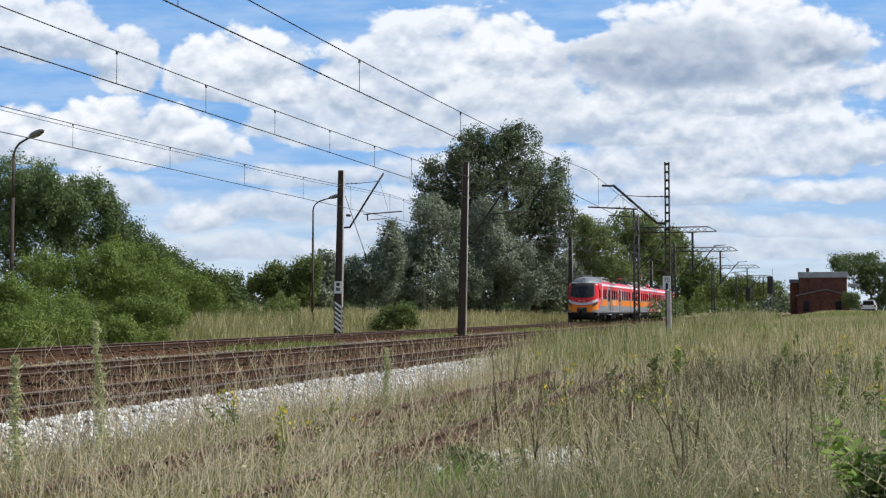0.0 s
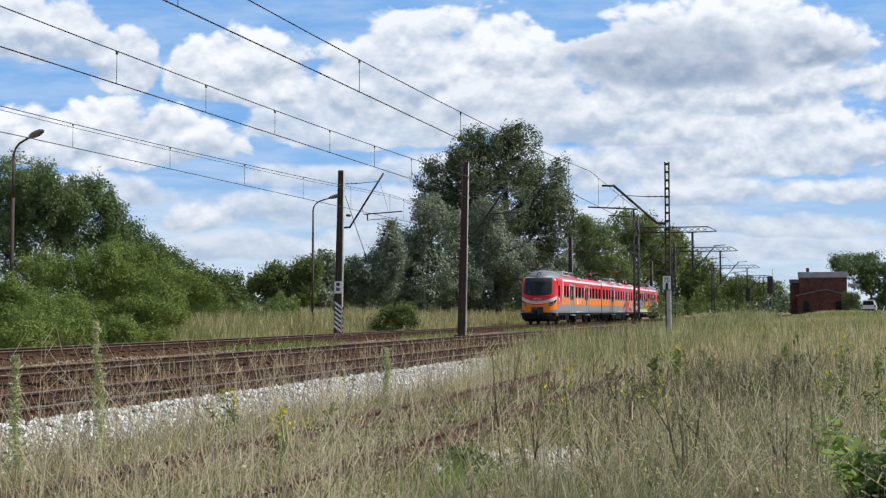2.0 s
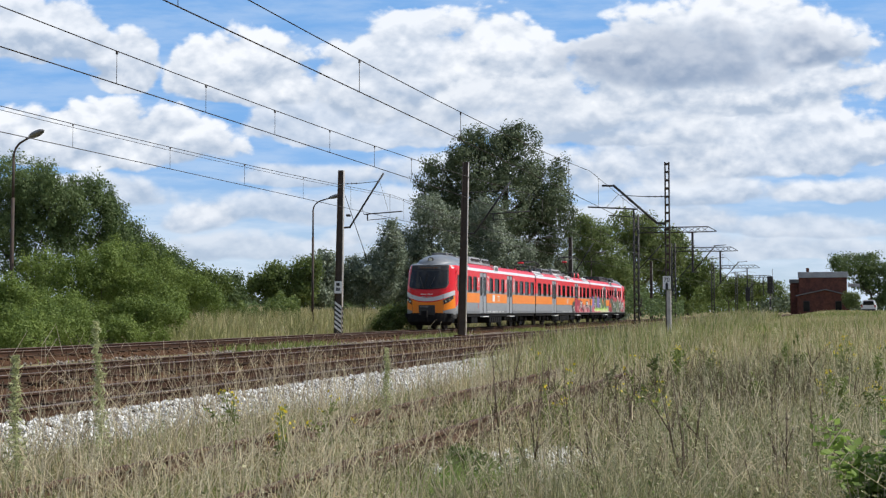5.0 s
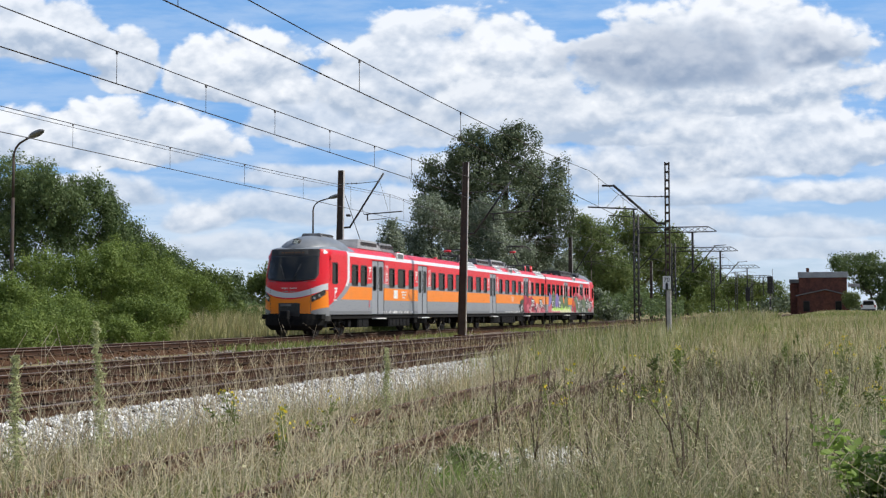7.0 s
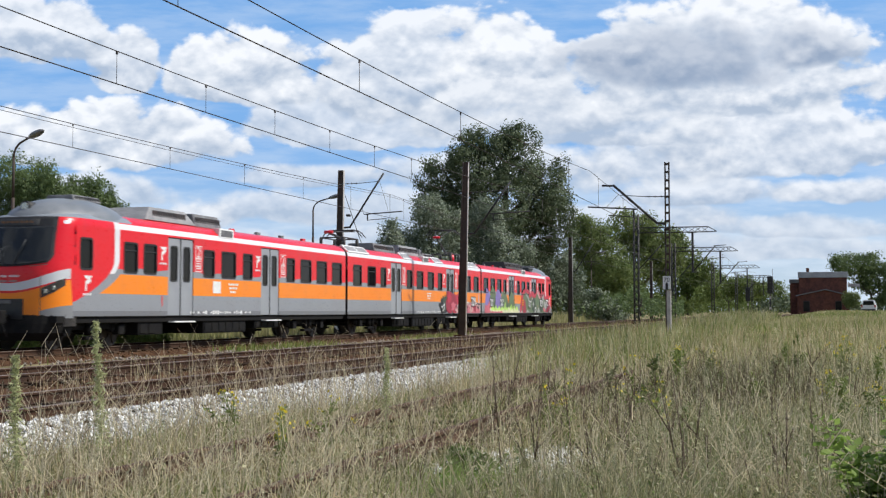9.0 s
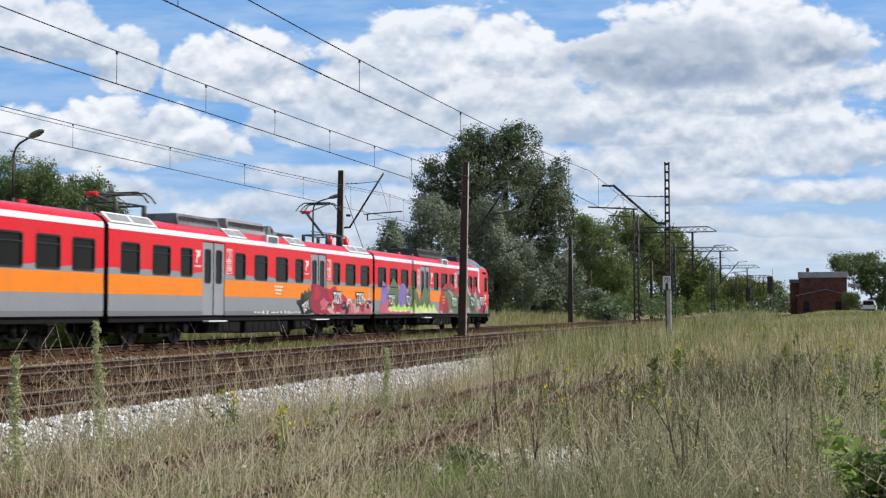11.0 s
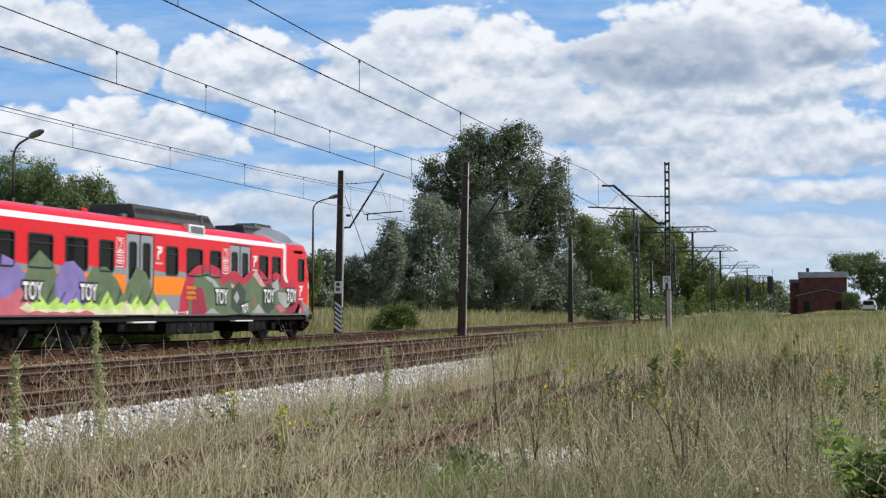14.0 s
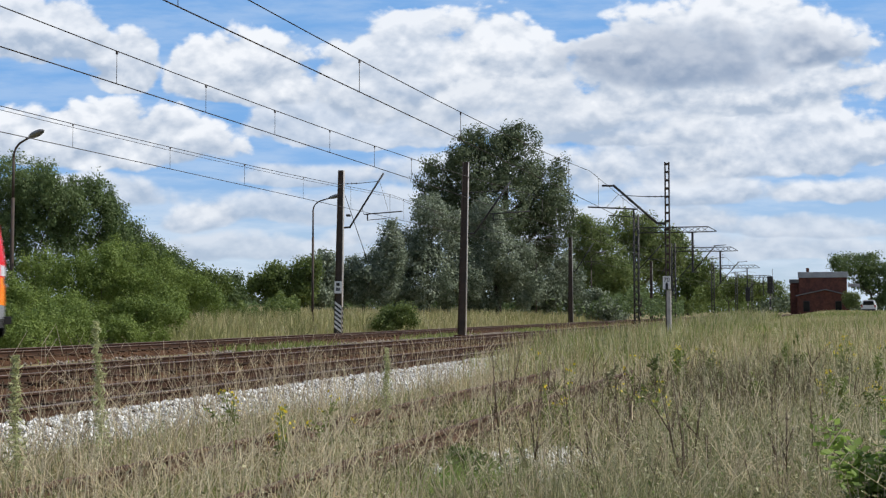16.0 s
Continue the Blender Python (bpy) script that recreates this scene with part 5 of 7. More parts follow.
def graffiti():
    def toy(car, s, off, a, z, size, mat=G_WHITE, lean=0.0):
        y = (a - off) if s > 0 else (off - a)
        o = text_part(car, "TOY", size, Matrix.Translation((s * (HALF + 0.034), y, z)) @ side_turn(s) @ Matrix.Rotation(lean, 4, "Z"), mat, "graffiti_lettering")
        o.data.offset = 0.012
        o.matrix_basis = o.matrix_basis @ Matrix.Diagonal((0.85, 1.35, 1, 1))
        b = text_part(car, "TOY", size, Matrix.Translation((s * (HALF + 0.029), y, z)) @ side_turn(s) @ Matrix.Rotation(lean, 4, "Z"), G_BLACK, "graffiti_lettering")
        b.data.offset = 0.05
        b.matrix_basis = b.matrix_basis @ Matrix.Diagonal((0.85, 1.35, 1, 1))

    c, s, o = car_mid, 1, 0.0
    decal(c, s, o, blob(14.0, 1.2, 0.75, 0.45, 1, 0.4), G_BLACK, 0)
    decal(c, s, o, blob(14.35, 1.55, 0.4, 0.40, 2, 0.5), G_DKGREEN, 1)
    decal(c, s, o, blob(15.4, 1.5, 1.0, 0.62, 3, 0.18), G_MAROON, 2)
    decal(c, s, o, blob(16.9, 1.45, 1.2, 0.55, 4, 0.3), G_RED, 1)
    decal(c, s, o, spikes(17.2, 21.4, 0.93, 2.15, 7, 5, 0.5), G_PALE, 0)
    decal(c, s, o, spikes(17.6, 21.3, 0.93, 1.75, 8, 6, 0.6), G_PINK, 3)
    decal(c, s, o, blob(15.1, 1.75, 0.35, 0.28, 7, 0.2), G_RED, 4)
    decal(c, s, o, blob(15.9, 1.30, 0.5, 0.22, 8, 0.3), G_PINK, 4)
    for i, (a, z) in enumerate(((18.3, 1.15), (19.4, 1.1), (20.2, 1.2), (20.9, 1.35), (16.6, 1.1), (17.5, 1.25))):
        decal(c, s, o, blob(a, z, 0.32, 0.18, 20 + i, 0.5), (G_BLACK, G_PALE, G_MAROON)[i % 3], 5)
    for i in range(9):
        a, z = 16.4 + i * 0.55, 1.15 + 0.35 * ((i * 7) % 5) / 5
        arc = [(a + 0.30 * math.cos(k * 0.5), z + 0.22 * math.sin(k * 0.5)) for k in range(9)]
        arc += [(a + 0.23 * math.cos(k * 0.5), z + 0.15 * math.sin(k * 0.5)) for k in range(8, -1, -1)]
        decal(c, s, o, arc, (G_BLACK, G_WHITE, G_PALE)[i % 3], 6)
    toy(c, s, o, 17.25, 1.35, 0.50)
    toy(c, s, o, 19.85, 1.35, 0.50)
    toy(c, s, o, 14.0, 1.05, 0.36, G_WHITE, 0.35)
    c, s, o = car_rear, -1, 21.65
    decal(c, s, o, [(22.5, .93), (22.6, 1.6), (22.8, 2.45), (23.3, 2.3), (23.9, 1.9), (24.6, 1.6), (24.6, .93)], G_PURPLE, 0)
    decal(c, s, o, [(23.4, .93), (23.6, 1.7), (23.9, 2.3), (24.3, 2.62), (24.9, 2.3), (25.2, 1.8), (25.2, .93)], G_GREEN, 1)
    decal(c, s, o, [(25.0, .93), (25.0, 1.9), (25.4, 2.35), (25.8, 2.4), (26.3, 2.1), (26.6, 1.5), (26.6, .93)], G_PURPLE, 2)
    decal(c, s, o, [(26.1, .93), (26.3, 1.8), (26.7, 2.25), (27.4, 2.3), (28.0, 1.9), (28.3, 1.5), (28.6, 1.9), (29.0, 2.35), (29.5, 2.2), (30.0, 1.6), (30.3, 1.2), (30.3, .93)], G_GREEN, 1)
    decal(c, s, o, [(22.4, .93), (22.5, 1.4), (23.0, 1.35), (23.5, 1.65), (24.0, 1.3), (24.6, 1.05), (24.6, .93)], G_PINK, 2)
    decal(c, s, o, spikes(23.9, 31.0, 0.93, 1.75, 9, 35, 0.55), G_LIME, 3)
    decal(c, s, o, spikes(23.4, 31.2, 0.93, 1.35, 10, 36, 0.6), G_CREAM, 4)
    decal(c, s, o, spikes(22.4, 26.8, 0.93, 1.12, 6, 37, 0.6), G_PINK, 5)
    for i in range(12):
        a = 23.5 + i * 0.55
        decal(c, s, o, [(a, 1.25), (a + 0.07, 1.25), (a + 0.32, 1.55 + 0.1 * (i % 3)), (a + 0.25, 1.55)], G_DKGREEN, 6)
    decal(c, s, o, [(31.5, .93), (31.6, 1.5), (32.0, 2.2), (32.6, 2.5), (33.4, 2.62), (34.1, 2.5), (34.6, 2.25), (35.3, 2.45), (36.0, 2.2), (36.9, 2.68), (37.5, 2.45), (38.0, 2.2), (38.6, 2.5), (39.0, 2.4), (39.6, 2.1),
                    (40.2, 2.3), (40.5, 1.9), (41.0, 1.5), (41.2, 1.0), (41.0, .93)], G_RED, 0)
    decal(c, s, o, [(32.1, .93), (32.2, 1.6), (32.6, 2.2), (33.3, 2.33), (34.0, 2.2), (34.4, 1.9), (35.0, 2.1), (35.6, 1.9), (36.2, 2.0), (36.9, 2.4), (37.4, 2.15), (38.0, 1.8), (38.6, 2.1), (39.2, 1.9), (40.0, 1.75), (40.3, 1.2), (40.6, .93)], G_GREEN, 1)
    decal(c, s, o, [(32.3, .93), (32.35, 1.55), (32.6, 1.8), (33.0, 1.8), (33.2, 1.4), (33.4, .93)], G_MAROON, 2)
    for pts, mt in (([(33.1, 2.28), (33.9, 2.05), (34.3, 1.75), (34.1, 1.6), (33.7, 1.95), (33.2, 2.12)], G_GREY), ([(35.0, 2.0), (35.9, 1.75), (36.2, 1.55), (35.8, 1.55), (35.1, 1.8)], G_PALE),
                    ([(36.7, 2.35), (37.0, 2.5), (37.5, 2.1), (37.8, 1.9), (37.3, 1.95)], G_PALE), ([(38.3, 2.05), (38.8, 2.25), (38.9, 1.85), (38.4, 1.7)], G_GREY),
                    ([(38.8, 1.75), (40.0, 1.7), (40.2, 1.25), (39.4, 1.15), (38.9, 1.4)], G_GREY), ([(39.4, .95), (40.4, 1.7), (40.9, 1.3), (40.7, .95)], G_MAROON), ([(40.3, .95), (40.7, 1.35), (41.0, 1.05), (40.9, .95)], G_GREY),
                    ([(36.6, .95), (37.2, 1.3), (37.7, .95)], G_GREY), ([(33.2, .95), (33.7, 1.15), (34.2, .95)], G_GREY), ([(38.6, 1.2), (39.0, 1.3), (39.5, 1.05), (39.0, .98)], G_PINK), ([(32.9, 2.2), (33.4, 2.28), (33.9, 2.1), (33.4, 2.18)], G_DKGREEN)):
        decal(c, s, o, pts, mt, 3)
    for a, z, ra, rz in ((35.6, 1.45, .62, .62), (38.0, 1.5, .62, .60)):
        decal(c, s, o, [(a + ra * math.cos(k * math.pi / 3 + 0.5), max(0.93, z + rz * math.sin(k * math.pi / 3 + 0.5))) for k in range(6)], G_DKGREEN, 4)
    decal(c, s, o, [(35.2, 1.5), (35.45, 1.75), (35.65, 1.5), (35.45, 1.3)], G_GREY, 5)
    toy(c, s, o, 24.0, 1.35, 0.46)
    toy(c, s, o, 26.5, 1.35, 0.46)
    toy(c, s, o, 34.3, 1.30, 0.50)
    toy(c, s, o, 38.0, 1.35, 0.50)
    toy(c, s, o, 40.0, 1.40, 0.50)
    toy(c, s, o, 36.1, 1.0, 0.30, G_WHITE, 0.2)
    bm = bmesh.new()
    for r_ in range(3):
        for q in range(5):
            box(bm, (-(HALF + 0.022), 21.65 - 32.0 - q * 0.13, 1.78 - r_ * 0.16), (0.004, 0.09, 0.10))
    tagged(part("stencil_marks", bm, M_ORANGE, car_rear, "unreadable orange stencil bars"), kind="stuff")


graffiti()
bm = bmesh.new()
box(bm, (HALF + 0.004, -11.7, 1.83), (0.006, 0.55, 0.40), 0.001)
part("route_sticker", bm, M_WHITE, car_front, "pale cream square sticker")
for car_, y_ in ((car_front, -10.8), (car_mid, 11.2)):
    bm = bmesh.new()
    for r_ in range(3):
        for q in range(5 - r_):
            box(bm, (HALF + 0.004, y_ + q * 0.15 + r_ * .06, 1.95 - r_ * 0.13), (0.005, 0.11, 0.07))
    tagged(part("stencil_marks", bm, M_WHITE, car_, "small unreadable white stencil bars"), kind="stuff")


# ---- trees and bushes ----
def leaf_quads(c, size, seed, narrow=0.5, out=None):
    """Diamond leaves about the points c; with out, their faces lean that way."""
    r = np.random.default_rng(seed)
    n = len(c)
    d = r.normal(size=(n, 3))
    d[:, 2] *= 0.7
    d /= np.linalg.norm(d, axis=1)[:, None]
    if out is not None:
        face = out * 1.1 + r.normal(size=(n, 3)) * 0.55
        d = np.cross(face, d)
        d /= np.linalg.norm(d, axis=1)[:, None] + 1e-9
        e = np.cross(d, face)
    else:
        e = np.cross(d, r.normal(size=(n, 3)))
    e /= np.linalg.norm(e, axis=1)[:, None] + 1e-9
    ln = size * r.uniform(0.6, 1.35, (n, 1))
    v = np.stack([c - d * ln * 0.5, c + e * ln * narrow * 0.5, c + d * ln * 0.5, c - e * ln * narrow * 0.5], 1)
    return v.reshape(-1, 3), np.arange(n * 4).reshape(-1, 4)


def crown_points(lobes, n, seed, clump, habit):
    """Leaf places and outward ways: sprays of leaves on smaller heads over the lobes, with gaps between."""
    r = np.random.default_rng(seed)
    core = 0.92 if habit == "spire" else 0.85
    heads = [(x, y, z, a * core, a * 0.8, b * core) for x, y, z, a, b in lobes]
    for x, y, z, a, b in lobes:
        for _ in range(13):
            q = r.normal(size=3)
            q /= np.linalg.norm(q)
            k_ = r.uniform(0.20, 0.40)
            if habit == "spire":
                q[2] = abs(q[2])
                wide, high = k_ * 0.62, k_ * 1.35
            elif habit == "droop":
                wide, high = k_ * 0.85, k_ * 1.25
            else:
                wide, high = k_, k_ * 0.9
            heads.append((x + q[0] * a * 0.88, y + q[1] * a * 0.80, z + q[2] * b * 0.86, a * wide, a * wide, b * high))
    lob = np.array(heads)
    area = lob[:, 3] * lob[:, 5]
    nc = max(60, n // 22)
    k = r.choice(len(lob), nc, p=area / area.sum())
    d = r.normal(size=(nc, 3))
    d /= np.linalg.norm(d, axis=1)[:, None]
    rad = np.clip(1.0 - np.abs(r.normal(0, 0.22, nc)), 0.1, 1.0)
    cc = lob[k, :3] + d * rad[:, None] * lob[k, 3:6]
    i = r.integers(0, nc, n)
    spread = clump * (0.5 + 0.7 * r.random(nc))[i][:, None]
    off = np.clip(r.normal(size=(n, 3)), -1.5, 1.5)
    tall = 1.5 if habit == "spire" else 1.0
    way = d[i] + off * 0.35 + np.array([0, 0, 0.25])
    return cc[i] + off * spread * np.array([0.9, 0.9, 0.75 * tall]), way / np.linalg.norm(way, axis=1)[:, None]


TREE_SEED = [100]


def foliage(name, label, mat, n, size, lobes, habit="round"):
    TREE_SEED[0] += 1
    seed = TREE_SEED[0]
    main = lobes[0]
    bx = sum(l[0] * l[3] for l in lobes) / sum(l[3] for l in lobes)
    by = sum(l[1] * l[3] for l in lobes) / sum(l[3] for l in lobes)
    bz = float(ground_z(bx, by))
    t = thing(name, pose(bx, by, bz), label, "tree" if "tree" in name or "poplar" in name else "bush", "trees and bushes")
    rel = [(x - bx, y - by, z - bz, a, b) for x, y, z, a, b in lobes]
    top = max(l[2] for l in rel)
    pts, way = crown_points(rel, n, seed, size * 1.5, habit)
    low = pts[:, 2] < 0.05
    pts[low, 2] = 0.05 + np.abs(pts[low, 2]) * 0.3
    v, f = leaf_quads(pts, size, seed, 0.5, way)
    me = np_mesh("crown", v, f, [mat])
    o = new("crown", me)
    o.parent = t
    tagged(o, kind="stuff")
    bm = bmesh.new()
    r0 = max(0.05, top * 0.022)
    fork = (0.0, 0.0, top * 0.35)
    rod(bm, (0.1, 0, -0.2), fork, r0, 8, r0 * 0.7)
    part("trunk", bm, M_BARK, t)
    rr = random.Random(seed)
    for x, y, z, a, b in rel:
        bm = bmesh.new()
        mid = (x * 0.55 + rr.uniform(-.3, .3), y * 0.55, fork[2] + (z - fork[2]) * 0.5)
        rod(bm, fork if z > fork[2] else (0, 0, 0.1), mid, r0 * 0.6, 6, r0 * 0.4)
        rod(bm, mid, (x, y, z + b * 0.5), r0 * 0.4, 6, r0 * 0.12)
        for k in range(5):
            q = (x + rr.uniform(-.8, .8) * a, y + rr.uniform(-.8, .8) * a, z + rr.uniform(-.5, .9) * b)
            rod(bm, (x * 0.8, y * 0.8, z - b * 0.2), q, r0 * 0.2, 5, r0 * 0.05)
        part("limb", bm, M_BARK, t)
    return t


foliage("tall_tree", "broad dark-green tree towering over the willows", M_LEAF_TALL, 88000, 0.300, [(-33.3, 133.4, 18.17, 4.0, 3.74), (-36.6, 131.1, 17.05, 3.74, 4.0), (-41.0, 132.2, 15.69, 3.23, 3.1), (-29.9, 135.1, 14.66, 3.74, 4.26), (-33.5, 132.9, 12.62, 6.78, 4.19), (-39.0, 133.6, 11.84, 4.84, 3.55), (-28.4, 135.1, 10.74, 2.45, 3.55), (-36.1, 135.2, 7.62, 6.78, 4.52), (-33.6, 133.7, 20.81, 2.26, 1.81), (-37.1, 131.6, 19.57, 1.81, 1.81)], "droop")
foliage("willow_tree", "silvery-leaved willow beside the tall tree", M_LEAF_SILVER, 46500, 0.260, [(-35.7, 112.2, 9.07, 2.76, 3.04), (-36.4, 111.0, 4.9, 3.31, 3.42), (-34.4, 113.9, 4.41, 3.31, 3.31), (-38.3, 111.7, 6.6, 2.1, 2.48), (-38.6, 111.1, 3.16, 2.48, 2.1), (-36.1, 112.6, 11.32, 1.43, 1.21)], "droop")
foliage("willow_tree", "silvery-leaved willow below the tall tree", M_LEAF_SILVER, 39525, 0.260, [(-31.9, 117.5, 9.91, 2.05, 2.4), (-30.4, 117.0, 6.16, 3.31, 3.31), (-32.9, 118.6, 3.38, 3.14, 2.4), (-28.6, 119.1, 4.51, 2.4, 2.85)], "droop")
foliage("willow_tree", "low silvery willow at the field's edge", M_LEAF_SILVER, 27900, 0.299, [(-31.3, 142.1, 5.15, 2.85, 3.53), (-32.0, 140.8, 3.1, 3.05, 2.17), (-29.0, 143.5, 4.15, 2.17, 3.25)], "droop")
foliage("willow_tree", "grey-green willow thicket behind the striped mast", M_LEAF_SILVER, 37200, 0.240, [(-39.7, 104.9, 4.21, 2.41, 2.41), (-37.6, 105.0, 7.44, 1.05, 1.78), (-41.7, 105.1, 3.44, 2.2, 1.99), (-43.3, 104.1, 3.43, 1.78, 2.1), (-37.8, 105.1, 5.25, 1.57, 2.36)], "droop")
foliage("willow_bush", "slim silvery willow behind a lamp post", M_LEAF_SILVER, 9300, 0.293, [(-43.0, 101.8, 4.77, 1.23, 1.85), (-43.6, 101.1, 2.86, 1.54, 1.54)])
foliage("willow_tree", "light green willow before the far trees", M_LEAF_LIGHT, 30225, 0.395, [(-33.6, 183.0, 11.47, 3.63, 3.63), (-30.6, 182.6, 7.96, 4.15, 5.02), (-34.3, 184.2, 6.32, 3.63, 5.02), (-29.3, 185.1, 4.57, 3.46, 3.63), (-34.4, 182.2, 14.04, 1.9, 1.9)], "droop")
foliage("roadside_tree", "dull green tree beyond the willows", M_LEAF_LIGHT, 18600, 0.630, [(-36.8, 244.5, 17.72, 5.5, 3.78), (-32.3, 244.4, 14.76, 4.81, 5.5), (-29.2, 248.2, 12.04, 3.21, 5.73), (-36.0, 245.9, 10.3, 7.45, 6.87)])
foliage("willow_bush", "low silver-leaved bush beside the far mast", M_LEAF_SILVER, 9300, 0.329, [(-25.7, 145.1, 1.43, 2.46, 1.78), (-27.2, 144.0, 0.75, 1.64, 1.5), (-23.8, 146.2, 0.4, 1.5, 1.09)])
foliage("dark_tree", "dark tree in the row beside the line", M_LEAF_MID, 10850, 0.781, [(-33.7, 324.4, 13.11, 4.79, 6.29), (-29.9, 323.9, 8.58, 5.39, 5.39), (-35.7, 325.8, 6.86, 5.39, 5.99), (-36.3, 323.4, 19.84, 1.5, 3.29)])
foliage("dark_tree", "far dark tree in the row beside the line", M_LEAF_MID, 9300, 1.016, [(-37.6, 512.0, 11.02, 9.35, 5.14), (-28.9, 511.3, 10.03, 9.35, 5.61), (-43.3, 511.8, 12.93, 5.14, 7.01)])
foliage("dark_tree", "dark distant tree closing the row along the line", M_LEAF_MID, 6200, 1.743, [(-44.0, 1034.0, 16.34, 21.51, 9.35), (-25.1, 1033.9, 12.53, 16.84, 6.55)])
foliage("shrub", "green shrub at the edge of the dry field", M_LEAF_MID, 17360, 0.249, [(-44.5, 96.1, 3.53, 1.87, 1.28), (-42.4, 96.3, 4.25, 1.37, 1.08), (-46.1, 96.2, 2.95, 1.67, 0.98), (-43.6, 96.7, 2.45, 2.36, 0.88)], "spire")
foliage("shrub", "round dark shrub on the field's horizon", M_LEAF_DARK, 6510, 0.249, [(-55.8, 108.4, 3.6, 1.12, 1.12), (-56.2, 107.7, 2.47, 1.68, 0.79), (-55.0, 109.1, 2.49, 1.35, 0.67)], "spire")
foliage("poplar_thicket", "tall dark green thicket behind the lamp post", M_LEAF_DARK, 79050, 0.153, [(-42.2, 55.8, 7.38, 2.47, 2.47), (-39.6, 55.9, 6.4, 2.41, 2.31), (-44.8, 55.6, 6.66, 2.16, 2.78), (-38.5, 57.0, 6.05, 2.2, 2.04), (-40.7, 56.0, 4.28, 3.09, 2.31), (-37.1, 57.9, 5.34, 1.11, 1.79)], "spire")
foliage("poplar_thicket", "dark green thicket with silvery upper leaves", M_LEAF_DARK, 36890, 0.153, [(-38.5, 61.3, 4.17, 1.57, 1.8), (-37.0, 61.2, 3.66, 1.44, 1.37), (-36.1, 62.4, 3.2, 1.05, 1.24), (-38.2, 61.6, 2.7, 2.29, 1.31)], "spire")
foliage("shrub", "dark green shrub tapering into the field", M_LEAF_MID, 15189, 0.197, [(-42.9, 76.7, 3.2, 1.69, 0.97), (-41.0, 76.8, 2.78, 1.37, 0.72), (-44.5, 77.0, 2.61, 2.33, 1.05)], "spire")
foliage("green_bush", "fresh green bush beside the far track", M_LEAF_BUSH, 32937, 0.104, [(-28.4, 43.5, 2.34, 1.54, 1.17), (-29.4, 42.8, 2.1, 1.31, 1.08), (-27.4, 44.3, 1.88, 1.31, 1.03), (-26.0, 44.4, 1.41, 1.03, 0.8), (-30.4, 42.7, 2.45, 1.17, 0.94)], "spire")
foliage("green_bush", "fresh green bush beside the far track", M_LEAF_BUSH, 31000, 0.099, [(-28.5, 39.4, 0.95, 1.51, 0.95), (-29.4, 38.7, 0.73, 1.08, 0.9), (-30.6, 39.1, 1.16, 1.08, 1.08), (-29.8, 39.0, 1.7, 1.08, 0.65), (-27.2, 39.6, 0.84, 1.08, 0.86)], "spire")
foliage("green_bush", "fresh green bush beside the far track", M_LEAF_BUSH, 31000, 0.099, [(-25.1, 41.5, 0.83, 1.01, 0.75), (-24.0, 41.6, 0.79, 0.75, 0.57), (-26.4, 41.5, 0.5, 1.19, 0.7), (-27.8, 40.8, 0.28, 1.27, 0.66), (-29.4, 39.9, 0.01, 1.32, 0.48)], "spire")
foliage("green_bush", "broad fresh green bush sloping into the field", M_LEAF_BUSH, 42000, 0.125, [(-34.0, 55.8, 2.8, 1.85, 1.6), (-32.4, 55.8, 2.0, 1.7, 1.35), (-31.2, 56.9, 1.45, 1.6, 1.1), (-35.4, 55.2, 2.95, 1.85, 1.7)], "spire")
foliage("green_bush", "low fresh green scrub along the far track", M_LEAF_BUSH, 30000, 0.10, [(-24.6, 33.5, 0.0, 1.1, 0.6), (-24.7, 36.0, 0.1, 1.2, 0.7), (-24.5, 38.5, 0.1, 1.1, 0.65), (-24.4, 40.5, 0.0, 0.9, 0.5), (-25.7, 34.5, 0.4, 1.2, 0.8), (-25.8, 37.0, 0.45, 1.2, 0.8)], "spire")
foliage("green_bush", "low round green bush in the dry field", M_LEAF_MID, 6200, 0.146, [(-23.9, 68.1, 0.73, 1.14, 0.74), (-24.5, 67.6, 0.26, 0.94, 0.47)])
foliage("far_tree", "broad dark tree behind the brick building", M_LEAF_DARK, 21700, 0.415, [(6.5, 253.1, 10.31, 4.04, 2.47), (4.3, 251.7, 10.51, 2.02, 2.02), (9.1, 255.2, 8.78, 3.7, 3.7), (11.6, 255.3, 6.73, 3.37, 5.05), (15.2, 255.0, 7.82, 4.49, 5.61)])
foliage("green_bush", "light green bush beside the parked car", M_LEAF_LIGHT, 5425, 0.195, [(5.0, 200.7, 2.88, 1.24, 1.33)])


def far_woods(name, a0, a1, dist, top, n, seed, label, mat=None, leaf=0.16):
    """A band of distant woodland: leaf clumps with an uneven top, bearings in degrees left of the line."""
    r = np.random.default_rng(seed)
    b = np.radians(r.uniform(a0, a1, n))
    d = dist * r.uniform(0.95, 1.1, n)
    h = top * (0.72 + 0.20 * np.sin(b * 90 + 1) + 0.12 * np.sin(b * 233) + 0.08 * np.sin(b * 611))
    c = np.stack([-np.sin(b) * d, np.cos(b) * d, h * r.random(n) ** 0.6], -1)
    v, f = leaf_quads(c, top * leaf, seed, 0.7)
    return tagged(new(name, np_mesh(name, v, f, [mat or M_LEAF_FAR])), label, "distant wood", kind="stuff")


far_woods("far_wood", 14, 40, 420, 10.5, 14000, 301, "distant dull green wood along the horizon")
far_woods("far_wood", -8, 14, 620, 11.0, 12000, 302, "distant dull green wood along the horizon")
far_woods("far_wood", 40, 352, 700, 12.0, 20000, 303, "distant dull green wood along the horizon")


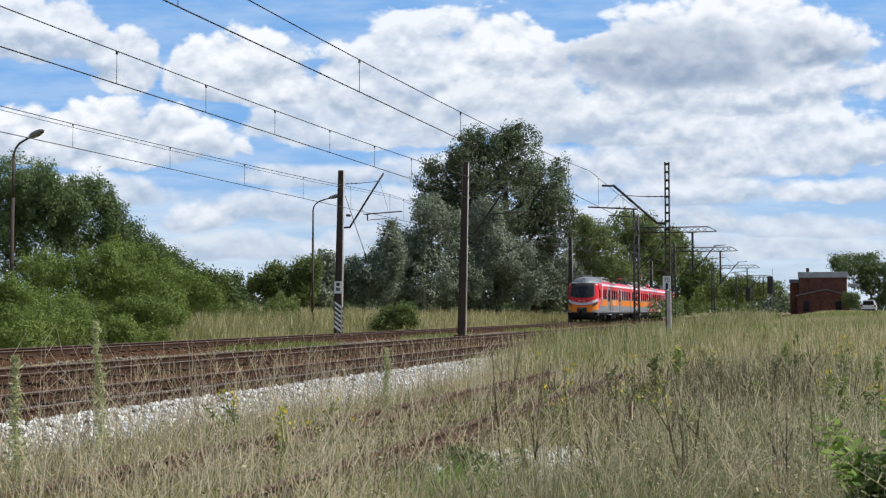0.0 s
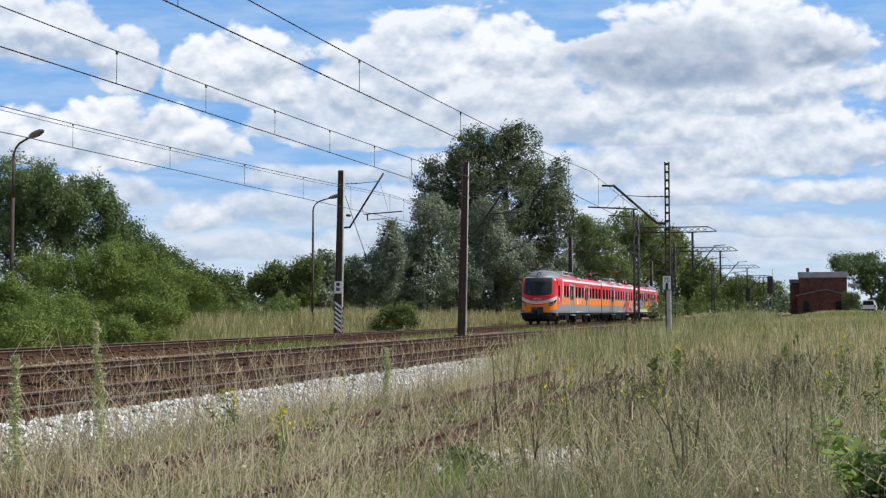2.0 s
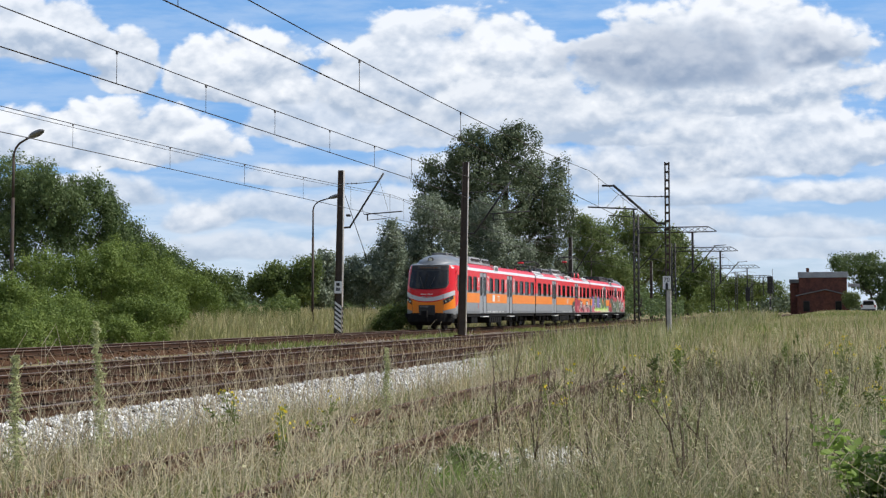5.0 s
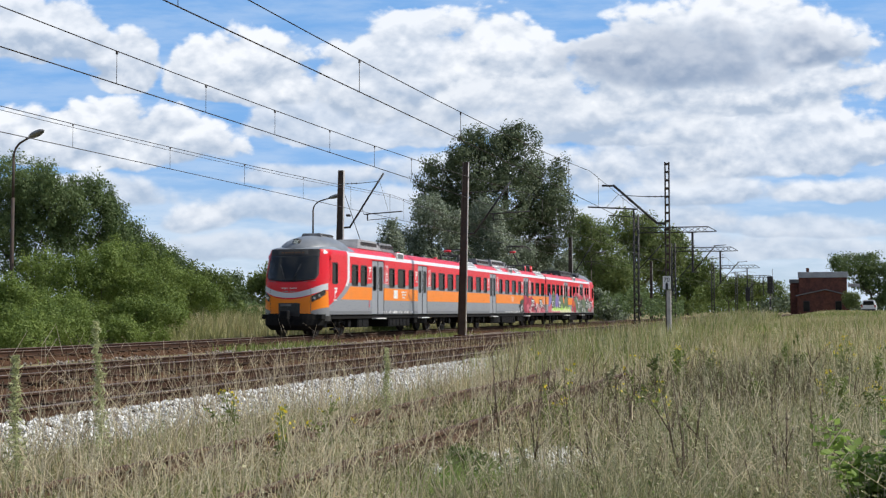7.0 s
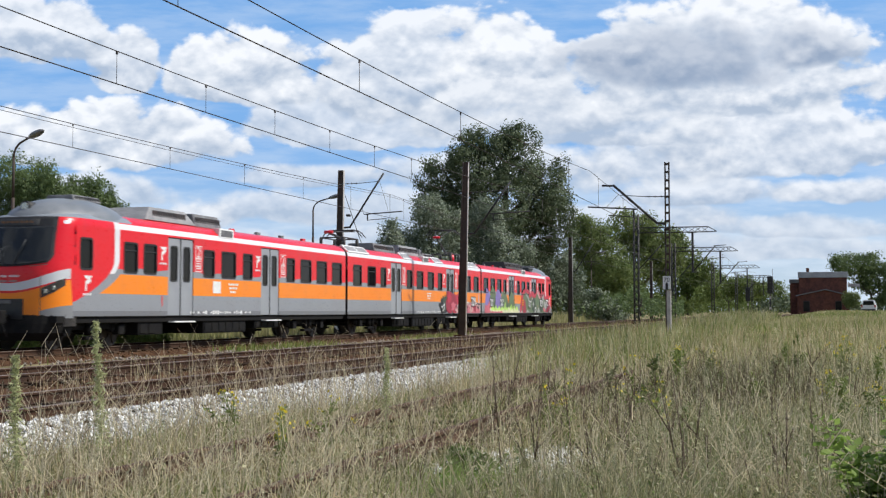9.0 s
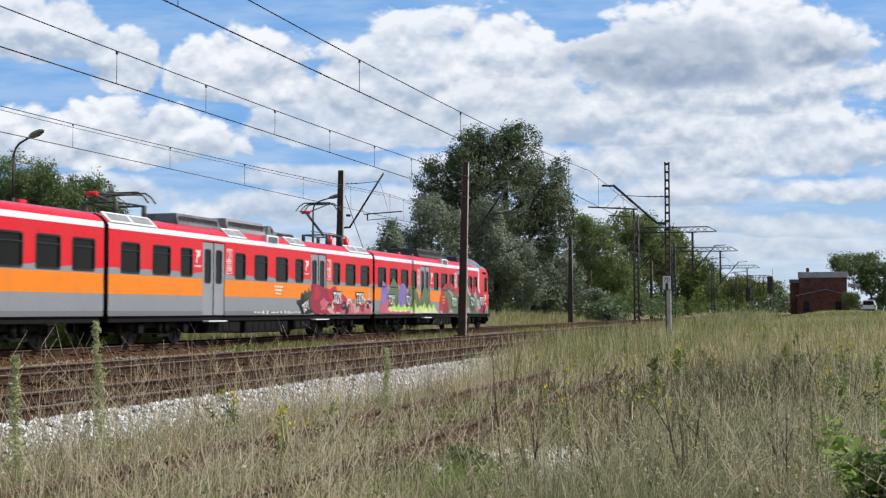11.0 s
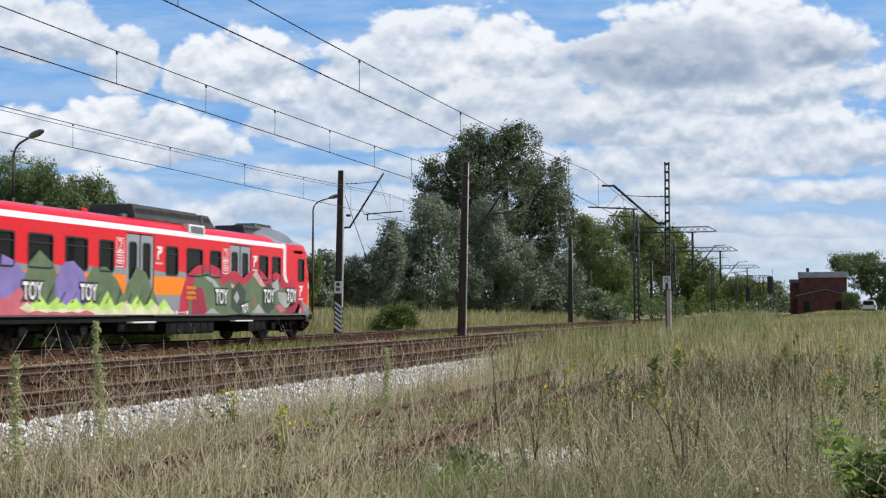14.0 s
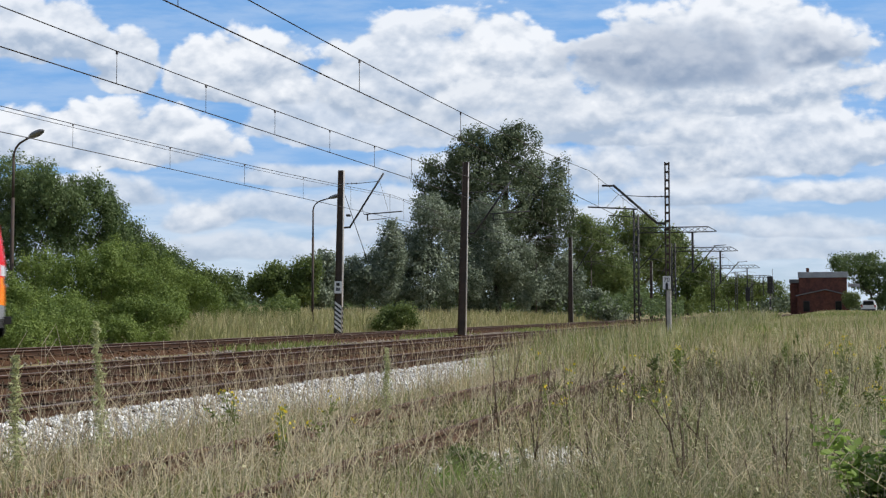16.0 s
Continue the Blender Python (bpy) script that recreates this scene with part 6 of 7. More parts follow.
far_woods("undergrowth", 6, 34, 150, 4.2, 16000, 304, "dark undergrowth below the willows", M_LEAF_DARK, 0.09)
far_woods("undergrowth", 24, 40, 80, 2.4, 22000, 305, "dark undergrowth below the thicket", M_LEAF_MID, 0.08)

far_woods("treeline", 5.0, 9.0, 330, 9.0, 9000, 306, "dull green row of trees along the line", M_LEAF_MID, 0.07)
far_woods("treeline", 2.9, 5.6, 560, 10.5, 8000, 307, "dull green far row of trees along the line", M_LEAF_MID, 0.08)
far_woods("treeline", 1.0, 3.2, 1100, 14.0, 6000, 308, "hazy distant row of trees along the line", M_LEAF_FAR, 0.08)


# ---- grass and weeds ----
def blades(name, x, y, h, w, mat, seed, label, lean=0.25, base=None):
    """Tapered bent blades, two quads each."""
    r = np.random.default_rng(seed)
    n = len(x)
    z = (ground_z(x, y) if base is None else base) - 0.02
    a = r.uniform(0, 6.283, n)
    l = np.abs(r.normal(0, lean, n)) * h
    t = r.uniform(0, 6.283, n)
    wx, wy = np.cos(t) * w / 2, np.sin(t) * w / 2
    p0 = np.stack([x, y, z], -1)
    p1 = p0 + np.stack([np.cos(a) * l * 0.3, np.sin(a) * l * 0.3, h * 0.55], -1)
    p2 = p0 + np.stack([np.cos(a) * l, np.sin(a) * l, h * (1 - 0.25 * np.minimum(l / h, 1) ** 2)], -1)
    s = np.stack([wx, wy, 0 * wx], -1)
    v = np.stack([p0 - s, p0 + s, p1 + s * 0.8, p1 - s * 0.8, p2 + s * 0.15, p2 - s * 0.15], 1).reshape(-1, 3)
    i = np.arange(n)[:, None] * 6
    f = np.concatenate([i + [[0, 1, 2, 3]], i + [[3, 2, 4, 5]]], 1).reshape(-1, 4)
    ob = new(name, np_mesh(name, v, f, [mat]))
    return tagged(ob, label, "grass", "", "stuff"), p2


def kinked(name, x, y, h, w, mat, seed, label, lean=0.25):
    """Dead stalks of four bent pieces with two short twigs each, as crossed strips."""
    r = np.random.default_rng(seed)
    n = len(x)
    p = np.stack([x, y, ground_z(x, y) - 0.03], -1)
    way = np.stack([r.normal(0, lean, n), r.normal(0, lean, n), np.ones(n)], -1)
    verts, faces, count = [], [], 0

    def strip(a, b, wa, wb):
        nonlocal count
        for side in (np.array([1.0, 0.35, 0.0]), np.array([-0.35, 1.0, 0.0])):
            side = side / np.linalg.norm(side)
            verts.append(np.stack([a - side * wa[:, None], a + side * wa[:, None], b + side * wb[:, None], b - side * wb[:, None]], 1).reshape(-1, 3))
            faces.append(count + np.arange(len(a) * 4).reshape(-1, 4))
            count += len(a) * 4

    for k in range(4):
        step = way / np.linalg.norm(way, axis=1)[:, None] * (h * 0.27)[:, None]
        q = p + step
        strip(p, q, w * (0.5 - 0.1 * k), w * (0.4 - 0.1 * k))
        if k:
            twig = q + np.stack([r.normal(0, 0.10, n), r.normal(0, 0.10, n), r.uniform(0.02, 0.22, n)], -1) * h[:, None]
            strip(q, twig, w * 0.3, w * 0.15)
        way = way + np.stack([r.normal(0, lean * 0.8, n), r.normal(0, lean * 0.8, n), r.normal(-lean * 0.35, lean * 0.3, n)], -1)
        p = q
    ob = new(name, np_mesh(name, np.concatenate(verts), np.concatenate(faces), [mat]))
    return tagged(ob, label, "grass", "", "stuff")


def fan(n, seed, near, far, power, left=39.5, right=-4.5):
    """Places in the fan of land before the eye, thinning with distance."""
    r = np.random.default_rng(seed)
    b = np.radians(r.uniform(right, left, n))
    k = r.random(n)
    d = (near ** (1 - power) + k * (far ** (1 - power) - near ** (1 - power))) ** (1 / (1 - power))
    return -np.sin(b) * d, np.cos(b) * d, d


def meadow(x, y):
    """1 on open grass, thinning on the shoulder of the nearer track."""
    on = step01(x + 0.6 * step01(y, 22, 28), -7.45, -6.4)
    on = np.where((x > -7.3) & (x < -6.4) & (y < 24), on * 0.5, on)
    spill = ((x + 2.3) / 0.85) ** 2 + ((y - 9.5) / 2.4) ** 2 < 1
    rails = np.minimum(np.abs(x - TRACK_D + 0.753), np.abs(x - TRACK_D - 0.753))
    on = on * np.where(y < 24, 0.15 + 0.85 * step01(rails, 0.10, 0.26), 1.0)
    return np.where(spill, on * 0.12, on)


def low_by_siding(x, y):
    """Grass stays shorter on the old siding."""
    return 1 - 0.34 * step01(x, -6.6, -5.6) * (1 - step01(x, -3.4, -2.6)) * (1 - step01(y, 20, 30))


def sow(n, seed, near, far, power, spread=0.07, per=6):
    x, y, d = fan(n, seed, near, far, power)
    r = np.random.default_rng(seed + 5)
    keep = r.random(n) < meadow(x, y)
    x, y, d = x[keep], y[keep], d[keep]
    x, y, d = np.repeat(x, per), np.repeat(y, per), np.repeat(d, per)
    g = spread * (1 + d / 40)
    return x + r.normal(0, 1, len(x)) * g, y + r.normal(0, 1, len(x)) * g, d, r


def grass():
    x, y, d, r = sow(22000, 11, 5.5, 150, 1.55)
    tall = 0.24 + 0.08 * fbm(x, y, 0.5) + 0.16 * step01(d, 15, 50) + 0.10 * step01(x, -3.2, -1.2) + 0.30 * step01(y, 22, 30) * (1 - step01(y, 40, 70))
    keep = r.random(len(x)) < 0.76 + 0.38 * fbm(x, y, 0.27)
    x, y, d, tall = x[keep], y[keep], d[keep], tall[keep]
    h = tall * r.uniform(0.45, 1.45, len(x)) * low_by_siding(x, y)
    blades("dry_grass", x, y, h, np.maximum(0.0045, d * 0.0004) * r.uniform(0.6, 1.5, len(x)), M_STRAW, 12, "knee-high dry beige grass in full summer", 0.48)
    x, y, d, r = sow(18000, 21, 5.5, 150, 1.55)
    keep = r.random(len(x)) < 0.60 - 0.40 * fbm(x, y, 0.27) + 0.2 * step01(x, -3, 2)
    x, y, d = x[keep], y[keep], d[keep]
    h = (0.23 + 0.08 * fbm(x, y, 0.6) + 0.10 * step01(x, -3.2, -1.2) + 0.08 * step01(d, 15, 50) + 0.26 * step01(y, 22, 30) * (1 - step01(y, 40, 70))) * r.uniform(0.4, 1.5, len(x)) * low_by_siding(x, y)
    blades("green_grass", x, y, h, np.maximum(0.006, d * 0.00045) * r.uniform(0.6, 1.6, len(x)), M_GRASS, 22, "olive green grass among the dry stalks", 0.5)
    x, y, d, r = sow(15000, 31, 6, 110, 1.5, 0.10, 5)
    keep = r.random(len(x)) < 0.25 + 0.8 * step01(x + 0.06 * y, -3.5, 0.5)
    x, y, d = x[keep], y[keep], d[keep]
    h = (0.28 + 0.12 * fbm(x, y, 0.4) + 0.2 * step01(x, -3.0, -1.0)) * r.uniform(0.5, 1.5, len(x))
    blades("weeds", x, y, h, np.maximum(0.005, d * 0.0004) * r.uniform(0.6, 1.5, len(x)), M_WEED, 32, "grey-green leggy weeds", 0.32)
    # leaves on the weeds
    x, y, d, r = sow(6500, 41, 6, 60, 1.4, 0.09, 6)
    keep = r.random(len(x)) < 0.2 + 0.8 * step01(x + 0.06 * y, -3.5, 0.5)
    x, y = x[keep], y[keep]
    c = np.stack([x, y, ground_z(x, y) + 0.65 * r.random(len(x)) ** 0.8], -1)
    v, f = leaf_quads(c, 0.03, 42, 0.35)
    tagged(new("weed_leaves", np_mesh("weed_leaves", v, f, [M_WEED])), "small grey-green leaves on the weeds", "weeds", kind="stuff")
    # tall pale stalks with seed heads
    x, y, d, r = sow(3100, 51, 6.5, 45, 1.2, 0.05, 1)
    h = r.uniform(0.35, 0.9, len(x))
    _, tip = blades("seed_stalks", x, y, h, np.maximum(0.0055, d * 0.0005), M_PALE, 52, "tall bleached grass stalks with seed heads", 0.4)
    k = np.repeat(np.arange(len(tip)), 6)
    c = tip[k] + np.stack([r.normal(0, 0.012, len(k)), r.normal(0, 0.012, len(k)), -r.random(len(k)) * 0.14], -1)
    v, f = leaf_quads(c, 0.02, 53, 0.35)
    tagged(new("seed_heads", np_mesh("seed_heads", v, f, [M_PALE])), "bleached feathery grass seed heads", "grass", kind="stuff")
    # strewn broken stalks
    x, y, d, r = sow(1500, 61, 6.2, 26, 1.35, 0.3, 1)
    kinked("broken_stalks", x, y, r.uniform(0.4, 1.0, len(x)), r.uniform(0.006, 0.014, len(x)), M_PALE, 62, "broken straw stalks leaning over", 0.55)
    # thin dead stems standing before the tracks
    n = 430
    y = 7.5 + 13 * r.random(n) ** 1.2
    x = -7.2 + 2.3 * r.random(n) ** 0.8
    kinked("dead_stems", x, y, r.uniform(0.45, 1.1, n), r.uniform(0.005, 0.010, n), M_STALK, 63, "thin dry brown-grey stems standing before the tracks", 0.22)
    # wiry branching dead weeds of the open meadow
    x, y, d, r = sow(800, 65, 6.3, 26, 1.3, 0.2, 1)
    keep = r.random(len(x)) < 0.3 + 0.7 * step01(x, -3.4, -1.6)
    x, y = x[keep], y[keep]
    kinked("wiry_weeds", x, y, r.uniform(0.35, 0.85, len(x)), r.uniform(0.004, 0.008, len(x)), M_BROWNWEED, 66, "wiry dark brown dead weeds", 0.2)
    x, y, d, r = sow(2600, 67, 6.3, 30, 1.3, 0.2, 1)
    keep = r.random(len(x)) < 0.35 + 0.65 * step01(x, -3.4, -1.6)
    x, y = x[keep], y[keep]
    kinked("wiry_weeds", x, y, r.uniform(0.3, 0.75, len(x)), r.uniform(0.004, 0.009, len(x)), M_STALK, 68, "wiry grey-beige dead weeds", 0.28)
    # extra pale straw close by, its colour standing in for sunlight on the foreground
    x, y, d, r = sow(2600, 13, 5.6, 11, 1.2, 0.09, 5)
    keep = r.random(len(x)) < 0.25 + 0.75 * step01(x, -3.6, -2.6)
    x, y = x[keep], y[keep]
    blades("near_straw", x, y, r.uniform(0.14, 0.42, len(x)) * low_by_siding(x, y), r.uniform(0.0045, 0.009, len(x)), M_PALE, 14, "bleached straw blades added close by to brighten the foreground", 0.6)
    # bright green tuft
    n = 1100
    x, y = -2.24 + 0.17 * r.normal(size=n), 7.75 + 0.22 * r.normal(size=n)
    blades("green_tuft", x, y, r.uniform(0.15, 0.44, n), r.uniform(0.006, 0.012, n), M_SHRUB, 64, "bright green tuft of fresh grass", 0.55)
    # a stand of grey-brown dead weeds
    n = 900
    y = 16.5 + 5.5 * np.clip(r.normal(0, 0.55, n), -1.3, 1.3)
    x = -1.1 + 1.9 * np.clip(r.normal(0, 0.55, n), -1.3, 1.3)
    kinked("weed_stand", x, y, r.uniform(0.35, 0.75, n), r.uniform(0.006, 0.013, n), M_BROWNWEED, 69, "stand of grey-brown dead weeds", 0.16)
    # dark green herbs low among the stalks
    x, y, d, r = sow(2600, 57, 6.3, 40, 1.35, 0.06, 7)
    keep = fbm(x, y, 0.9) > 0.05
    x, y, d = x[keep], y[keep], d[keep]
    c = np.stack([x, y, ground_z(x, y) + (0.10 + 0.34 * step01(x, -3.5, -1.0)) * r.random(len(x))], -1)
    v, f = leaf_quads(c, 0.055, 58, 0.32)
    tagged(new("low_herbs", np_mesh("low_herbs", v, f, [M_HERB])), "narrow dark green leaves of low herbs", "weeds", kind="stuff")
    # ragged stems rooted in the ballast
    r = np.random.default_rng(71)
    n = 900
    y = 12 + 50 * r.random(n)
    x = r.choice([TRACK_C + 1.7, TRACK_C - 2.2, TRACK_B + 2.0], n) + r.normal(0, 0.35, n)
    blades("ballast_weeds", x, y, r.uniform(0.2, 0.55, n), np.full(n, 0.010), M_STRAW, 72, "sparse dead stalks on the ballast", 0.25, np.full(n, -0.22))
    n = 5000
    y = 26 + 60 * r.random(n)
    x = TRACK_A + 2.5 + r.normal(0, 0.35, n)
    keep = np.sin(y * 0.35) + 0.5 * np.sin(y * 1.1) > 0.1
    blades("green_strip", x[keep], y[keep], r.uniform(0.1, 0.3, n)[keep], np.full(keep.sum(), 0.03), M_GRASS, 73, "low green weeds between the far tracks", 0.5, np.full(keep.sum(), -0.28))
    # field beyond the line
    n = 76000
    b = np.radians(r.uniform(8, 40, n))
    x = -24.3 - 46 * r.random(n) ** 1.3
    y = -x / np.tan(b)
    keep = (y < 150) & (y > 24)
    x, y = x[keep], y[keep]
    edge = step01(-x, 24, 27)
    far = np.hypot(x, y)
    h = (0.22 + 0.75 * edge * step01(y, 40, 52) + 0.25 * edge + 0.15 * fbm(x, y, 0.2)) * r.uniform(0.5, 1.3, len(x))
    dry = r.random(len(x)) < 0.50 + 0.42 * step01(-x, 26, 44) + 0.2 * fbm(x, y, 0.12) - 0.6 * (y < 50)
    for part_, m, s, lab in ((dry, M_FIELD, 81, "tall dry yellow grass of the field beyond the tracks"), (~dry, M_FIELD_GREEN, 82, "green grass of the field beyond the tracks")):
        blades("field_grass", x[part_], y[part_], h[part_], (far[part_] * 0.0007) * r.uniform(0.6, 1.5, part_.sum()), m, s, lab, 0.42)
    # tall weeds that hide the line further on
    n = 17000
    y = 27 + 85 * r.random(n) ** 1.4
    x = -7.9 + 4.6 * r.random(n)
    h = (0.74 + 0.22 * fbm(x, y, 0.5)) * r.uniform(0.6, 1.3, n) * step01(y, 24, 33) * (1 + 0.4 * step01(y, 50, 90))
    pick = r.random(n) + 0.25 * fbm(x, y, 0.3)
    for part_, m, s, lab in ((pick < 0.42, M_FIELD, 84, "waist-high dry grass beside the line"), ((pick >= 0.42) & (pick < 0.8), M_GRASS, 85, "waist-high green grass beside the line"), (pick >= 0.8, M_WEED, 86, "waist-high grey-green weeds beside the line")):
        blades("tall_grass", x[part_], y[part_], h[part_], np.hypot(x, y)[part_] * 0.0006 * r.uniform(0.6, 1.5, part_.sum()), m, s, lab, 0.35)
    # far meadow towards the building
    n = 42000
    x, y, d = fan(n, 91, 60, 230, 1.2, 6.5, -5.5)
    keep = x > -6.5
    x, y, d = x[keep], y[keep], d[keep]
    dry = r.random(len(x)) < 0.48 + 0.45 * fbm(x, y, 0.09)
    for part_, m, s, lab in ((dry, M_FIELD, 92, "dry grass of the far meadow"), (~dry, M_GRASS, 93, "green-yellow grass of the far meadow")):
        blades("far_meadow", x[part_], y[part_], r.uniform(0.4, 0.85, part_.sum()) * (1 - 0.45 * step01(y[part_], 95, 140)), (d[part_] * 0.0007) * r.uniform(0.6, 1.5, part_.sum()), m, s, lab, 0.3)
    # the meadow goes on round and behind the standpoint
    n = 40000
    a = r.uniform(0, 6.283, n)
    d = 3.0 + 60 * r.random(n) ** 0.8
    x, y = d * np.sin(a), d * np.cos(a)
    bearing = np.degrees(np.arctan2(-x, y))
    keep = (x > -6.8) & ((bearing > 39) | (bearing < -4.5)) & (d > 3)
    x, y = x[keep], y[keep]
    dry = r.random(len(x)) < 0.5 + 0.4 * fbm(x, y, 0.2)
    for part_, m, s, lab in ((dry, M_STRAW, 95, "dry grass round the standpoint"), (~dry, M_GRASS, 96, "green grass round the standpoint")):
        blades("meadow_grass", x[part_], y[part_], r.uniform(0.2, 0.6, part_.sum()), r.uniform(0.012, 0.03, part_.sum()), m, s, lab, 0.4)


grass()


def stalk_plant(name, x, y, h, label, leaf_mat, leaf, n, narrow, stem_mat, flower=None, seed=1, branches=0, width=0.05, lo=0.15):
    """An upright herb: stem, side shoots, leaves and perhaps flowers."""
    z = float(ground_z(x, y))
    t = thing(name, pose(x, y, z), label, "plant", "tall weeds")
    r = np.random.default_rng(seed)
    bm = bmesh.new()
    lean = r.normal(0, 0.09 if branches else 0.03, 2)
    tip = Vector((lean[0] * h, lean[1] * h, h))
    rod(bm, (0, 0, -0.05), tip * 0.55 + Vector((r.normal(0, .01), 0, 0)), 0.006, 5, 0.005)
    rod(bm, tip * 0.55, tip, 0.005, 5, 0.002)
    ends = [(tip * 0.6, tip)]
    for k in range(branches):
        f0 = r.uniform(0.3, 0.8)
        a = tip * f0
        side = 0.15 if flower else 0.08
        b = a + Vector((r.normal(0, side), r.normal(0, side), r.uniform(0.14, 0.34))) * h
        rod(bm, a, b, 0.004, 4, 0.002)
        ends.append((a, b))
    tagged(part("stem", bm, stem_mat, t), kind="stuff")
    segs = np.array([(*a, *b) for a, b in ends])
    if branches == 0:
        segs = np.array([(*(tip * lo), *tip)])
    i = r.integers(0, len(segs), n)
    k = r.random(n)[:, None]
    c = segs[i, :3] * (1 - k) + segs[i, 3:] * k
    c = c + r.normal(0, width, (n, 3)) * np.array([1, 1, 0.5]) * (1.1 - 0.75 * k)
    v, f = leaf_quads(c, leaf, seed + 1, narrow)
    o = new("leaves", np_mesh("leaves", v, f, [leaf_mat]))
    o.parent = t
    tagged(o, kind="stuff")
    if flower:
        m = n // 3
        i = r.integers(0, len(ends), m)
        e = np.array([(*b,) for _, b in ends])[i]
        v, f = leaf_quads(e + r.normal(0, 0.022, (m, 3)), 0.027, seed + 2, 0.8)
        o = new("blossom", np_mesh("blossom", v, f, [flower]))
        o.parent = t
        tagged(o, kind="stuff")
    return t


for i, (x, y, h) in enumerate(((-5.08, 7.88, 1.32), (-5.07, 6.84, 1.08), (-4.45, 12.3, 1.0))):
    stalk_plant("horseweed", x, y, h, "tall pale green spike-shaped weed", M_SPIKE, 0.045, 700, 0.25, M_SPIKE, None, 400 + i, 0, 0.03, 0.3)
for i, (x, y, h) in enumerate(((-2.49, 11.83, 1.0), (-2.3, 11.4, 0.85), (-3.81, 8.31, 0.62), (-3.95, 8.5, 0.7), (-1.9, 12.6, 0.95), (-4.5, 8.9, 0.75), (-1.4, 10.9, 0.8), (0.35, 19.0, 1.0), (-4.05, 9.6, 0.7))):
    stalk_plant("yellow_wildflower", x, y, h, "branching wildflower with small yellow heads", M_GRASS, 0.05, 90, 0.3, M_GRASS, M_YELLOW, 450 + i, 5, 0.03)
for i in range(48):
    r_ = random.Random(500 + i)
    d_ = 7.4 + 9 * r_.random() ** 1.2
    b_ = radians(-0.5 + 15.5 * r_.random())
    stalk_plant("dead_dock", -math.sin(b_) * d_, math.cos(b_) * d_, r_.uniform(0.55, 1.05), "dark brown dried dock stem with seed clusters", M_BROWNWEED, 0.016, 60, 0.7, M_BROWNWEED, None, 520 + i, r_.randint(1, 4), 0.010)
for i in range(44):
    r_ = random.Random(700 + i)
    d_ = 11 + 34 * r_.random() ** 1.2
    b_ = radians(-3.5 + 15.5 * r_.random())
    stalk_plant("leafy_weed", -math.sin(b_) * d_, math.cos(b_) * d_, r_.uniform(0.45, 0.8), "upright leafy green weed among dry grass", (M_GRASS, M_LEAF_MID, M_WEED)[i % 3], 0.07, 170, 0.3, M_GRASS, M_YELLOW if i % 5 == 0 else None, 720 + i, r_.randint(3, 6), 0.05)
for i, (x, y) in enumerate(((-2.5, 8.7), (-2.3, 8.4), (-2.65, 8.9), (-2.1, 8.8), (-2.45, 8.3))):
    stalk_plant("herb_clump", x, y, 0.36, "bright green low herb", M_LEAF_LIGHT, 0.055, 220, 0.45, M_GRASS, None, 600 + i, 6, 0.07)


def shrub_near():
    """Broad-leaved green shrub at the edge of the meadow."""
    t = thing("leafy_shrub", pose(0.44, 6.9, float(ground_z(0.44, 6.9))), "bright green broad-leaved shrub in the dry meadow", "bush")
    r = np.random.default_rng(77)
    bm = bmesh.new()
    ends = []
    for k in range(34):
        a, q = r.uniform(0, 6.28), 0.46 * math.sqrt(r.random())
        e = Vector((q * math.cos(a), q * math.sin(a), r.uniform(0.45, 1.0) * (1 - 0.4 * q)))
        rod(bm, (e.x * 0.2, e.y * 0.2, -0.03), e, 0.006, 5, 0.002)
        ends.append(e)
    tagged(part("stems", bm, M_BROWNWEED, t), kind="stuff")
    n = 6800
    e = np.array(ends)[r.integers(0, 34, n)]
    c = e * (0.35 + 0.65 * r.random((n, 1))) + np.clip(r.normal(0, 0.045, (n, 3)), -0.09, 0.09)
    c[:, 2] = np.abs(c[:, 2]) + 0.03
    up = e / np.linalg.norm(e, axis=1)[:, None] * 0.5 + np.array([0.25, 0, 0.6])
    v, f = leaf_quads(c, 0.058, 78, 0.62, up)
    o = new("leaves", np_mesh("leaves", v, f, [M_SHRUB]))
    o.parent = t
    tagged(o, kind="stuff")


shrub_near()


# ---- brick building and parked car in the distance ----
M_BRICK = surf("dark_red_brick", (.085, .030, .021), (.135, .05, .034), 0.8, 0.9, fine=3.0, spread=0.3)
M_FASCIA = surf("pale_grey_fascia", (.30, .31, .32), (.40, .41, .42), 0.6, 0.8)
M_ROOFING = surf("grey_roof_sheet", (.16, .165, .17), (.24, .24, .245), 0.5, 0.8)
M_CARPAINT = surf("white_car_paint", (.66, .67, .68), (.74, .75, .76), 2.0, 0.25, spread=0.03)
M_TAIL = surf("red_tail_lens", (.35, .015, .012), (.45, .02, .015), 5.0, 0.2)


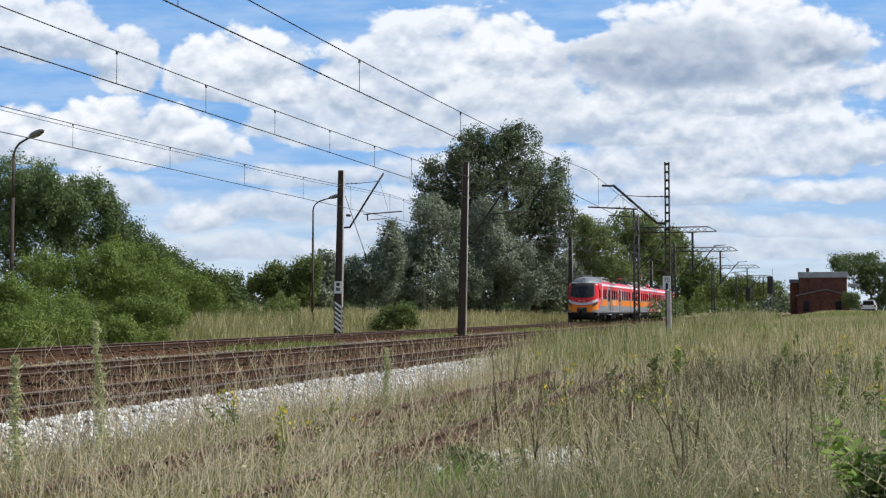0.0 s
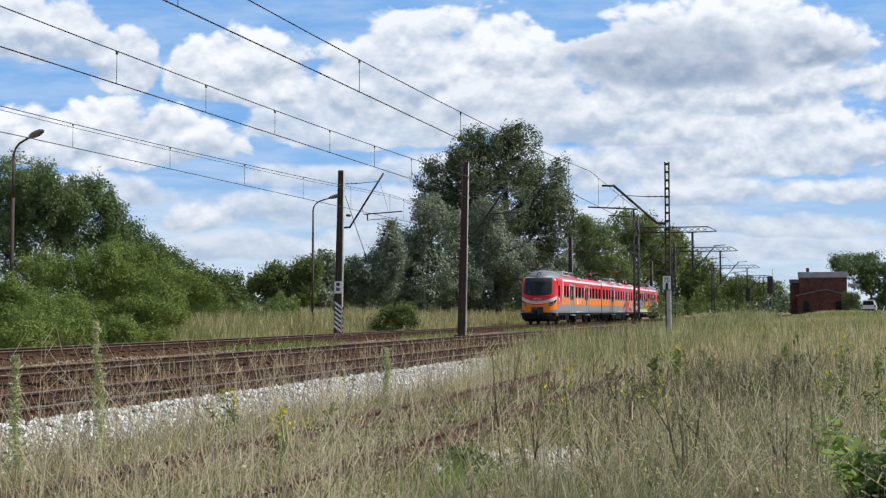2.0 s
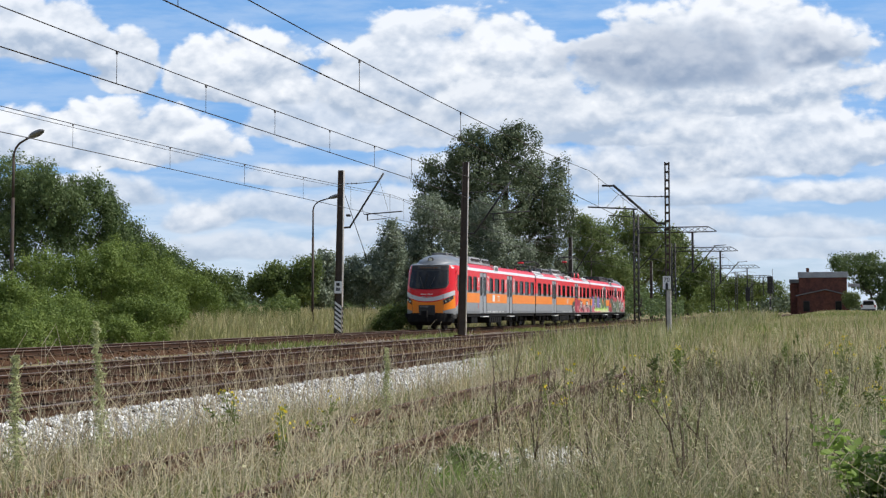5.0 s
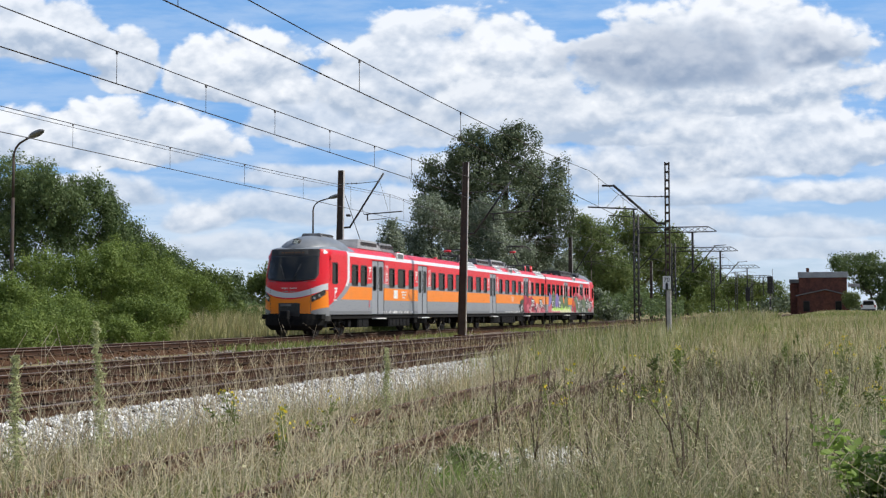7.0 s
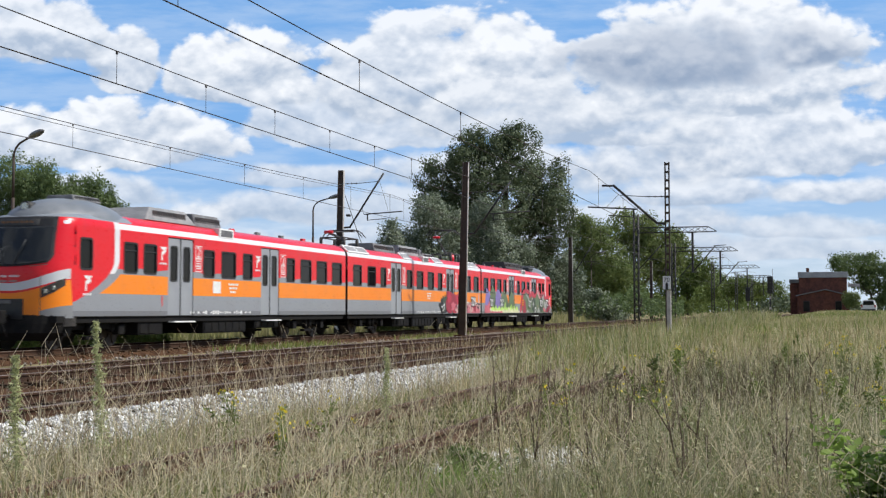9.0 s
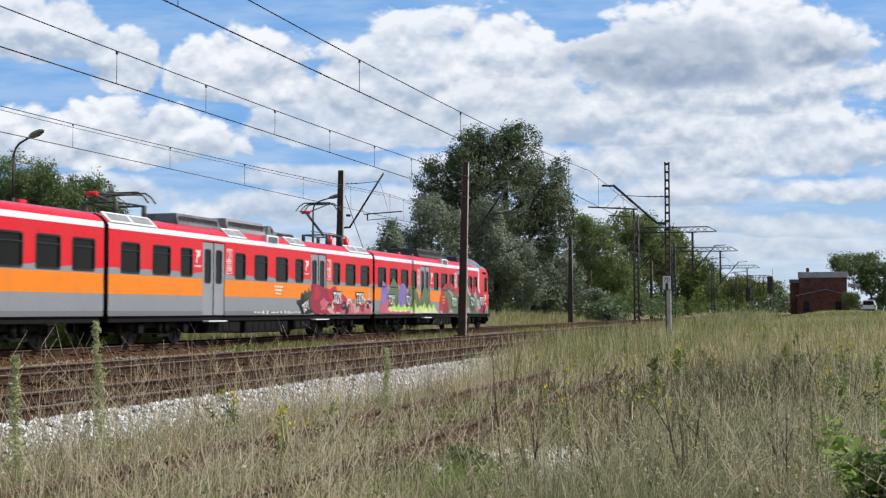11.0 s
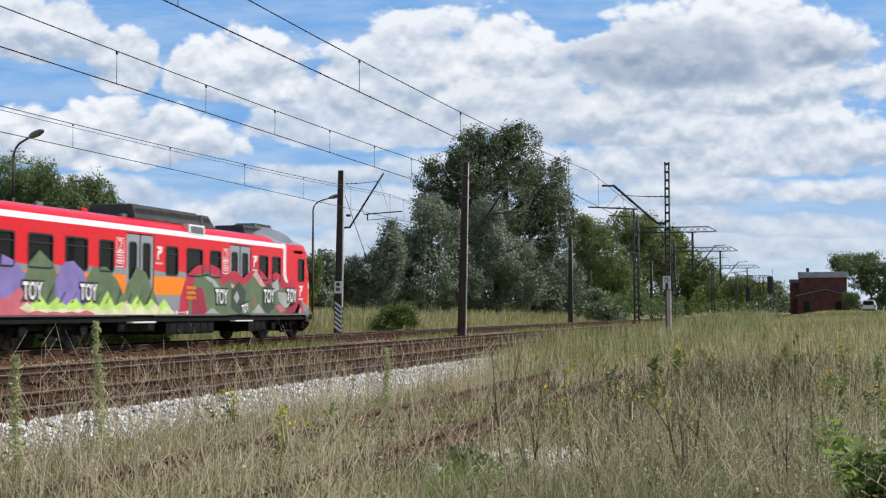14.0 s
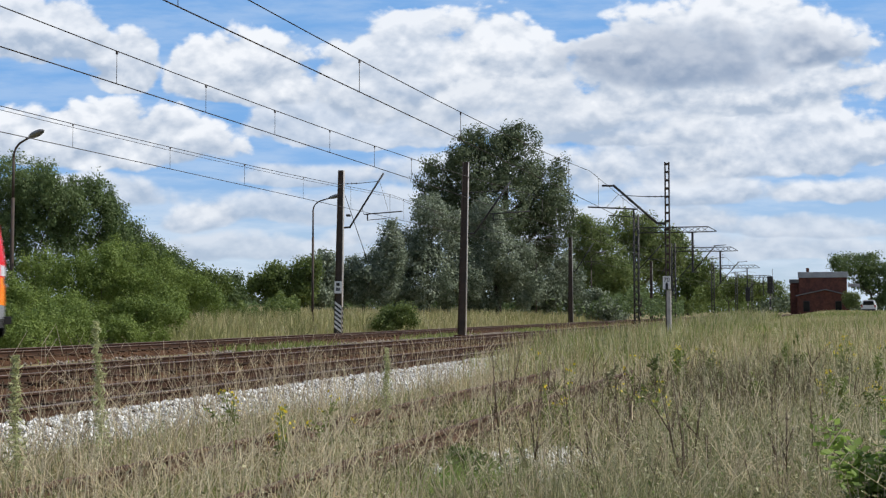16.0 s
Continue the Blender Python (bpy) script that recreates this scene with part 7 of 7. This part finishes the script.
def building():
    z0 = 0.5
    t = thing("brick_building", pose(0.7, 209.5, z0), "red-brick railway building with pale flat fascia and low annexe", "building")
    bm = bmesh.new()
    box(bm, (0.0, 4.0, 3.1), (7.6, 7.0, 6.2), 0.02)
    part("wall", bm, M_BRICK, t, "dark red brick hall")
    bm = bmesh.new()
    box(bm, (0.0, 4.0, 6.55), (7.9, 7.4, 0.95), 0.05)
    part("fascia", bm, M_FASCIA, t, "pale grey roof fascia")
    bm = bmesh.new()
    box(bm, (-4.5, 5.0, 2.6), (1.5, 6.0, 5.2), 0.02)
    part("side_wing", bm, M_BRICK, t)
    bm = bmesh.new()
    box(bm, (-4.55, 5.0, 5.55), (1.7, 6.4, 0.6), 0.05)
    part("wing_roof", bm, M_ROOFING, t)
    bm = bmesh.new()
    prof = [(-4.0, 0), (4.0, 0), (4.0, 3.0), (0.4, 3.9), (-4.0, 3.0)]
    sweep(bm, prof, -3.2, 0.45)
    part("annexe", bm, M_BRICK, t)
    for a, b in (((-4.25, 2.98), (0.4, 3.98)), ((0.4, 3.98), (4.25, 2.98))):
        bm = bmesh.new()
        sweep(bm, [(a[0], a[1]), (b[0], b[1]), (b[0], b[1] + 0.14), (a[0], a[1] + 0.14)], -3.5, 0.45)
        part("annexe_roof", bm, M_ROOFING, t)
    for x in (-2.6, 2.4):
        bm = bmesh.new()
        box(bm, (x, -3.23, 1.3), (1.0, 0.08, 1.7), 0.02)
        w = part("window", bm, M_RUBBER, t)
        bm = bmesh.new()
        box(bm, (x, -3.28, 1.3), (0.85, 0.02, 1.55))
        part("pane", bm, M_GLASS, w)
    bm = bmesh.new()
    box(bm, (-2.4, 3.0, 7.3), (0.5, 0.5, 0.9), 0.03)
    part("chimney", bm, M_BRICK, t)
    bm = bmesh.new()
    box(bm, (4.9, 2.0, 4.8), (1.9, 0.3, 0.5), 0.05)
    part("side_canopy", bm, M_FASCIA, t)


building()


def parked_car():
    z0 = float(ground_z(5.9, 159)) + 0.02
    t = thing("parked_car", pose(5.9, 159, z0, 0, 0, -4), "white hatchback with its tailgate side towards the line", "car")
    bm = bmesh.new()
    outl = [(-0.88, .32), (.88, .32), (.90, .95), (.80, 1.0), (.66, 1.58), (.5, 1.66), (-.5, 1.66), (-.66, 1.58), (-.80, 1.0), (-.90, .95)]
    sweep(bm, outl, 0, 3.9)
    bmesh.ops.bevel(bm, geom=bm.edges[:], offset=0.05, segments=2, affect="EDGES")
    part("body", bm, M_CARPAINT, t)
    bm = bmesh.new()
    vs = [bm.verts.new(v) for v in ((-.68, -.01, 1.02), (.68, -.01, 1.02), (.56, -.01, 1.52), (-.56, -.01, 1.52))]
    bm.faces.new(vs)
    bmesh.ops.solidify(bm, geom=bm.faces[:], thickness=0.02)
    part("rear_window", bm, M_SCREEN, t)
    for s in (-1, 1):
        bm = bmesh.new()
        box(bm, (s * 0.78, -0.01, 0.88), (0.16, 0.06, 0.32), 0.02)
        part("tail_light", bm, M_TAIL, t)
        for y in (0.7, 3.2):
            bm = bmesh.new()
            rod(bm, (s * 0.68, y, 0.30), (s * 0.88, y, 0.30), 0.31, 18)
            part("wheel", bm, M_RUBBER, t)
        bm = bmesh.new()
        box(bm, (s * 1.0, 2.6, 1.02), (0.2, 0.1, 0.14), 0.03)
        part("wing_mirror", bm, M_RUBBER, t)
    bm = bmesh.new()
    box(bm, (0, -0.05, 0.42), (1.66, 0.14, 0.22), 0.04)
    part("bumper", bm, M_RUBBER, t)
    bm = bmesh.new()
    box(bm, (0, -0.03, 0.72), (0.52, 0.02, 0.11))
    part("plate", bm, M_WHITE, t)


parked_car()


# ---- the train's run ----
RUN = [(0.0, 130.4), (0.5, 125.8), (1.0, 121.22), (1.5, 116.64), (2.0, 112.05), (2.5, 107.44), (3.0, 102.82), (3.5, 98.19), (4.0, 93.56), (5.25, 82.1), (6.5, 70.73), (7.0, 66.27), (7.5, 61.77), (8.0, 57.28),
       (8.5, 52.78), (9.0, 48.26), (10.25, 36.78), (11.5, 25.26), (12.0, 20.68), (12.5, 16.14), (13.0, 11.61), (13.5, 7.05), (14.0, 2.54), (14.5, -2.06), (15.0, -6.78), (15.5, -11.55), (16.0, -16.34)]


def run_at(t):
    return float(np.interp(t, [r[0] for r in RUN], [r[1] for r in RUN]))


def motions():
    walk(car_front, [(t, pose(TRACK_A, y, 0)) for t, y in RUN])
    walk(car_mid, [(t, pose(TRACK_A, y, 0)) for t, y in RUN])
    walk(car_rear, [(t, pose(TRACK_A, y + 21.65, 0, 0, 0, 180)) for t, y in RUN])
    for wheel, y in WHEELSETS:
        way = -1 if wheel.parent == car_rear else 1
        rows = []
        for i in range(241):
            t = i * 16.0 / 240
            roll = math.degrees((RUN[0][1] - run_at(t)) / 0.47) * way
            rows.append((t, pose(0, y, 0.47, roll, 0, 0)))
        walk(wheel, rows)


motions()
